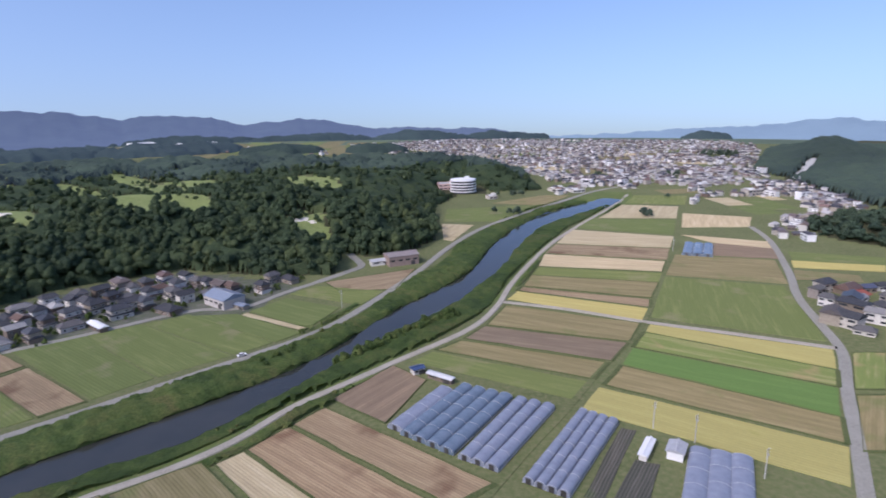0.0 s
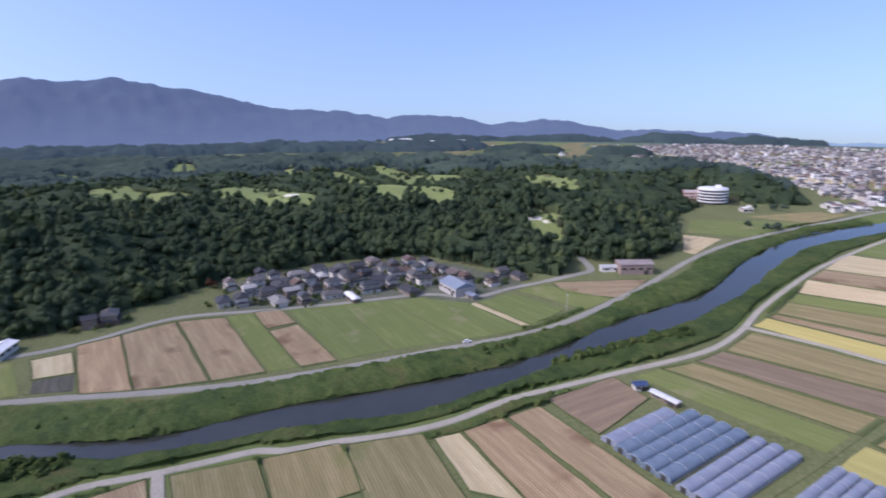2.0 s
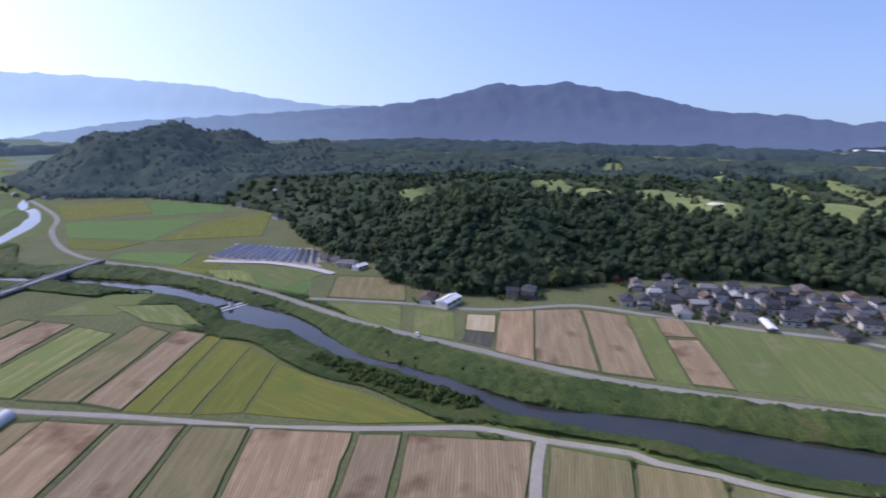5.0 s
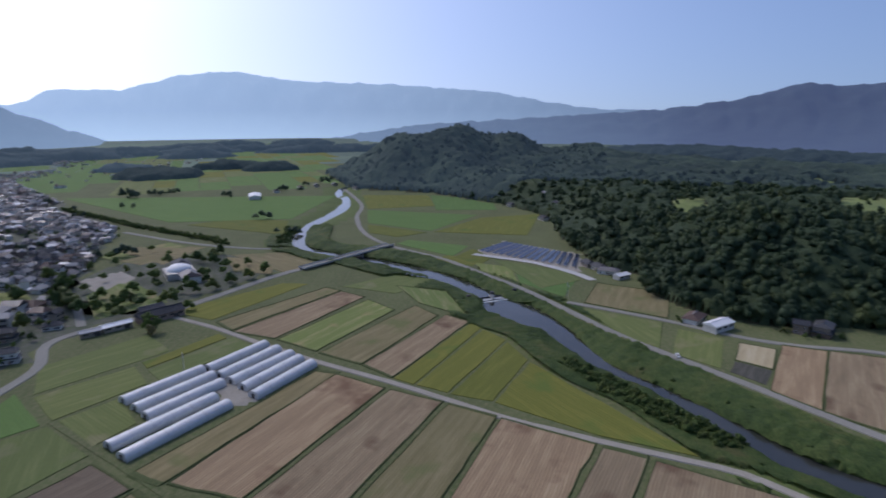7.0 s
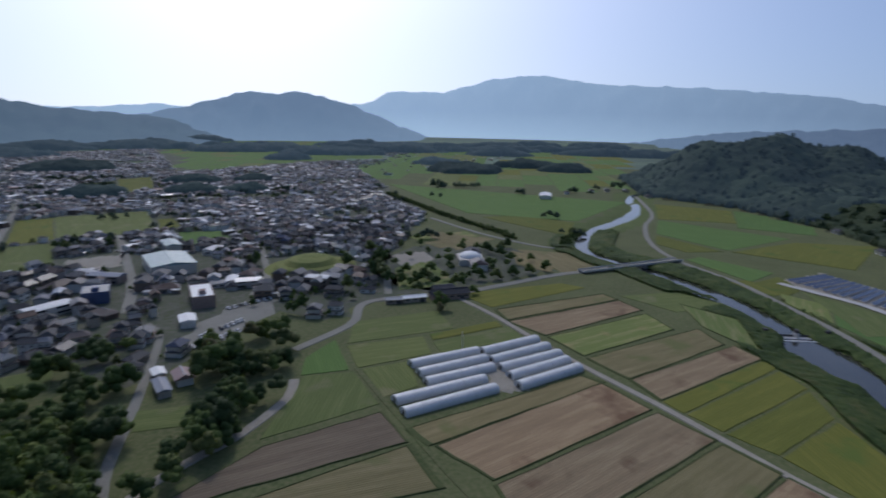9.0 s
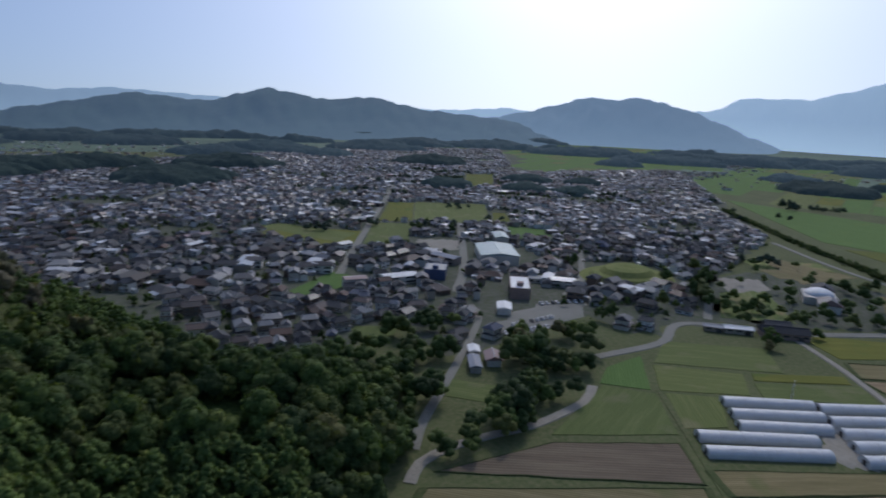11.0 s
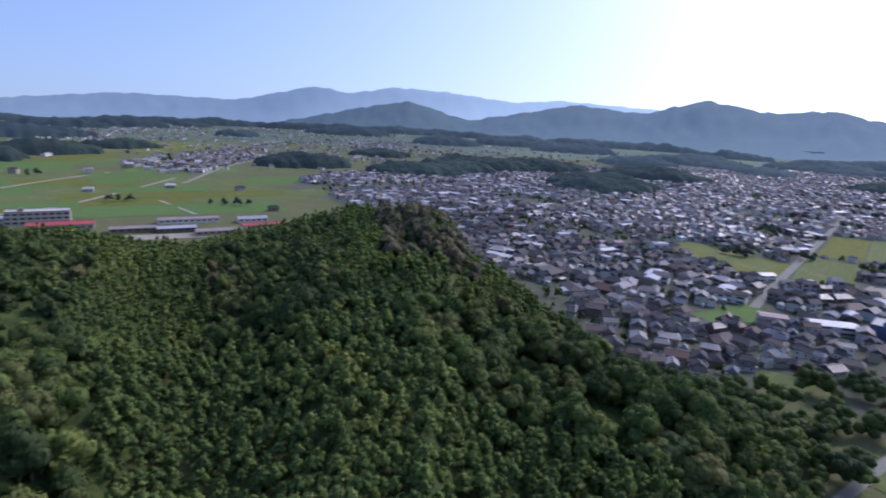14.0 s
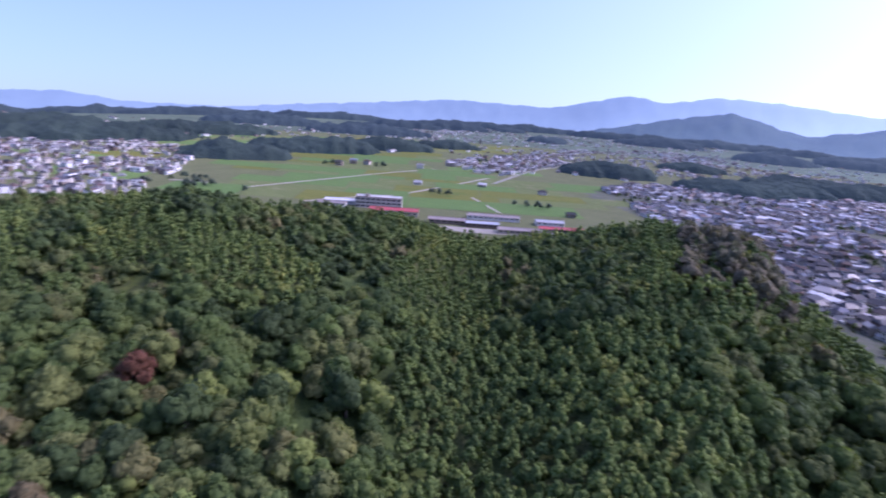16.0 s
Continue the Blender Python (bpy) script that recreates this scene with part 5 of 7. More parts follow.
    leaf = new("crown", tv_tf if isinstance(tv_tf, bpy.types.Mesh) else mesh_of("crown", tv_tf[0], tv_tf[1], [mat], smooth=tv_tf[2]))
    leaf.parent = ob
    return ob


def knoll(az, dist, half_a, half_r, height, seed):
    """A far wooded knoll: a low rise under a closed, lumpy canopy with a ragged edge."""
    rng = np.random.RandomState(seed + 200)
    cell = max(5.0, dist / 230)
    nu, nv = int(2.3 * half_a / cell) + 2, int(2.3 * half_r / cell) + 2
    u, v = np.meshgrid(np.linspace(-1.15, 1.15, nu), np.linspace(-1.15, 1.15, nv), indexing="ij")
    c = polar((az, dist))[0]
    ux, uy = c[0] / dist, c[1] / dist
    da = u * half_a + rng.uniform(-0.4, 0.4, u.shape) * cell
    dr = v * half_r + rng.uniform(-0.4, 0.4, u.shape) * cell
    x, y = c[0] + ux * dr - uy * da, c[1] + uy * dr + ux * da
    edge = 1 - u ** 2 - v ** 2 + 0.3 * wander(x, y, 16, seed) + 0.14 * wander(x, y, 6, seed)
    crest = np.clip(edge, 0, None) ** 0.75 * (height - 5) * (1 + 0.3 * wander(x, y, 45, seed + 2))
    z = ground_z(x, y) + np.where(edge > 0, 4.5 + crest + rng.uniform(-2.0, 2.2, u.shape), -3.0)
    i, j = np.meshgrid(np.arange(nu - 1), np.arange(nv - 1), indexing="ij")
    f = np.stack([i * nv + j, (i + 1) * nv + j, (i + 1) * nv + j + 1, i * nv + j + 1], -1).reshape(-1, 4)
    f = f[edge.ravel()[f].max(1) > 0]
    if len(f):
        # knolls glow faintly, haze painted into their material
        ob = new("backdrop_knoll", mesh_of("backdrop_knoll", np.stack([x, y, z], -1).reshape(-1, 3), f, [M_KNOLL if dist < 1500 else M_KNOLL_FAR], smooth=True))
        tagged(ob, "hazy wooded knoll far out on the plain", "wooded knoll", "", "structure")
        TAKEN.append(np.array([(c[0] + ux * math.sin(t) * half_r - uy * math.cos(t) * half_a, c[1] + uy * math.sin(t) * half_r + ux * math.cos(t) * half_a) for t in np.arange(14) / 14 * 6.283]))


def domes(x, y, gap, seed):
    """Crowns that stand side by side, about gap metres apart: height from 0 to 1 and a tone for each crown."""
    i, j = np.floor(x / gap), np.floor(y / gap)
    best, tone = np.zeros(x.shape), np.zeros(x.shape)
    for di in (-1, 0, 1):
        for dj in (-1, 0, 1):
            ci, cj = i + di, j + dj
            h = np.sin(ci * 127.1 + cj * 311.7 + seed) * 43758.5453 % 1.0
            k = np.sin(ci * 269.5 + cj * 183.3 + seed) * 43758.5453 % 1.0
            d2 = ((x - (ci + 0.1 + 0.8 * h) * gap) ** 2 + (y - (cj + 0.1 + 0.8 * k) * gap) ** 2) / (gap * 0.95) ** 2
            v = (0.55 + 0.45 * ((h * 7.3 + k * 3.1) % 1.0)) * np.sqrt(np.clip(1 - d2, 0, 1))
            tone = np.where(v > best, (h * 5.7 + k * 9.1) % 1.0, tone)
            best = np.maximum(best, v)
    return best, tone


def canopy(name, region, near, far, cell, gap, low, high, mat, label, keep=None, seed=1, inset=3.0):
    """The closed roof of a wood between two distances from the middle of the valley, lumpy with crowns and ragged at its edge."""
    p = np.array(region)
    az = np.degrees(np.unwrap(np.arctan2(-np.append(p[:, 0], p[0, 0]), np.append(p[:, 1], p[0, 1]))))
    rad = np.arange(near, far, cell)
    rng = np.random.RandomState(seed)
    a = np.radians(np.arange(az.min(), az.max(), math.degrees(cell / (near * 0.6 + far * 0.4))))
    a, r = np.meshgrid(a, rad)
    x = -np.sin(a) * r + rng.uniform(-0.3, 0.3, r.shape) * cell
    y = np.cos(a) * r + rng.uniform(-0.3, 0.3, r.shape) * cell
    ok = (edge_distance(x, y, p) > inset + 3 * wander(x, y, 9, seed)) & seen(x, y)
    if keep is not None:
        ok &= keep(x, y)
    dome, tone = domes(x, y, gap, seed)
    z = ground_z(x, y) + np.where(ok, low + (high - low) * dome * (1 + 0.25 * wander(x, y, 30, seed)) + rng.uniform(-0.5, 0.5, r.shape), -1.5)
    tone = np.clip(0.3 + 0.3 * wander(x, y, 32, seed + 3) + 0.45 * tone, 0.02, 0.98)
    rows, n = r.shape
    i, j = np.meshgrid(np.arange(rows - 1), np.arange(n - 1), indexing="ij")
    f = np.stack([i * n + j, i * n + j + 1, (i + 1) * n + j + 1, (i + 1) * n + j], -1).reshape(-1, 4)
    f = f[ok.ravel()[f].sum(1) > 1]
    used, inv = np.unique(f, return_inverse=True)
    v = np.stack([x, y, z], -1).reshape(-1, 3)[used]
    tagged(new(name, mesh_of(name, v, inv.reshape(-1, 4), [mat], smooth=True, tone=tone.ravel()[used])), label, "woodland", "", "stuff")


def build_woods():
    # the near hill: broadleaf trees and drifts of bamboo
    hill = scatter(SOUTH_HILL, 5.0, seen, 5, 3.0)
    hill = hill[clear_of_ways(hill[:, 0], hill[:, 1])]
    r = np.hypot(hill[:, 0], hill[:, 1])
    a = np.degrees(np.arctan2(-hill[:, 0], hill[:, 1])) % 360
    grove = (wander(hill[:, 0], hill[:, 1], 40, 4) + 0.7 * np.exp(-((a - 200) / 22) ** 2) + 0.25 * (a > 160) > 0.42) & (a + 16 * wander(hill[:, 0], hill[:, 1], 20, 7) < 248)
    near = r < 215
    rng = np.random.RandomState(8)
    thin = rng.rand(len(hill)) < np.where(grove, 1.0, np.where(near, 0.66, 0.72))
    bare = (a + 2 * wander(hill[:, 0], hill[:, 1], 9, 5) > 182.5) & (a < 191.5) & (r > 236) & (r < 330) & (rng.rand(len(hill)) < 0.7)
    place_many("thin_crest_trees", LIGHT, spots_at(hill[bare], 1.1, 1.7, 16), GREYLEAF, "thin grey-brown trees on the hill's crest", "woodland")
    thin &= ~bare
    grove &= ~((a > 182.5) & (a < 191.5) & (r > 236) & (r < 330))
    # a dark valley of broadleaf trees divides the bamboo
    grove &= ~((a + 3 * wander(hill[:, 0], hill[:, 1], 12, 3) > 195) & (a < 208) & (r > 205) & (r < 320))
    broad_near, broad_far = hill[near & ~grove & thin], hill[~near & ~grove & thin]
    spots = sorted(spots_at(broad_near, 0.75, 1.75, 11), key=lambda q: math.hypot(q[0], q[1]))
    shared = [mesh_of("crown", v, f, [LEAF], smooth=q) for v, f, q in FULL]
    first = []
    for i, (x, y, z, s, k, t, tone) in enumerate(spots[:260]):
        if i < 5:
            ob = tree("tree", shared[i], LEAF, x, y, z, s, "leafy green broadleaf tree on the wooded hillside")
            first.append(ob)
        else:
            copy = copy_thing(first[i % 5], Matrix.Identity(4))
            copy.matrix_basis = pose(x, y, z, 0, 0, math.degrees(t)) @ Matrix.Diagonal((s, s, s * k, 1))
    place_many("near_hill_broadleaf", FULL, spots[260:], LEAF, "dense broadleaf trees covering the near hill", "woodland")
    place_many("far_slope_broadleaf", LIGHT, spots_at(broad_far, 0.85, 1.4, 12), LEAF, "broadleaf trees on the hill's far slope", "woodland")
    canopy("hill_undergrowth", SOUTH_HILL, 60, 480, 2.6, 6.0, 1.5, 5.2, LEAF, "shrubs and young trees filling the hillside", lambda x, y: clear_of_ways(x, y, 4.0), 55)
    bam = hill[grove]
    extra = scatter(SOUTH_HILL, 4.2, seen, 15, 3.0)
    ea = np.degrees(np.arctan2(-extra[:, 0], extra[:, 1])) % 360
    er = np.hypot(extra[:, 0], extra[:, 1])
    eg = (wander(extra[:, 0], extra[:, 1], 40, 4) + 0.7 * np.exp(-((ea - 200) / 22) ** 2) + 0.25 * (ea > 160) > 0.42) & (ea + 16 * wander(extra[:, 0], extra[:, 1], 20, 7) < 248) & clear_of_ways(extra[:, 0], extra[:, 1])
    eg &= ~((ea > 195) & (ea < 208) & (er > 205) & (er < 320))
    eg &= ~((ea > 182.5) & (ea < 191.5) & (er > 236) & (er < 330))
    bam = np.vstack([bam, extra[eg & (er < 330)]])
    br = np.hypot(bam[:, 0], bam[:, 1])
    place_many("near_bamboo", TUFT, spots_at(bam[br < 215], 0.85, 1.3, 13), BAMBOO, "feathery green bamboo on the near hill", "bamboo")
    place_many("slope_bamboo", TUFT_FAR, spots_at(bam[br >= 215], 0.9, 1.4, 14), BAMBOO, "bamboo covering the hill's far slope", "bamboo")

    # the golf-course woods across the river
    def off_course(x, y):
        ok = seen(x, y)
        ok &= ~glade(x, y) | (wander(x, y, 7, 3) > 0.62)
        for g in FAIRWAYS:
            ok &= edge_distance(x, y, g) < -5
        return ok & clear_of_ways(x, y) & ~((np.hypot(x - HOTEL[0], y - HOTEL[1])) < 34)

    def within(lo, hi):
        return lambda x, y: off_course(x, y) & (np.hypot(x, y) >= lo) & (np.hypot(x, y) < hi)

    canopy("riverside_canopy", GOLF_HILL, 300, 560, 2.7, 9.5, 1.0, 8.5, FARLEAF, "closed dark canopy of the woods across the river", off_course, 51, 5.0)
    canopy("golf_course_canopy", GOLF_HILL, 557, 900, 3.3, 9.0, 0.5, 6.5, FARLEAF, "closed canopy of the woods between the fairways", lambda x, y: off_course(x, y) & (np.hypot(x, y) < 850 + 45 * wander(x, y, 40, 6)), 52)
    # from here out the hill woods glow a little to imitate haze
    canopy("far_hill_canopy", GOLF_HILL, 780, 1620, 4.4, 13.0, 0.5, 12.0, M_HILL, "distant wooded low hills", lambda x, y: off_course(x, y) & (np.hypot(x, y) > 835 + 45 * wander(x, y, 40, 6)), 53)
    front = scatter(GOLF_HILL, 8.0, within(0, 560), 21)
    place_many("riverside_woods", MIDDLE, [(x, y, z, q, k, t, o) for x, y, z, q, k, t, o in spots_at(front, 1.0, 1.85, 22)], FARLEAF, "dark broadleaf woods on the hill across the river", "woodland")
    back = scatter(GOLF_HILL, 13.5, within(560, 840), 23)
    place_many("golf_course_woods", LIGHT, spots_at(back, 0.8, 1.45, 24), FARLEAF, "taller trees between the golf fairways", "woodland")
    lone = np.vstack([scatter(g, 13.0, lambda x, y: wander(x, y, 11, 8) > 0.1, 30 + i, 0.0) for i, g in enumerate(FAIRWAYS)])
    place_many("fairway_trees", MIDDLE, spots_at(lone, 0.6, 1.1, 32), FARLEAF, "single trees standing on the golf fairways", "trees")
    rear = scatter(GOLF_HILL, 12.5, lambda x, y: within(840, 1280)(x, y) & ((np.hypot(x, y) < 960) | (-x > 3.2 * y)), 25)
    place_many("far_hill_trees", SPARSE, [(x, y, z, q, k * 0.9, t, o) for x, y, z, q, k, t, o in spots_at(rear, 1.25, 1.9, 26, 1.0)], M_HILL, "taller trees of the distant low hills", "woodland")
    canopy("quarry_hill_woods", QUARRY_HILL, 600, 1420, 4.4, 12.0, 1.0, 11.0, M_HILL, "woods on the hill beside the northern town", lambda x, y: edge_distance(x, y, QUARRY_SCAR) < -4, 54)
    q = scatter(EAST_SPUR, 8.0, seen, 29)
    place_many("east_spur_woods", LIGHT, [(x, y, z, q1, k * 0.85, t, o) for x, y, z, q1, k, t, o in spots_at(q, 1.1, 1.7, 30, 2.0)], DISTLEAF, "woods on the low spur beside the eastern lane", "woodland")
    rng = np.random.RandomState(31)
    strewn = GROVES + [(rng.uniform(*w), rng.uniform(560, 1200), rng.uniform(8, 26), rng.uniform(6, 12), 9) for w, n in (((130, 182), 34), ((206, 246), 9), ((-26, 14), 14), ((98, 128), 12)) for _ in range(n)] + [(az + rng.uniform(-2, 2), rng.uniform(1950, 2750), rng.uniform(90, 190), rng.uniform(35, 60), 17) for az in np.arange(97, 252, 3.6)]
    for i, (az, dist, half_a, half_r, gap) in enumerate(LOW_WOODS_AT + strewn):
        if dist >= 900 and (half_a >= 34 or dist > 1250):
            knoll(az, dist, half_a, half_r, 6 + min(0.18 * half_a, 18), i)
            continue
        c = polar((az, dist))[0]
        ux, uy = c[0] / dist, c[1] / dist
        ring = [(c[0] + ux * math.sin(t) * half_r - uy * math.cos(t) * half_a, c[1] + uy * math.sin(t) * half_r + ux * math.cos(t) * half_a) for t in np.arange(14) / 14 * 6.283]
        xy = scatter(ring, gap, None, 40 + i)
        if len(xy):
            TAKEN.append(np.array(ring))
            sp = spots_at(xy, *((0.17 * gap, 0.27 * gap) if gap < 9 else (0.11 * gap, 0.17 * gap)), 60 + i)
            d = (xy - np.array(c)) @ np.array([[ux, -uy], [uy, ux]])
            rise = np.clip(1 - (d[:, 0] / half_r) ** 2 - (d[:, 1] / half_a) ** 2, 0, 1) * min(half_a * 0.09, 12)
            sp = [(x, y, z + h * 0.6, s, k * (0.95 if gap < 9 else 0.75), t, tone) for (x, y, z, s, k, t, tone), h in zip(sp, rise)]
            # copses past 520 m take the leaves paled for haze
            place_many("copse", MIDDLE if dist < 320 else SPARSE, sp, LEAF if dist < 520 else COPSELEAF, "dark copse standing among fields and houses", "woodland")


# heading, distance, half width across, half depth, spacing of wooded knolls in the plain
LOW_WOODS_AT = [
    (149.4, 212, 6, 14, 5), (150.4, 244, 9, 12, 5.5), (149.2, 266, 8, 9, 5.5), (137.6, 216, 9, 20, 5), (134.6, 260, 11, 10, 5.5), (132.2, 292, 10, 8, 5.5), (149.6, 192, 5, 16, 5), (151.8, 228, 12, 12, 5.5), (156, 243, 13, 10, 5.5), (160.8, 238, 12, 10, 5.5), (142.5, 184, 5, 6, 5), (138.6, 212, 7, 9, 5.5), (147.5, 225, 8, 10, 6), (137, 268, 14, 16, 7), (151, 222, 10, 9, 6), (146, 950, 42, 30, 11), (138.5, 935, 40, 25, 11), (134, 935, 36, 22, 11), (171, 980, 85, 90, 12), (116, 980, 14, 8, 8), (122, 960, 10, 6, 7), (133, 470, 8, 6, 6), (122, 420, 9, 9, 6), (125, 385, 7, 6, 6), (117, 405, 8, 8, 6), (113, 395, 12, 5, 6), (130, 345, 10, 5, 6),
    (147.8, 1370, 85, 60, 13), (138.4, 1070, 46, 26, 12), (133.3, 1085, 36, 22, 12), (145.6, 1045, 24, 14, 10), (163.5, 1690, 120, 80, 15), (160.3, 1590, 70, 60, 15), (157.3, 1500, 60, 50, 14), (166.4, 1190, 95, 60, 13), (171, 1010, 80, 70, 12),
    (119.7, 2080, 230, 70, 17), (113.4, 1310, 80, 70, 13), (116, 1500, 60, 40, 13), (110.2, 1900, 100, 60, 16), (100.7, 2540, 120, 60, 17), (199.3, 1050, 85, 45, 12), (188.2, 1000, 80, 60, 12), (184.5, 1060, 70, 50, 12), (182, 1150, 110, 70, 13),
    (177, 1180, 90, 60, 13), (185.7, 1790, 100, 60, 15), (179.8, 1940, 110, 70, 16), (174, 1800, 120, 60, 16), (233.8, 960, 90, 40, 12), (227, 1100, 120, 50, 13), (220, 1200, 90, 40, 13), (214.5, 1320, 70, 36, 13), (245.7, 1200, 180, 70, 14),
    (237, 1380, 150, 60, 14), (250, 1420, 160, 80, 15), (208.7, 2160, 60, 50, 16), (120.8, 2000, 180, 70, 16), (109.7, 2130, 120, 60, 16), (101, 2690, 130, 50, 17), (104, 1380, 60, 40, 13), (107.5, 1460, 80, 40, 13), (-25, 1215, 32, 34, 12),
    (126, 1850, 160, 70, 17), (130, 1620, 60, 36, 14), (153, 1820, 150, 80, 17), (168, 1500, 90, 60, 14), (192, 1300, 60, 40, 13), (205, 1760, 60, 50, 14), (222, 1600, 160, 70, 15), (231, 1750, 170, 60, 15), (195, 2050, 140, 60, 16),
    (190, 2300, 200, 60, 17), (213, 2400, 220, 60, 17), (225, 2300, 220, 60, 17), (238, 2100, 200, 60, 17), (142, 2250, 160, 60, 17), (149, 2150, 150, 60, 17), (135.5, 2050, 110, 50, 17), (-24, 1700, 60, 30, 14), (6, 1330, 70, 50, 13),
    (15, 1380, 90, 50, 14), (24, 1500, 160, 80, 15), (33, 1550, 140, 70, 15), (40, 1620, 170, 80, 16), (47, 1620, 190, 70, 16), (56, 1720, 240, 110, 17), (66, 1900, 300, 160, 18), (2, 1750, 150, 50, 15), (12, 2000, 200, 50, 16),
    (22, 2100, 240, 60, 16), (-6, 1900, 140, 40, 15),
]


# ---- fairways, bunkers, lakes ----
def draped(name, poly, mat, lift, label, category, cell=7.0):
    """A patch of turf or sand laid over the ground."""
    p = np.array(poly)
    lo, hi = p.min(0) - cell, p.max(0) + cell
    nx, ny = int((hi[0] - lo[0]) / cell) + 2, int((hi[1] - lo[1]) / cell) + 2
    gx, gy = np.meshgrid(lo[0] + np.arange(nx) * cell, lo[1] + np.arange(ny) * cell, indexing="ij")
    gz = ground_z(gx, gy) + lift
    d = edge_distance(gx, gy, p) + 2.5 * wander(gx, gy, 8, 5)
    gz = gz - np.where(d < -cell * 0.4, 1.5, 0)
    i, j = np.meshgrid(np.arange(nx - 1), np.arange(ny - 1), indexing="ij")
    f = np.stack([i * ny + j, (i + 1) * ny + j, (i + 1) * ny + j + 1, i * ny + j + 1], -1).reshape(-1, 4)
    f = f[d.ravel()[f].max(1) > -cell * 0.4]
    if len(f):
        return tagged(new(name, mesh_of(name, np.stack([gx, gy, gz], -1).reshape(-1, 3), f, [mat], smooth=True)), label, category, "", "structure")


for g in FAIRWAYS:
    draped("fairway", g, FAIRWAY, 0.5, "pale mown golf fairway between trees", "fairway")
for b in BUNKERS:
    draped("bunker", [(b[0] + b[2] * math.cos(t) * 1.4, b[1] + b[2] * math.sin(t)) for t in np.arange(9) / 9 * 6.283], SAND, 0.75, "pale sand bunker on the golf course", "bunker", 2.5)
for k in LAKES:
    bm = bmesh.new()
    bm.faces.new([bm.verts.new((x, y, 0.6)) for x, y in k])
    me = bpy.data.meshes.new("lake_water")
    bm.to_mesh(me)
    bm.free()
    me.materials.append(WATER)
    tagged(new("lake_water", me), "pale blue reservoir behind the woods", "lake", "", "structure")

build_woods()
draped("quarry_face", QUARRY_SCAR, CONCRETE, 1.0, "bare white rock of a quarry cut into the wooded hill", "quarry", 6.0)
for i, (x, y, s) in enumerate(RED_TREES):
    tree("tree", FULL[i % 5], REDLEAF, x, y, float(ground_z(x, y)) + (1.5 if s > 1 else -0.4), s, "red-leaved tree standing among green trees", "tree", "red trees")


def on_ground(sp):
    """Sets each spot on the land under it."""
    z = ground_z([q[0] for q in sp], [q[1] for q in sp])
    return [(q[0], q[1], q[2] + h, *q[3:]) for q, h in zip(sp, z)]


def bank_growth():
    """Reeds and bushes along the water: a closed belt of weeds, and taller bushes here and there."""
    rng = np.random.RandomState(77)
    line = along([q for q in RIVER if math.hypot(q[0], q[1]) < 700], 1.3)
    t = np.gradient(line[:, :2], axis=0)
    t /= np.linalg.norm(t, axis=1)[:, None] + 1e-9
    nrm = np.stack([-t[:, 1], t[:, 0]], 1)
    for side in (-1, 1):
        off = np.linspace(0, 1, 15)[None, :] ** 0.9 * 24
        x = line[:, 0:1] + nrm[:, 0:1] * side * (line[:, 2:3] + 1.6 + off) + rng.uniform(-0.3, 0.3, (len(line), 15))
        y = line[:, 1:2] + nrm[:, 1:2] * side * (line[:, 2:3] + 1.6 + off) + rng.uniform(-0.3, 0.3, (len(line), 15))
        dome, tone = domes(x, y, 3.4, 7 + side)
        thick = np.clip(0.5 + 0.6 * wander(x, y, 21, 2 + side), 0, 1)
        ok = clear_of_ways(x, y, 3.6) & (line_distance(x, y, RIVER_LINE)[0] > line[:, 2:3] + 1.0)
        for p in TAKEN:
            if np.abs(p - p.mean(0)).max() < 200:
                ok &= edge_distance(x, y, p) < 0.5
        z = ground_z(x, y) + np.where(ok, 0.15 + dome * (0.7 + 2.5 * thick) + rng.uniform(-0.12, 0.12, x.shape), -0.8)
        n = x.shape[1]
        i, j = np.meshgrid(np.arange(len(line) - 1), np.arange(n - 1), indexing="ij")
        f = np.stack([i * n + j, i * n + j + 1, (i + 1) * n + j + 1, (i + 1) * n + j], -1).reshape(-1, 4)
        f = f[ok.ravel()[f].sum(1) > 2]
        tone = np.clip(0.4 + 0.28 * wander(x, y, 13, 6) + 0.45 * (tone - 0.5), 0.02, 0.98)
        ob = new("river_bank_weeds", mesh_of("river_bank_weeds", np.stack([x, y, z], -1).reshape(-1, 3), f, [BANKLEAF], smooth=True, tone=tone.ravel()))
        tagged(ob, "tall green and tan weeds covering the river bank", "weeds", "", "stuff")
    sp = []
    for k in range(0, len(line), 2):
        x, y, w = line[k]
        for side in (-1, 1):
            if rng.rand() > 0.55 or wander(x, y, 17, 2 + side) + rng.uniform(-0.5, 0.5) < 0.1:
                continue
            q = np.array([x, y]) + nrm[k] * side * (w + 2.2 + rng.uniform(0, 1) ** 1.2 * 13)
            sp.append((q[0], q[1], -0.15, rng.uniform(0.5, 1.25), rng.uniform(0.6, 1.1), rng.uniform(0, 6.28), float(np.clip(0.4 + 0.4 * wander(q[0], q[1], 22, 6) + rng.normal(0, 0.12), 0.02, 1))))
    clear = clear_of_ways(np.array([q[0] for q in sp]), np.array([q[1] for q in sp]), 4.2)
    sp = on_ground([q for q, c in zip(sp, clear) if c])
    place_many("river_bank_bushes", SHRUB, sp, BANKLEAF, "green reeds and bushes along the river", "bushes")
    for (ax, ay), (bx, by), n, s in BUSH_LINES:
        sp = []
        for t in np.linspace(0, 1, n):
            x, y = ax + (bx - ax) * t + rng.normal(0, 2.2), ay + (by - ay) * t + rng.normal(0, 2.2)
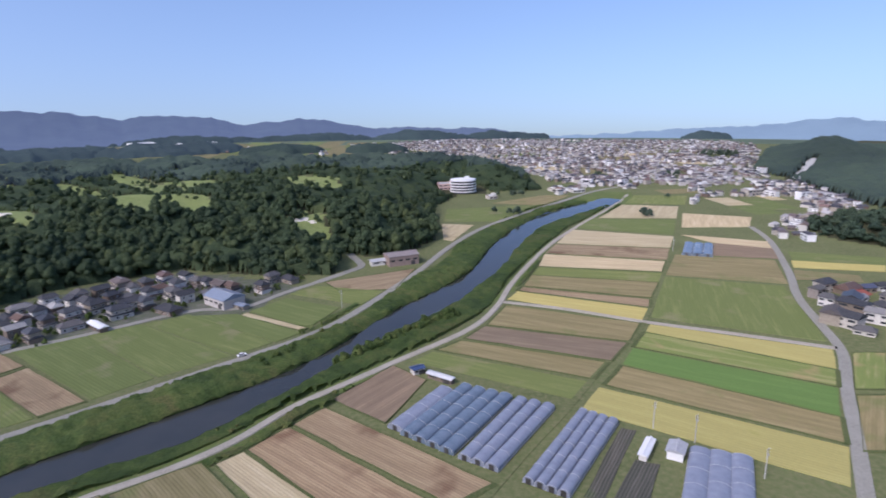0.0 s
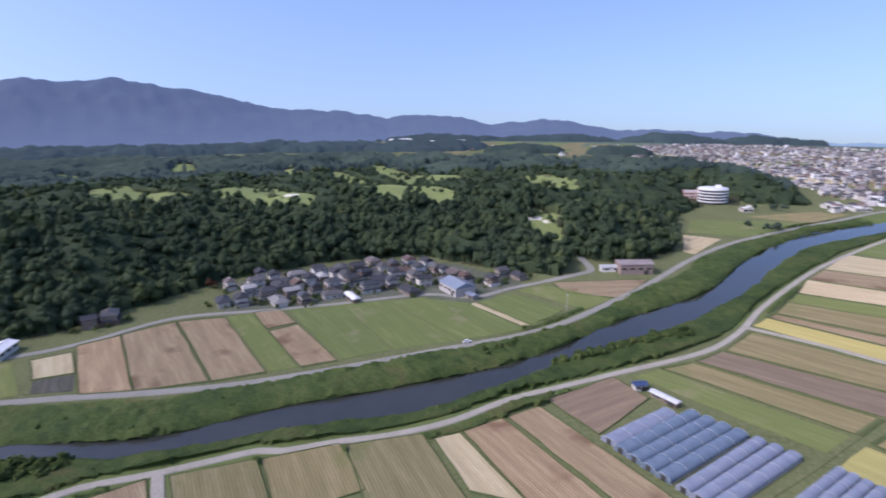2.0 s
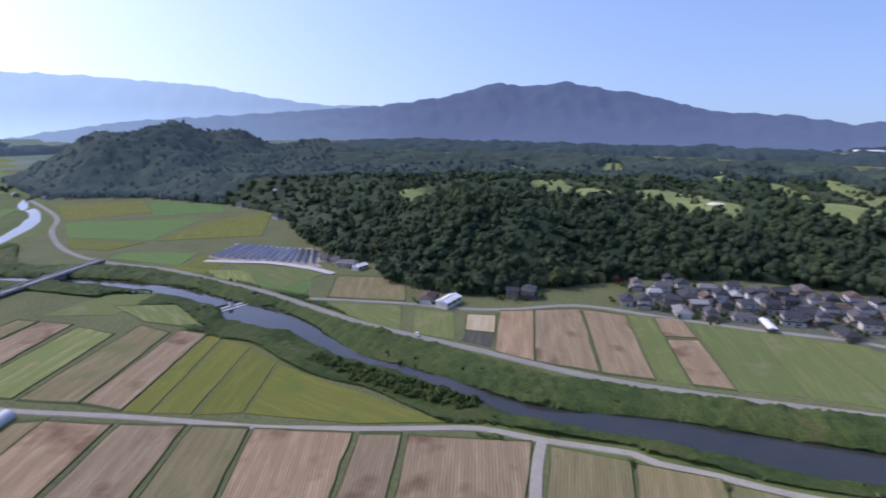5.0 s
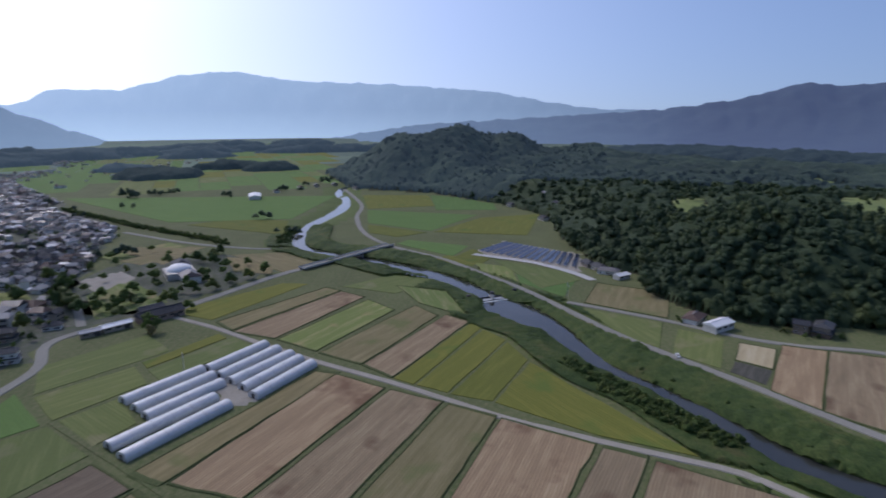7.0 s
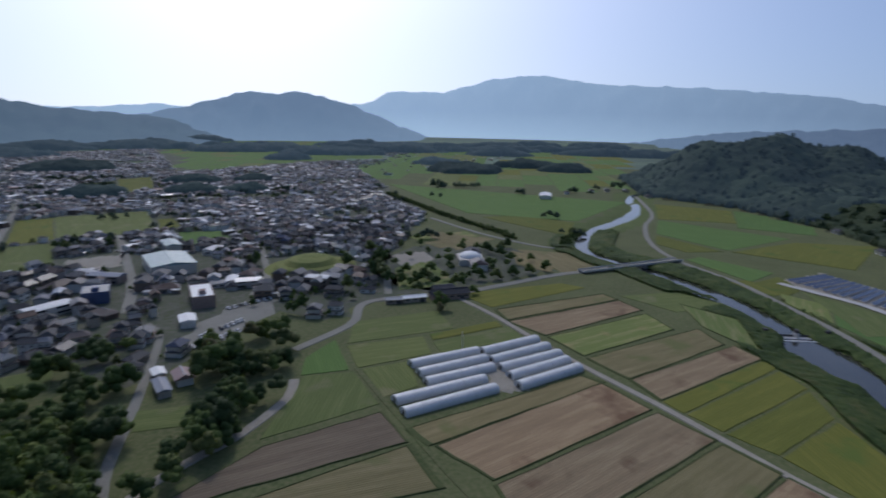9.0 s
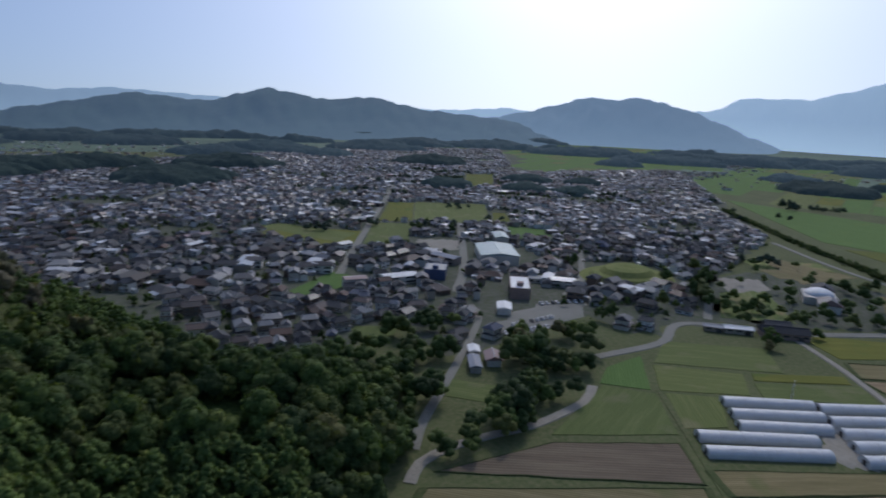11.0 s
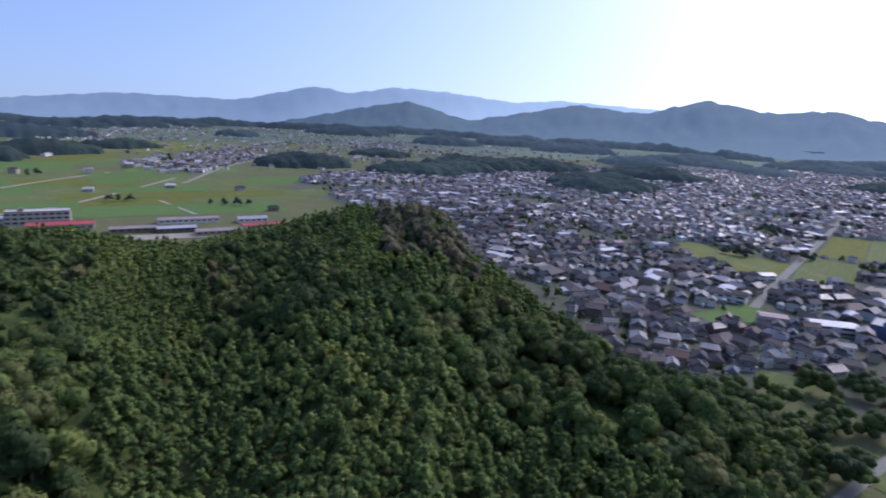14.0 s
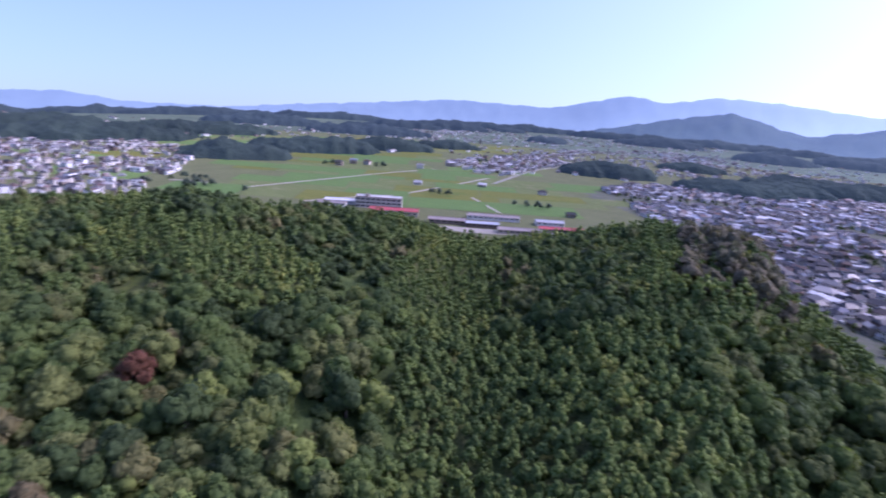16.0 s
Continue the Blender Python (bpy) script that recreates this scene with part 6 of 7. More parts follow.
            sp.append((x, y, -0.3, s * rng.uniform(0.7, 1.4), rng.uniform(0.8, 1.3), rng.uniform(0, 6.28), rng.uniform(0.1, 0.7)))
        place_many("thicket", SHRUB, on_ground(sp), BANKLEAF, "dark green thicket beside the river", "bushes")


bank_growth()


# ---- houses ----
def hip_roof(w, d, z, rise, over, ridge_share, bm=None, thick=0.22):
    """A hipped (ridge_share under 1) or gabled roof with eaves of some thickness and a ridge cap."""
    bm = bm or bmesh.new()
    x, y = w / 2 + over, d / 2 + over
    rx = x * ridge_share
    low = [bm.verts.new(p) for p in ((-x, -y, z), (x, -y, z), (x, y, z), (-x, y, z))]
    eave = [bm.verts.new(p) for p in ((-x, -y, z + thick), (x, -y, z + thick), (x, y, z + thick), (-x, y, z + thick))]
    r = [bm.verts.new((-rx, 0, z + rise + thick)), bm.verts.new((rx, 0, z + rise + thick))]
    bm.faces.new(low[::-1])
    for i in range(4):
        bm.faces.new((low[i], low[(i + 1) % 4], eave[(i + 1) % 4], eave[i]))
    bm.faces.new((eave[0], eave[1], r[1], r[0]))
    bm.faces.new((eave[2], eave[3], r[0], r[1]))
    bm.faces.new((eave[1], eave[2], r[1]))
    bm.faces.new((eave[3], eave[0], r[0]))
    box(2 * rx + 0.3, 0.45, 0.35, 0, 0, z + rise + thick - 0.12, bm)
    return bm


def house(kind, x, y, turn, w, d, floors, label, roof=None, wall=None, ridge=0.55, skirt=True, group="village houses"):
    """A dwelling with walls, eaves roofs, windows with frames, and a door."""
    ob = thing(kind, x, y, float(ground_z(x, y)), turn, label, "house", group)
    h = 2.9 * floors + 0.4
    roof, wall = roof or TILE, wall or WALL
    bm = box(w, d * 0.92, h)
    part("wall", bm, wall, ob)
    if skirt and floors > 1:
        part("lower_roof", hip_roof(w + 1.6, d + 1.2, 2.85, 1.0, 0.55, 0.8), roof, ob)
        part("porch_wall", box(w + 1.2, d + 0.9, 2.8), wall, ob)
    part("roof", hip_roof(w, d, h, d * 0.27, 0.75, ridge), roof, ob)
    n = max(2, int(w / 4.5))
    for f in range(floors):
        for s in (-1, 1):
            for i in range(n):
                yy = s * ((d + 0.9) / 2 if (skirt and floors > 1 and f == 0) else d * 0.46)
                win = part("window", box(1.7, 0.14, 1.25, (i - (n - 1) / 2) * w / n, yy, 0.95 + 2.9 * f), WHITE, ob, "white window frame")
                part("pane", box(1.5, 0.06, 1.05, (i - (n - 1) / 2) * w / n, yy + s * 0.07, 1.05 + 2.9 * f), GLASS, win)
    part("door", box(1.6, 0.12, 2.0, w * 0.1, -((d + 0.9) / 2 if skirt and floors > 1 else d * 0.46) - 0.03, 0.05), BROWNWALL, ob, "brown entrance door")
    return ob


def shed(kind, x, y, turn, w, d, h, label, roof=None, wall=None, rise=0.16, group="", category="shed"):
    """A long plain building with a low gable, a door and a strip of windows."""
    ob = thing(kind, x, y, float(ground_z(x, y)), turn, label, category, group)
    part("wall", box(w, d, h), wall or WALL, ob)
    part("roof", hip_roof(w, d, h, d * rise, 0.5, 1.0), roof or SHEET, ob)
    n = max(2, int(w / 5))
    for i in range(n):
        for s in (-1, 1):
            part("window", box(w / n * 0.6, 0.1, min(1.2, h * 0.3), (i - (n - 1) / 2) * w / n, s * (d / 2 + 0.03), h * 0.5), GLASS, ob)
    part("door", box(3.0, 0.12, min(3.0, h * 0.7), w * 0.3, -d / 2 - 0.06, 0.0), DARK, ob)
    return ob


def block(kind, x, y, turn, w, d, floors, label, roof=None, wall=None, group="", category="building"):
    """A flat-roofed block with parapet, bands of windows and a stair head."""
    ob = thing(kind, x, y, float(ground_z(x, y)), turn, label, category, group)
    h = 3.5 * floors
    part("wall", box(w, d, h), wall or WHITE, ob)
    part("roof", box(w - 0.6, d - 0.6, 0.25, 0, 0, h), roof or CONCRETE, ob)
    for s, a, b in ((0, w, 0.35), (1, w, 0.35), (2, 0.35, d - 0.7), (3, 0.35, d - 0.7)):
        px, py = ((0, d / 2 - 0.175), (0, -d / 2 + 0.175), (w / 2 - 0.175, 0), (-w / 2 + 0.175, 0))[s]
        part("parapet", box(a, b, 0.8, px, py, h), wall or WHITE, ob)
    part("stair_head", box(4, 4, 2.6, w * 0.25, 0, h + 0.2), wall or WHITE, ob)
    n = max(2, int(w / 5))
    for f in range(floors):
        for s in (-1, 1):
            for i in range(n):
                part("window", box(w / n * 0.72, 0.12, 1.5, (i - (n - 1) / 2) * w / n, s * (d / 2 + 0.03), 1.1 + 3.5 * f), GLASS, ob)
    return ob


def houses_in_plan():
    first = {}
    words = ("two-storey house with dark tiled hip roof", "white-walled house with grey tiled roof", "old low farmhouse with broad tiled roof", "newer house with brown tiled gable roof")
    specs = ((11, 8.5, 2, 0.55, True), (9.5, 8, 2, 0.6, True), (15, 9, 1, 0.5, False), (10, 8, 2, 1.0, False))
    for i, (x, y, a, s, k) in enumerate(VILLAGE):
        if k not in first:
            w, d, fl, rg, sk = specs[k]
            first[k] = house("house", x, y, a, w, d, fl, words[k], ridge=rg, skirt=sk)
            first[k].scale = (0.84, 0.84, 0.88)
        else:
            m = copy_thing(first[k], pose(x, y, float(ground_z(x, y)), 0, 0, a) @ Matrix.Diagonal((s, s, 1, 1)))
    for spot in town_spots()[:110]:
        x, y, a, s, k = spot
        ob = copy_thing(first[k], pose(x, y, 0, 0, 0, a) @ Matrix.Diagonal((s, s, 1, 1)))
        tagged(ob, words[k] + " in the town", "house", "town houses")


def simple_house(w, d, h, rise, over, ridge, plain=False):
    """Walls, eaves roof and window bands for a house far off (the farthest without eaves and windows): verts, quads, material of each quad."""
    v, f, m = [], [], []

    def quad(a, b, c, e, k):
        n = len(v)
        v.extend((a, b, c, e))
        f.append((n, n + 1, n + 2, n + 3))
        m.append(k)

    x, y = w / 2, d / 2
    n = len(v)
    v.extend([(-x, -y, -0.5), (x, -y, -0.5), (x, y, -0.5), (-x, y, -0.5), (-x, -y, h), (x, -y, h), (x, y, h), (-x, y, h)])
    for i in range(4):
        j = (i + 1) % 4
        f.append((n + i, n + j, n + 4 + j, n + 4 + i))
        m.append(1)
    X, Y, rx = x + over, y + over, (x + over) * ridge
    n = len(v)
    v.extend([(-X, -Y, h), (X, -Y, h), (X, Y, h), (-X, Y, h), (-rx, 0, h + rise), (rx, 0, h + rise), (-X, -Y, h - 0.25), (X, -Y, h - 0.25), (X, Y, h - 0.25), (-X, Y, h - 0.25)])
    f.extend([(n, n + 1, n + 5, n + 4), (n + 2, n + 3, n + 4, n + 5), (n + 1, n + 2, n + 5, n + 5), (n + 3, n, n + 4, n + 4)])
    m.extend([0] * 4)
    if plain:
        return np.array(v, float), f, m
    f.extend([(n + 6, n + 7, n + 1, n), (n + 7, n + 8, n + 2, n + 1), (n + 8, n + 9, n + 3, n + 2), (n + 9, n + 6, n, n + 3)])
    m.extend([0] * 4)
    for z in np.arange(0.9, h - 1.0, 2.9):
        for s in (-1, 1):
            for i in (-0.27, 0.27):
                quad((i * w - w * 0.16, s * (y + 0.06), z), (i * w + w * 0.16, s * (y + 0.06), z), (i * w + w * 0.16, s * (y + 0.06), z + 1.2), (i * w - w * 0.16, s * (y + 0.06), z + 1.2), 2)
    return np.array(v, float), f, m


def far_houses(name, spots, templates, mats, label):
    vs, fs, ms, off = [], [], [], 0
    if not spots:
        return
    heights = ground_z([q[0] for q in spots], [q[1] for q in spots])
    for i, (x, y, a, s, k) in enumerate(spots):
        tv, tf, tm = templates[(i * 7 + k) % len(templates)]
        c, q = math.cos(radians(a)), math.sin(radians(a))
        w = np.empty_like(tv)
        w[:, 0], w[:, 1], w[:, 2] = (tv[:, 0] * c - tv[:, 1] * q) * s + x, (tv[:, 0] * q + tv[:, 1] * c) * s + y, tv[:, 2] * min(1.0, s * 1.25)
        w[:, 2] += heights[i]
        vs.append(w)
        fs.append(np.array(tf) + off)
        ms += tm
        off += len(tv)
    fs = np.vstack(fs)
    quads, tris = fs[:, 2] != fs[:, 3], fs[:, 2] == fs[:, 3]
    me = bpy.data.meshes.new(name)
    v = np.vstack(vs)
    me.from_pydata(v.tolist(), [], [tuple(q) for q in fs[quads]] + [tuple(q[:3]) for q in fs[tris]])
    for m in mats:
        me.materials.append(m)
    ms = np.array(ms)
    me.polygons.foreach_set("material_index", np.r_[ms[quads], ms[tris]].astype(np.int32))
    me.update()
    tagged(new(name, me), label, "houses", "", "stuff")


def free_of(xy, margin, what):
    ok = np.ones(len(xy), bool)
    for p in what:
        ok &= edge_distance(xy[:, 0], xy[:, 1], p) < -margin
    for line in ROAD_LINES:
        ok &= line_distance(xy[:, 0], xy[:, 1], line)[0] > line[0][2] + margin
    d, w = line_distance(xy[:, 0], xy[:, 1], RIVER_LINE)
    ok &= d - w > 22
    ok &= edge_distance(xy[:, 0], xy[:, 1], SOUTH_HILL) < -6
    ok &= edge_distance(xy[:, 0], xy[:, 1], GOLF_HILL) < -2
    ok &= edge_distance(xy[:, 0], xy[:, 1], QUARRY_HILL) < -2
    ok &= edge_distance(xy[:, 0], xy[:, 1], EAST_SPUR) < -2
    for x, y, r in KEEP_OPEN:
        ok &= np.hypot(xy[:, 0] - x, xy[:, 1] - y) > r + margin
    return ok


SPOTS = {}


def town_spots(region=None, gap=11.0, density=0.86, seed=5, key="town"):
    if key in SPOTS:
        return SPOTS[key]
    rng = np.random.RandomState(seed)
    region = TOWN if region is None else region
    # lots grow tighter and roofs smaller away from the farms
    xy = scatter(region, gap, lambda x, y: np.hypot(x, y) < 470, seed, 0.0)
    dense = 0.62 if key == "suburb0" else 0.74
    tight = scatter(region, gap * dense, lambda x, y: np.hypot(x, y) >= 470, seed + 70, 0.0)
    xy = np.vstack([xy[free_of(xy, 3.5, TAKEN)], tight[free_of(tight, 2.5, TAKEN)]])
    # lots thin out in drifts, as gardens and yards do
    xy = xy[(rng.rand(len(xy)) < density) & (wander(xy[:, 0], xy[:, 1], 55, seed) + rng.uniform(-0.25, 0.25, len(xy)) > -0.55)]
    r = np.hypot(xy[:, 0], xy[:, 1])
    xy = xy[np.argsort(r)]
    turn = 28 + 45 * wander(xy[:, 0], xy[:, 1], 75, 3)
    SPOTS[key] = [(x, y, t + 90 * rng.randint(0, 2) + rng.normal(0, 7), rng.uniform(0.58, 1.12) * float(np.interp(math.hypot(x, y), [470, 471, 1000, 1600], [1.0, 0.74, 0.62, 0.5])), int(rng.choice([0, 1, 2, 3], p=[0.36, 0.28, 0.14, 0.22]))) for (x, y), t in zip(xy, turn)]
    return SPOTS[key]


draped("town_ground", TOWN, YARD, 0.1, "grey yards, lanes and gardens under the town", "ground", 11.0)
draped("village_ground", VILLAGE_YARD, YARD, 0.1, "grey yards and gardens of the village", "ground", 6.0)
houses_in_plan()
COTTAGES = [simple_house(11, 8.5, 6.0, 2.4, 0.8, 0.55), simple_house(9.5, 8, 6.0, 2.2, 0.7, 0.6), simple_house(15, 9, 3.3, 2.8, 0.9, 0.5), simple_house(10, 8, 6.1, 2.3, 0.6, 1.0), simple_house(13, 8, 6.0, 2.0, 0.7, 0.8), simple_house(8, 7, 3.2, 1.6, 0.5, 1.0)]
FAR_COTTAGES = [simple_house(11, 8.5, 6.0, 2.4, 0.8, 0.55, True), simple_house(9.5, 8, 6.0, 2.2, 0.7, 0.6, True), simple_house(15, 9, 3.3, 2.8, 0.9, 0.5, True), simple_house(10, 8, 6.1, 2.3, 0.6, 1.0, True), simple_house(13, 8, 6.0, 2.0, 0.7, 0.8, True), simple_house(8, 7, 3.2, 1.6, 0.5, 1.0, True)]
OUTHOUSES = [simple_house(5, 3.5, 2.6, 0.5, 0.3, 1.0, True), simple_house(7, 4.5, 2.9, 0.7, 0.3, 1.0, True), simple_house(4, 3, 2.4, 0.25, 0.3, 1.0, True)]
HALLS = [simple_house(20, 11, 5.0, 1.6, 0.5, 1.0), simple_house(28, 12, 5.5, 1.2, 0.4, 1.0), simple_house(18, 10, 7.0, 0.6, 0.2, 1.0)]
BLOCKS = [simple_house(18, 11, 10.0, 0.3, 0.1, 1.0), simple_house(24, 11, 12.0, 0.3, 0.1, 1.0), simple_house(34, 20, 7.0, 0.5, 0.2, 1.0), simple_house(13, 10, 9.0, 0.4, 0.1, 1.0)]
rest = town_spots()[110:]
# houses past 620 m get the roofs with haze put into their colour
far_houses("hazy_town_houses", [q for i, q in enumerate(rest) if i % 16 and math.hypot(q[0], q[1]) >= 620], FAR_COTTAGES, [FARTILE, WALL, GLASS], "small mixed roofs of the far side of town, paled for haze")
far_houses("town_houses_beyond", [q for i, q in enumerate(rest) if i % 16 and math.hypot(q[0], q[1]) < 620], COTTAGES, [TILE, WALL, GLASS], "crowded tiled houses of the town beyond")
far_houses("town_outbuildings", [(x + 7 * math.cos(i * 2.4), y + 7 * math.sin(i * 2.4), a, s, k) for i, (x, y, a, s, k) in enumerate(rest) if i % 2], OUTHOUSES, [SHEET, WALL, GLASS], "small sheet-roofed outbuildings behind the houses")
far_houses("town_halls_beyond", [q for i, q in enumerate(rest) if i % 16 == 0], HALLS, [SHEET, WALL, GLASS], "larger sheet-roofed buildings among the town's houses")
for i, (reg, gap, den, halls) in enumerate(SUBURBS):
    sp = town_spots(reg, gap, den, 30 + i, "suburb%d" % i)
    far_houses("suburb_houses", [q for j, q in enumerate(sp) if j % halls], COTTAGES if i in (7, 8, 11) else FAR_COTTAGES, [TILE if i == 7 else CITYROOF, WALL, GLASS], "scattered houses of a distant suburb")
    if len(sp) > halls:
        far_houses("suburb_blocks", [q for j, q in enumerate(sp) if j % halls == 0], HALLS + (BLOCKS if i == 0 else []), [CITYROOF, WHITE, GLASS], "pale larger buildings in a distant suburb")


def garden_trees():
    """Garden trees and hedges between the houses."""
    rng = np.random.RandomState(9)
    sp = []
    for (x, y, a, s, k) in town_spots()[:1700]:
        for _ in range(rng.randint(0, 3)):
            t = rng.uniform(0, 6.28)
            sp.append((x + math.cos(t) * 8, y + math.sin(t) * 8, -0.3, rng.uniform(0.25, 0.75), 1.0, t, rng.uniform(0.05, 0.8)))
    # gardens and groves fill the gaps between the rows of houses
    gaps = scatter(TOWN, 11.0, lambda x, y: (np.hypot(x, y) < 1250) & (wander(x, y, 55, 5) < -0.45), 91, 0.0)
    gaps = gaps[free_of(gaps, 3.0, TAKEN)]
    for x, y in gaps[rng.rand(len(gaps)) < 0.55]:
        sp.append((x, y, -0.3, rng.uniform(0.35, 1.0), 0.9, rng.uniform(0, 6.28), rng.uniform(0.05, 0.8)))
    for (x, y, a, s, k) in VILLAGE:
        for _ in range(6):
            t = rng.uniform(0, 6.28)
            sp.append((x + math.cos(t) * 9, y + math.sin(t) * 9, -0.3, rng.uniform(0.3, 0.55), 1.0, t, rng.uniform(0.05, 0.8)))
    park = [(x, y, float(ground_z(x, y)) - 0.3, s * 1.75, 0.85, x, 0.25 + 0.6 * ((x * 0.37) % 1.0)) for x, y, s in PARK_TREES]
    place_many("park_trees", MIDDLE, park, LEAF, "rounded dull green trees of the park and its lanes", "trees")
    sp = on_ground(sp)
    place_many("garden_trees", SPARSE, sp, LEAF, "dark garden trees between the houses", "trees")


garden_trees()


# ---- farm buildings ----
TUNNELS = [
    (-228.6, -124.2, -259.3, -102.5, 6.2, FILM_WHITE, "long pale plastic greenhouse tunnel beside the fields"),
    (-221.7, -116.1, -252.4, -95.3, 6.2, FILM_WHITE, "long pale plastic greenhouse tunnel beside the fields"),
    (-214.9, -109.0, -244.3, -88.7, 6.2, FILM_WHITE, "long pale plastic greenhouse tunnel beside the fields"),
    (-193.6, -112.5, -230.6, -87.2, 6.2, FILM_WHITE, "long pale plastic greenhouse tunnel beside the fields"),
    (-186.4, -104.3, -224.2, -79.7, 6.2, FILM_WHITE, "long pale plastic greenhouse tunnel beside the fields"),
    (-259.0, -100.1, -289.1, -81.1, 6.2, FILM_WHITE, "long pale plastic greenhouse tunnel beside the fields"),
    (-251.3, -92.2, -282.4, -73.2, 6.2, FILM_WHITE, "long pale plastic greenhouse tunnel beside the fields"),
    (-244.8, -85.2, -275.8, -65.2, 6.2, FILM_WHITE, "long pale plastic greenhouse tunnel beside the fields"),
    (-238.3, -78.2, -269.5, -59.6, 6.2, FILM_WHITE, "long pale plastic greenhouse tunnel beside the fields"),
    (-230.5, -71.5, -263.2, -52.5, 6.2, FILM_WHITE, "long pale plastic greenhouse tunnel beside the fields"),
    (-18.3, 187.7, 0.1, 215.8, 7.2, FILM_GREY, "long greenhouse span under bluish clear film"),
    (-14.0, 183.4, 8.6, 218.1, 5.7, FILM_BLUE, "long greenhouse span under bluish clear film"),
    (-9.4, 180.0, 13.7, 215.3, 5.7, FILM_BLUE, "long greenhouse span under bluish clear film"),
    (-4.8, 176.6, 18.7, 212.6, 5.7, FILM_BLUE, "long greenhouse span under bluish clear film"),
    (-0.2, 173.2, 23.7, 209.8, 5.7, FILM_BLUE, "long greenhouse span under bluish clear film"),
    (5.6, 168.9, 29.4, 206.6, 5.0, FILM_GREY, "long greenhouse span under bluish clear film"),
    (9.8, 166.3, 34.2, 204.0, 5.0, FILM_GREY, "long greenhouse span under bluish clear film"),
    (14.0, 163.6, 39.0, 201.4, 5.0, FILM_GREY, "long greenhouse span under bluish clear film"),
    (24.6, 156.3, 50.9, 196.6, 3.8, FILM_GREY, "long greenhouse span under bluish clear film"),
    (27.8, 154.2, 54.0, 194.5, 3.8, FILM_GREY, "long greenhouse span under bluish clear film"),
    (30.9, 152.1, 57.1, 192.3, 3.8, FILM_GREY, "long greenhouse span under bluish clear film"),
    (34.1, 150.1, 60.2, 190.1, 3.8, FILM_GREY, "long greenhouse span under bluish clear film"),
    (70.0, 144.4, 83.3, 170.8, 7.0, FILM_GREY, "long greenhouse span under bluish clear film"),
    (77.0, 144.2, 89.0, 168.5, 7.0, FILM_GREY, "long greenhouse span under bluish clear film"),
    (84.0, 144.0, 94.6, 166.3, 7.0, FILM_GREY, "long greenhouse span under bluish clear film"),
    (176.9, 413.6, 191.8, 445.2, 7.0, FILM_BLUE, "long greenhouse span under bluish clear film"),
    (183.4, 411.1, 198.1, 442.9, 7.0, FILM_BLUE, "long greenhouse span under bluish clear film"),
    (189.9, 408.5, 204.5, 440.6, 7.0, FILM_BLUE, "long greenhouse span under bluish clear film")]
BRIDGE = (-443, -92, -525, -28, 8.0)
WEIR = (-363, 29, -376, 62)
# x, y, turn and paint of each car
CARS = [(-263, 123, 170, 0), (-94, 253, 40, 0), (-209, -238, 70, 0), (-213, -238, 73, 0), (-216, -238, 71, 1), (-223, -238, 71, 1), (-227, -238, 69, 2), (-231, -238, 74, 0), (-235, -238, 73, 0), (-238, -238, 68, 0), (-210, -228, 70, 2), (-213, -228, 73, 0), (-217, -228, 68, 0), (-220, -227, 73, 0), (-224, -227, 72, 2), (-231, -227, 73, 0), (-235, -226, 71, 2), (-195, -242, 67, 0), (-195, -238, 73, 0), (-196, -234, 67, 0), (-197, -230, 69, 0), (-198, -227, 70, 2), (-250, -260, 74, 2), (-254, -259, 70, 2), (-258, -258, 67, 1), (-261, -257, 69, 2), (-265, -256, 73, 0), (-269, -255, 73, 2), (-273, -253, 72, 0), (-277, -252, 67, 0)]
POLES = [(73, 186, 30), (84, 177, 30), (97, 157, 30), (172, 427, 30), (-58, 317, 30), (-257, -110, 30), (-360, 93, 30)]

def tunnel(x1, y1, x2, y2, width, film, label, height=None, group="greenhouses", ribs=True):
    """A greenhouse tunnel: film over hoops, closed ends with doors, and side rails."""
    ln, a = math.hypot(x2 - x1, y2 - y1), math.degrees(math.atan2(y2 - y1, x2 - x1))
    ob = thing("greenhouse", (x1 + x2) / 2, (y1 + y2) / 2, 0.0, a, label, "greenhouse", group)
    hgt, half, n = height or (3.1 if film is FILM_WHITE else 2.5), width / 2 * 0.96, 10
    prof = [(-half, 0.0)] + [(-half * math.cos(math.pi * i / n), 1.0 + (hgt - 1.0) * math.sin(math.pi * i / n)) for i in range(n + 1)] + [(half, 0.0)]
    bm = bmesh.new()
    cuts = max(2, int(ln / 4))
    rows = [[bm.verts.new((-ln / 2 + ln * c / cuts, y, z + 0.25 - (0.05 if c % 2 else 0.0) * (z > 1.1))) for y, z in prof] for c in range(cuts + 1)]
    for r, s in zip(rows, rows[1:]):
        for i in range(len(prof) - 1):
            bm.faces.new((r[i], r[i + 1], s[i + 1], s[i]))
    part("film_cover", bm, film, ob)
    for e, row in ((-1, 0), (1, cuts)):
        bm = bmesh.new()
        bm.faces.new([bm.verts.new((e * (ln / 2 - 0.02), y, z + 0.25)) for y, z in prof])
        end = part("end_wall", bm, film, ob)
        part("door", box(0.08, 1.8, 2.0, e * (ln / 2 + 0.03), 0, 0.25), DARK, end)
    if ribs:
        for c in range(0, cuts + 1, 2):
            bm = bmesh.new()
            xc = -ln / 2 + ln * c / cuts
            rings = [[bm.verts.new((xc + e, y * k, (z - 1) * k + 1 + 0.25)) for e, k in ((-0.05, 1.0), (0.05, 1.0), (0.05, 1.025), (-0.05, 1.025))] for y, z in prof[1:-1]]
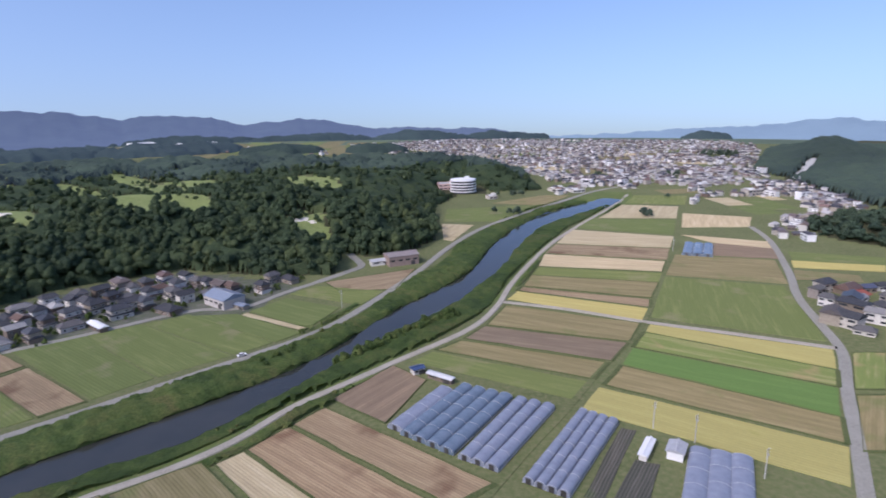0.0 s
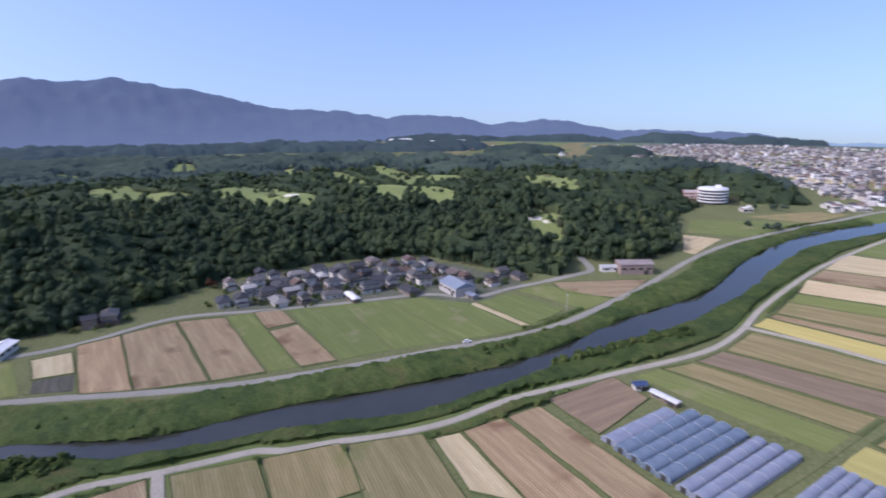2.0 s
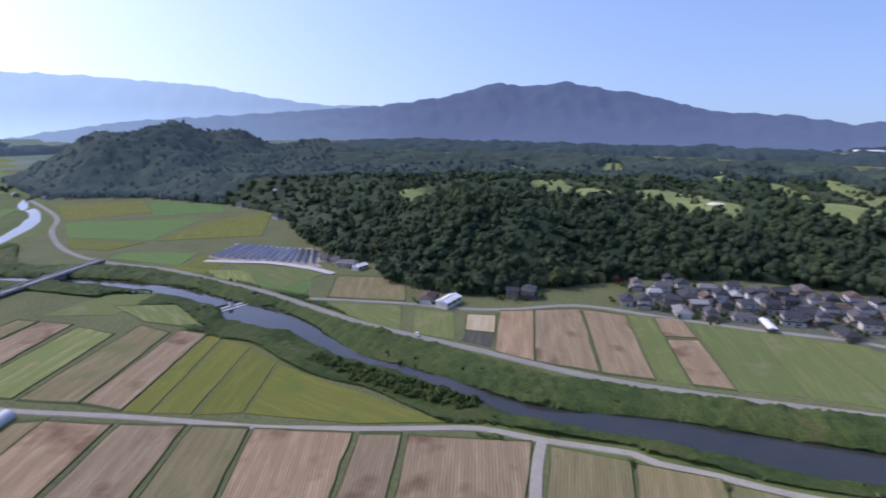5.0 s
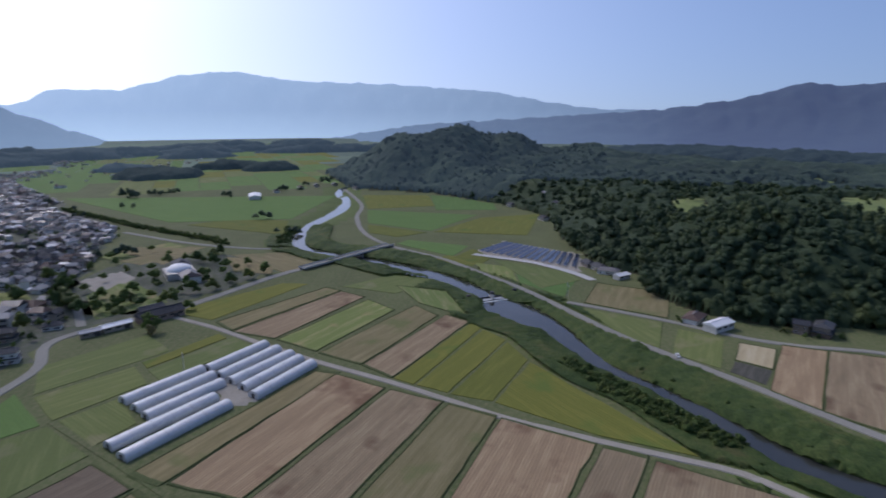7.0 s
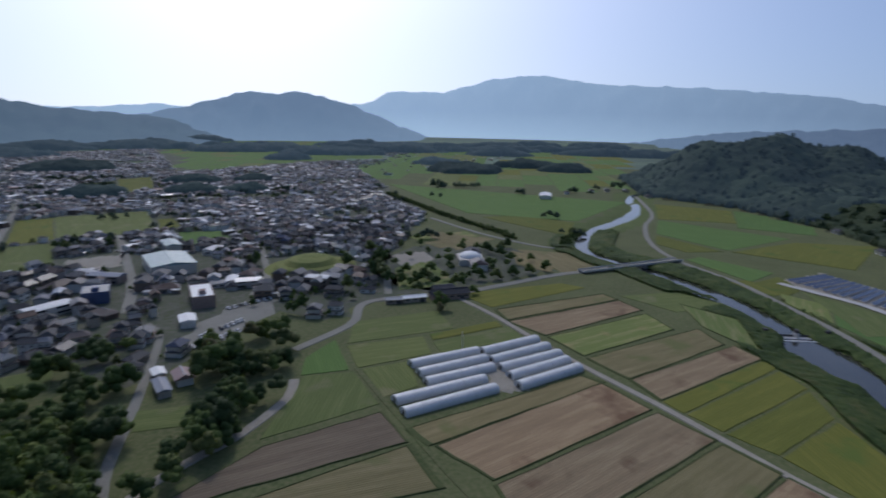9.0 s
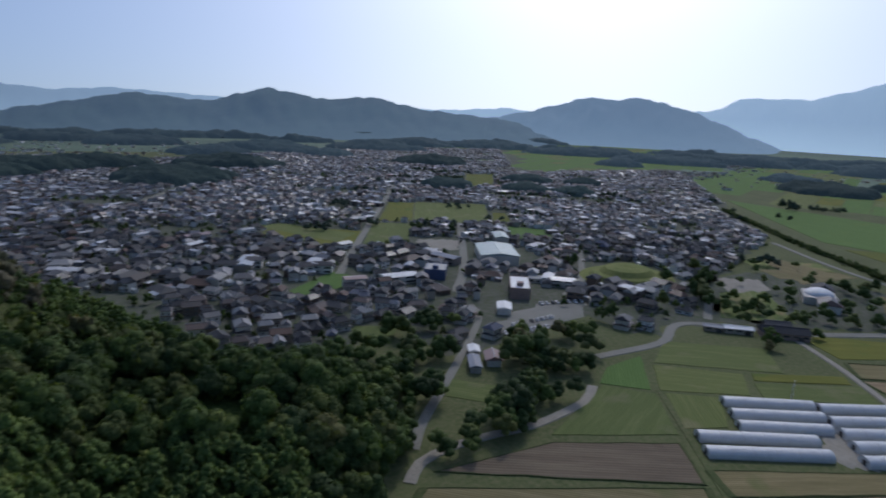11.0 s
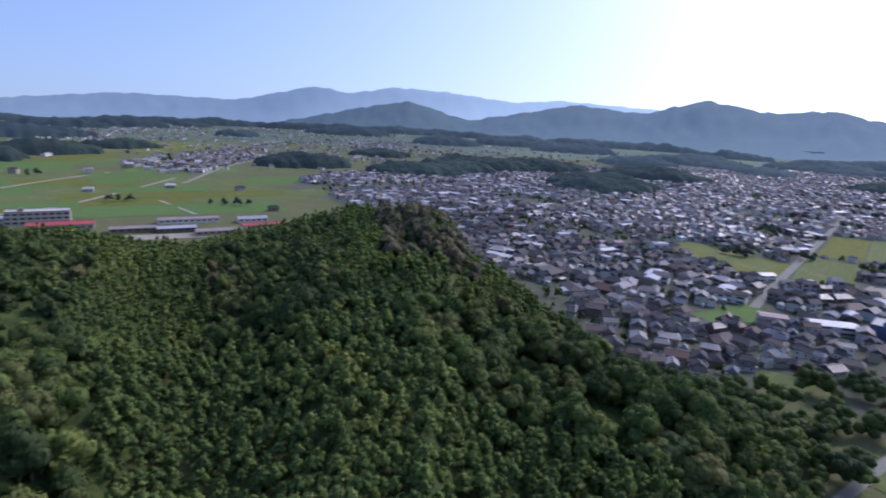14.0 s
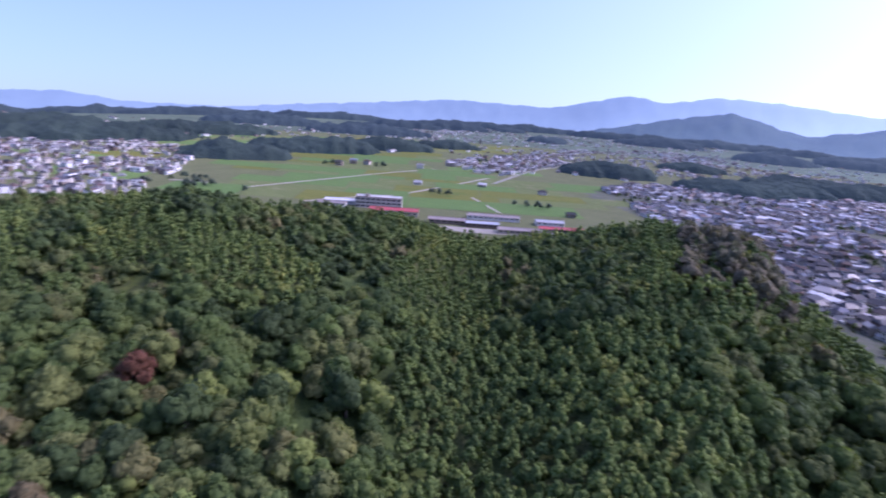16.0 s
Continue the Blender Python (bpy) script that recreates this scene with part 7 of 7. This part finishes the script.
            for r, s in zip(rings, rings[1:]):
                for i in range(4):
                    bm.faces.new((r[i], r[(i + 1) % 4], s[(i + 1) % 4], s[i]))
            part("hoop", bm, CONCRETE, ob)
    for s in (-1, 1):
        part("base_rail", box(ln, 0.12, 0.5, 0, s * half, 0.1), CONCRETE, ob)
    return ob


for x1, y1, x2, y2, w, f, lab in TUNNELS:
    tunnel(x1, y1, x2, y2, w, f, lab)


def solar_table(x, y, z, turn, w, d):
    ob = thing("solar_array", x, y, z, turn, "tilted dark blue solar panels on steel posts", "solar panel", "solar farm")
    n = max(2, int(w / 3.0))
    tilt = 20
    for i in range(n):
        bm = box(w / n - 0.12, d, 0.06)
        bmesh.ops.transform(bm, matrix=pose((i - (n - 1) / 2) * w / n, 0, 1.5, tilt), verts=bm.verts[:])
        part("panel", bm, PANEL, ob)
    bm = bmesh.new()
    for s in (-0.35, 0.35):
        box(w, 0.1, 0.1, 0, s * d, 1.35 + s * d * math.sin(radians(tilt)), bm)
    part("rail", bm, CONCRETE, ob)
    for i in range(max(2, n // 2)):
        for s in (-0.35, 0.35):
            part("post", box(0.12, 0.12, 1.4 + s * d * math.sin(radians(tilt)), (i - (n // 2 - 1) / 2) * 2 * w / n, s * d, -0.05), DARK, ob)
    return ob


for x, y, a, w in [(-511, 65, 140, 45), (-507, 69, 141, 45), (-502, 74, 143, 45), (-498, 78, 144, 44), (-494, 83, 146, 44), (-489, 87, 148, 44), (-485, 91, 149, 44), (-481, 96, 151, 43), (-477, 100, 153, 43), (-472, 105, 154, 43), (-468, 109, 156, 43), (-464, 114, 158, 43), (-459, 118, 159, 43), (-455, 123, 161, 43)]:
    solar_table(x, y, 0.1, a, w, 3.0)
draped("pavement", [(-493, 45), (-540, 77), (-481, 134), (-422, 119), (-460, 85)], GRAVEL, 0.12, "grey gravel pad under the solar farm", "pavement", 5.0)
strip("pavement", [(-486, 44), (-473, 62), (-452, 90), (-421, 112), (-400, 121)], 3.2, 0.6, CONCRETE, "pale concrete bank below the solar farm", "pavement")


def bridge(ax, ay, bx, by, wide):
    ln, a = math.hypot(bx - ax, by - ay), math.degrees(math.atan2(by - ay, bx - ax))
    ob = thing("bridge", (ax + bx) / 2, (ay + by) / 2, 0.3, a, "grey concrete road bridge over the river", "bridge")
    part("deck", box(ln, wide, 0.5, 0, 0, 1.0), CONCRETE, ob)
    part("road_surface", box(ln, wide - 1.2, 0.06, 0, 0, 1.5), ASPHALT, ob)
    for s in (-1, 1):
        part("girder", box(ln, 0.5, 1.2, 0, s * wide * 0.32, -0.2), DARK, ob)
        rail = part("parapet", box(ln, 0.25, 0.9, 0, s * (wide / 2 - 0.13), 1.5), CONCRETE, ob)
        for i in range(int(ln / 5)):
            part("post", box(0.3, 0.32, 1.1, (i + 0.5) * 5 - ln / 2, s * (wide / 2 - 0.13), 1.5), CONCRETE, rail)
    for i in range(4):
        bm = box(1.2, wide * 0.8, 4.6, ln * (-0.36 + 0.24 * i), 0, -4.8, bevel=0.3)
        part("pier", bm, CONCRETE, ob)


bridge(*BRIDGE)


def weir(ax, ay, bx, by):
    ln, a = math.hypot(bx - ax, by - ay), math.degrees(math.atan2(by - ay, bx - ax))
    ob = thing("weir", (ax + bx) / 2, (ay + by) / 2, -3.2, a, "concrete river weir with white spilling edges and gate piers", "weir")
    part("sill", box(ln, 3.2, 1.5), CONCRETE, ob)
    part("apron", box(ln, 3.0, 1.0, 0, -4.2), CONCRETE, ob)
    for k in (-2.0, -6.2):
        part("spill", box(ln, 1.1, 0.45, 0, k, 0.95), WHITE, ob, "white broken water over the sill")
    for k in (-0.5, 0.0, 0.5):
        pier = part("pier", box(1.6, 5.0, 4.0, k * ln * 0.96, 0, 0, bevel=0.2), CONCRETE, ob)
        part("gate_housing", box(2.2, 2.4, 1.8, k * ln * 0.96, 0, 4.0), DARK, pier)
    for k in (-0.25, 0.25):
        part("gate", box(ln * 0.44, 0.3, 1.2, k * ln, 0.4, 1.4), DARK, ob)


weir(*WEIR)


def car(x, y, turn, paint, label):
    ob = thing("car", x, y, float(ground_z(x, y)) + 0.42, turn, label, "car", "cars")
    bm = box(4.2, 1.7, 0.75, 0, 0, 0.28, bevel=0.15)
    part("body", bm, paint, ob)
    bm = bmesh.new()
    for s, z in ((1.0, 1.0), (0.78, 1.48)):
        for px, py in ((-1.0, -0.78), (1.0, -0.78), (1.0, 0.78), (-1.0, 0.78)):
            bm.verts.new((px * 1.2 * s - 0.2, py * (1 if s == 1 else 0.88), z))
    bm.verts.ensure_lookup_table()
    q = bm.verts
    bm.faces.new((q[4], q[5], q[6], q[7]))
    for i in range(4):
        bm.faces.new((q[i], q[(i + 1) % 4], q[4 + (i + 1) % 4], q[4 + i]))
    part("cabin", bm, GLASS, ob)
    part("roof", box(1.7, 1.36, 0.06, -0.2, 0, 1.48), paint, ob)
    for px in (-1.3, 1.3):
        for py in (-0.75, 0.75):
            bm = bmesh.new()
            bmesh.ops.create_cone(bm, cap_ends=True, segments=10, radius1=0.32, radius2=0.32, depth=0.22, matrix=pose(px, py, 0.32, 90))
            part("wheel", bm, DARK, ob)
    return ob


PAINT_DARK = two_scale("dark_car_paint", (0.04, 0.045, 0.05), (0.06, 0.065, 0.07), (0.08, 0.08, 0.085), 0.5, 3, 0.25)
PAINT_SILVER = two_scale("silver_car_paint", (0.5, 0.5, 0.51), (0.58, 0.58, 0.59), (0.62, 0.62, 0.62), 0.5, 3, 0.25)
first_cars = {}
for i, (x, y, a, k) in enumerate(CARS):
    if k not in first_cars:
        first_cars[k] = car(x, y, a, (WHITE, PAINT_DARK, PAINT_SILVER)[k], ("small white car on the asphalt", "dark car on the asphalt", "silver car on the asphalt")[k])
    else:
        copy_thing(first_cars[k], pose(x, y, float(ground_z(x, y)) + 0.42, 0, 0, a))


def pole(x, y, turn):
    ob = thing("utility_pole", x, y, float(ground_z(x, y)) - 0.3, turn, "grey concrete utility pole with two crossarms", "utility pole", "utility poles")
    bm = bmesh.new()
    bmesh.ops.create_cone(bm, cap_ends=True, segments=8, radius1=0.19, radius2=0.11, depth=11, matrix=pose(0, 0, 5.5))
    part("shaft", bm, CONCRETE, ob)
    for z in (9.4, 10.4):
        arm = part("crossarm", box(1.8, 0.1, 0.12, 0, 0, z), DARK, ob)
        for k in (-0.75, 0, 0.75):
            part("insulator", box(0.12, 0.12, 0.22, k, 0, z + 0.12), WHITE, arm)
    part("transformer", box(0.5, 0.5, 0.8, 0.4, 0, 8.2, bevel=0.1), CONCRETE, ob)
    return ob


first_pole = None
for x, y, a in POLES:
    if first_pole is None:
        first_pole = pole(x, y, a)
    else:
        copy_thing(first_pole, pose(x, y, float(ground_z(x, y)) - 0.3, 0, 0, a))


# ---- single buildings ----
BROWNROOF = two_scale("weathered_brown_roof", (0.2, 0.16, 0.15), (0.26, 0.22, 0.2), (0.31, 0.27, 0.25), 0.15, 1.5, 0.7)
PINKWALL = two_scale("pink_render", (0.5, 0.33, 0.28), (0.55, 0.38, 0.33), (0.6, 0.45, 0.4), 0.2, 1.5, 0.85)


def round_hotel(x, y):
    """A white drum of stacked balcony rings, with a stair tower."""
    ob = thing("round_hotel", x, y, float(ground_z(x, y)), 0, "white round hotel with stacked balcony rings", "hotel")

    def drum(r, z, h, seg=28, stretch=1.25):
        bm = bmesh.new()
        bmesh.ops.create_cone(bm, cap_ends=True, segments=seg, radius1=r, radius2=r, depth=h, matrix=Matrix.Diagonal((stretch, 1, 1, 1)) @ pose(0, 0, z + h / 2))
        return bm

    for f in range(5):
        part("window_band", drum(11.6, 3.3 * f, 3.3), GLASS, ob, "dark glazed storey")
        part("balcony", drum(12.8, 3.3 * f + 2.1, 1.2), WHITE, ob, "white balcony ring")
    part("roof", drum(12.2, 16.5, 0.8), WHITE, ob)
    part("stair_tower", box(6, 5, 20, 5, 3, 0), WHITE, ob)


def domed_hall(x, y, turn):
    ob = thing("domed_hall", x, y, 0, turn, "low hall with a white dome and dark tiled wings", "hall")
    part("wall", box(24, 20, 5), WALL, ob)
    bm = bmesh.new()
    bmesh.ops.create_uvsphere(bm, u_segments=24, v_segments=12, radius=9, matrix=pose(0, 0, 5) @ Matrix.Diagonal((1, 1, 0.5, 1)))
    bmesh.ops.delete(bm, geom=[v for v in bm.verts if v.co.z < 4.9], context="VERTS")
    part("dome", bm, WHITE, ob, "white rounded dome")
    for i in (-1, 1):
        wing = part("wing", box(16, 12, 5, i * 20, 4), WALL, ob)
        roof = part("roof", hip_roof(16, 12, 5, 3.2, 0.8, 0.6), TILE, ob)
        roof.location = (i * 20, 4, 0)
    for i in range(5):
        part("window", box(2.6, 0.14, 2.2, (i - 2) * 4.4, -10.04, 1.2), GLASS, ob)


def grass_mound(x, y, r, h):
    """A round, stepped grassy burial mound."""
    ob = thing("grass_mound", x, y, 0, 0, "round stepped grassy mound ringed by a lawn", "mound")
    steps = ((r, 0.15), (r * 0.98, 0.4), (r * 0.8, 0.5), (r * 0.72, h * 0.42), (r * 0.58, h * 0.5), (r * 0.46, h * 0.9), (r * 0.25, h), (0.5, h))
    bm = bmesh.new()
    n = 40
    rows = [[bm.verts.new((q * 1.15 * math.cos(6.2832 * i / n), q * math.sin(6.2832 * i / n), z + random.uniform(-0.1, 0.1))) for i in range(n)] for q, z in steps]
    for a, b in zip(rows, rows[1:]):
        for i in range(n):
            bm.faces.new((a[i], a[(i + 1) % n], b[(i + 1) % n], b[i]))
    bm.faces.new(rows[-1])
    part("turf", bm, MOUNDGRASS, ob)


MOUNDGRASS = two_scale("mound_turf", (0.13, 0.17, 0.045), (0.19, 0.21, 0.06), (0.25, 0.25, 0.09), 0.08, 0.6, 0.95)


def water_tank(x, y):
    ob = thing("water_tank", x, y, float(ground_z(x, y)), 20, "tall narrow white tank beside the lane", "tank")
    bm = bmesh.new()
    bmesh.ops.create_cone(bm, cap_ends=True, segments=14, radius1=1.5, radius2=1.5, depth=5.5, matrix=pose(0, 0, 3.4))
    part("tank", bm, WHITE, ob)
    bm = bmesh.new()
    bmesh.ops.create_cone(bm, cap_ends=True, segments=14, radius1=1.6, radius2=0.2, depth=0.9, matrix=pose(0, 0, 6.6))
    part("cap", bm, WHITE, ob)
    part("base", box(3.4, 3.4, 0.7), CONCRETE, ob)


shed("barn", -30, 408, 22, 22, 13, 7, "brown-clad barn with a low gable roof", BROWNROOF, BROWNWALL, 0.12, "", "barn")
shed("shed", -45, 406, 22, 14, 6, 3.2, "low white shed beside the brown barn")
shed("workshop", -128, 327, -38, 20, 14, 5.5, "grey-roofed village workshop with pale walls", SHEET, WALL, 0.18, "", "workshop")
shed("shed", -182, 291, -38, 15, 4, 2.6, "long low white-roofed shed at the field edge", WHITE)
shed("shed", -117, 320, -38, 12, 4, 2.4, "low pale shed below the workshop", SHEET)
shed("shed", -299, 161, -60, 16, 8, 4, "white-roofed farm building beside the lane", WHITE)
shed("shed", -404, 143, -60, 11, 6, 3, "white farm shed near the solar farm", WHITE)
block("hotel_annex", HOTEL[0] - 20, HOTEL[1] + 8, 10, 22, 16, 2, "pink low annex beside the round hotel", None, PINKWALL)
round_hotel(*HOTEL)
shed("factory", -299, -368, 60, 44, 30, 8, "pale teal-roofed factory hall in the town", TEALSHEET, WALL, 0.06, "", "factory")
shed("factory", -343, -418, 60, 26, 12, 7, "pale factory wing with sheet roof", TEALSHEET, WALL, 0.1, "", "factory")
shed("warehouse", -374, -453, 70, 30, 6, 4, "narrow white-roofed warehouse in the town", WHITE, WALL, 0.2, "", "warehouse")
block("office", -254, -286, 52, 30, 13, 2, "dark-walled office with a flat white roof", WHITE, BROWNWALL)
block("office", -225, -344, 52, 20, 15, 2, "blue-clad office block on the wide street", None, BLUESHEET)
shed("shop", -220, -260, 52, 13, 8, 4.0, "white-roofed shop near the car park", WHITE, WALL, 0.12, "", "shop")
house("house", -168, -204, 60, 10, 7, 1, "white-walled house beside the grove lane", SHEET, WALL, 1.0, False, "town houses")
shed("shed", -166, -217, 60, 8, 5, 2.8, "white-roofed shed beside the grove lane", WHITE)
shed("shed", -157, -204, 60, 14, 5, 3.0, "grey low shed beside the grove lane", SHEET)
house("house", -929, -225, 20, 11, 7.5, 1, "low dark-roofed farmhouse at the edge of the plain", None, None, 0.6, False, "outlying farmhouses")
house("house", -978, -197, 30, 11, 7.5, 1, "low dark-roofed farmhouse at the edge of the plain", None, None, 0.6, False, "outlying farmhouses")
house("house", -999, -175, 15, 11, 7.5, 1, "low dark-roofed farmhouse at the edge of the plain", None, None, 0.6, False, "outlying farmhouses")
house("house", -1013, -147, 25, 11, 7.5, 1, "low dark-roofed farmhouse at the edge of the plain", None, None, 0.6, False, "outlying farmhouses")
house("house", -953, -104, 20, 11, 7.5, 1, "low dark-roofed farmhouse at the edge of the plain", None, None, 0.6, False, "outlying farmhouses")
house("house", -800, 98, 10, 11, 7.5, 1, "low dark-roofed farmhouse at the edge of the plain", None, None, 0.6, False, "outlying farmhouses")
house("house", -752, 116, 25, 11, 7.5, 1, "low dark-roofed farmhouse at the edge of the plain", None, None, 0.6, False, "outlying farmhouses")
house("house", -768, 162, 15, 11, 7.5, 1, "low dark-roofed farmhouse at the edge of the plain", None, None, 0.6, False, "outlying farmhouses")
house("house", -710, 166, 30, 11, 7.5, 1, "low dark-roofed farmhouse at the edge of the plain", None, None, 0.6, False, "outlying farmhouses")
house("house", -648, 137, 20, 11, 7.5, 1, "low dark-roofed farmhouse at the edge of the plain", None, None, 0.6, False, "outlying farmhouses")
house("house", -440, 129, 15, 11, 7.5, 1, "low dark-roofed farmhouse at the edge of the plain", None, None, 0.6, False, "outlying farmhouses")
house("house", -429, 134, 20, 11, 7.5, 1, "low dark-roofed farmhouse at the edge of the plain", None, None, 0.6, False, "outlying farmhouses")
shed("farm_building", -336, -154, 136, 25, 9, 3.6, "long dark-tiled farm building beside the paddies", TILE, BROWNWALL, 0.3, "", "farm building")
shed("farm_building", -343, -162, 136, 14, 8, 3.6, "dark-tiled farm building behind the paddies", TILE, WALL, 0.3, "", "farm building")
shed("shed", -319, -171, 136, 15, 6, 3.0, "white-roofed shed beside the paddies", WHITE)
shed("shed", -309, -180, 128, 10, 5, 2.8, "grey sheet-roofed shed beside the paddies", SHEET)
domed_hall(-432, -180, 30)
grass_mound(-357, -282, 33, 8)
draped("pavement", [(-281, -459), (-316, -440), (-288, -404), (-254, -425)], GRAVEL, 0.3, "pale gravel forecourt in the town", "pavement", 5.0)
draped("pavement", [(-197, -245), (-248, -262), (-283, -255), (-256, -231), (-226, -225), (-197, -226)], ASPHALT, 0.3, "grey asphalt car park beside the offices", "pavement", 5.0)
draped("park_ground", [(-345, -165), (-440, -112), (-500, -165), (-480, -240), (-400, -260), (-345, -210)], YARD, 0.1, "worn lawns and paths of the park", "ground", 6.0)
draped("pavement", [(-422, -246), (-448, -234), (-427, -210), (-390, -219)], GRAVEL, 0.3, "sandy park clearing near the river", "pavement", 5.0)
draped("pavement", [(-260, -103), (-264, -99), (-243, -79), (-231, -70), (-222, -79)], GRAVEL, 0.3, "gravel yard between the greenhouses", "pavement", 3.0)
draped("pavement", [(-265, 74), (-258, 83), (-244, 93), (-242, 90), (-246, 79), (-256, 73)], GRAVEL, -0.1, "pale gravel bar at the river bend", "gravel bar", 3.0)
block("long_building", 384, -447, 35, 46, 13, 3, "long three-storey beige building with balconies", None, WALL)
shed("red_hall", 352, -432, 35, 46, 14, 5, "long hall with a faded red roof", REDSHEET, WALL, 0.12, "", "hall")
shed("red_hall", 207, -495, 35, 40, 10, 4, "low hall with a faded red roof", REDSHEET, WALL, 0.12, "", "hall")
shed("warehouse", 298, -444, 35, 34, 11, 3.8, "brown-roofed warehouse beside the railway", BROWNROOF, WALL, 0.12, "railway warehouses", "warehouse")
shed("warehouse", 278, -494, 35, 50, 11, 3.8, "brown-roofed warehouse beside the railway", BROWNROOF, WALL, 0.12, "railway warehouses", "warehouse")
shed("warehouse", 418, -434, 35, 40, 11, 3.8, "grey sheet-roofed warehouse beside the railway", SHEET, WALL, 0.12, "railway warehouses", "warehouse")
shed("warehouse", 229, -517, 35, 26, 11, 3.8, "grey sheet-roofed warehouse beside the railway", SHEET, WALL, 0.12, "railway warehouses", "warehouse")
shed("warehouse", 268, -457, 35, 30, 11, 3.8, "grey sheet-roofed warehouse beside the railway", SHEET, WALL, 0.12, "railway warehouses", "warehouse")
shed("warehouse", 231, -461, 35, 40, 11, 3.8, "brown-roofed warehouse beside the railway", BROWNROOF, WALL, 0.12, "railway warehouses", "warehouse")
shed("warehouse", 418, -414, 35, 30, 11, 3.8, "brown-roofed warehouse beside the railway", BROWNROOF, WALL, 0.12, "railway warehouses", "warehouse")
strip("pavement", [(312, -411), (247, -449), (176, -517)], 9, 0.3, GRAVEL, "pale railway yard below the hill", "railway yard")
shed("shed", -12, 233, 30, 5, 3.5, 2.6, "blue-roofed farm shed beside the track", BLUESHEET)
shed("shed", -2, 226, -35, 12, 2.6, 2.2, "low grey shed beside the greenhouses", SHEET)
shed("shed", 75, 170, 60, 6.5, 5, 3, "grey-roofed farm shed with white walls", SHEET, WHITE)
shed("shed", 66, 172, 58, 11, 2.4, 2.0, "narrow white tunnel shed", WHITE)
field("garden", (62, 187), (67, 185), (46, 149), (40, 150))
field("garden", (61, 168), (68, 165), (58, 146), (48, 148))
water_tank(-361, 161)
house("house", 233, 315, 25, 11, 8, 1, "farmhouse with a bright red tiled roof", REDTILE, WALL, 0.6, True, "red-roofed farmhouses")
block("distant_works", -630, 1551, 40, 90, 40, 3, "large white works far across the plain", WHITE)
block("distant_works", -795, 1588, 40, 60, 40, 3, "large white works far across the plain", WHITE)
block("roadside_works", 142, 725, 20, 19, 11, 1, "pale works building beside the northern road", WHITE, WALL)
block("roadside_works", 164, 713, 20, 16, 11, 1, "pale works building beside the northern road", WHITE, WALL)
block("roadside_works", 353, 666, 20, 22, 11, 2, "pale works building beside the northern road", WHITE, WALL)
block("roadside_works", 326, 739, 20, 25, 11, 1, "pale works building beside the northern road", WHITE, WALL)
block("roadside_works", 57, 676, 20, 10, 11, 1, "pale works building beside the northern road", WHITE, WALL)
shed("house_far", -864, -241, 15, 40, 16, 5, "white-roofed farm hall in the paddies", WHITE, WALL, 0.1, "", "farm hall")
for x, y, a in [(634, -643, 20), (639, -679, 35), (620, -690, 10), (455, -604, 30), (397, -668, 25), (318, -686, 40), (486, -862, 15), (497, -921, 30), (522, -831, 25), (545, -814, 40), (456, -927, 20), (552, -736, 35), (232, -576, 30)]:
    house("house", x, y, a, 10, 7, 1 + (x > 500), "lone grey-roofed farmhouse among the southern paddies", SHEET if x % 2 else TILE, WALL, 0.8, False, "outlying farmhouses")
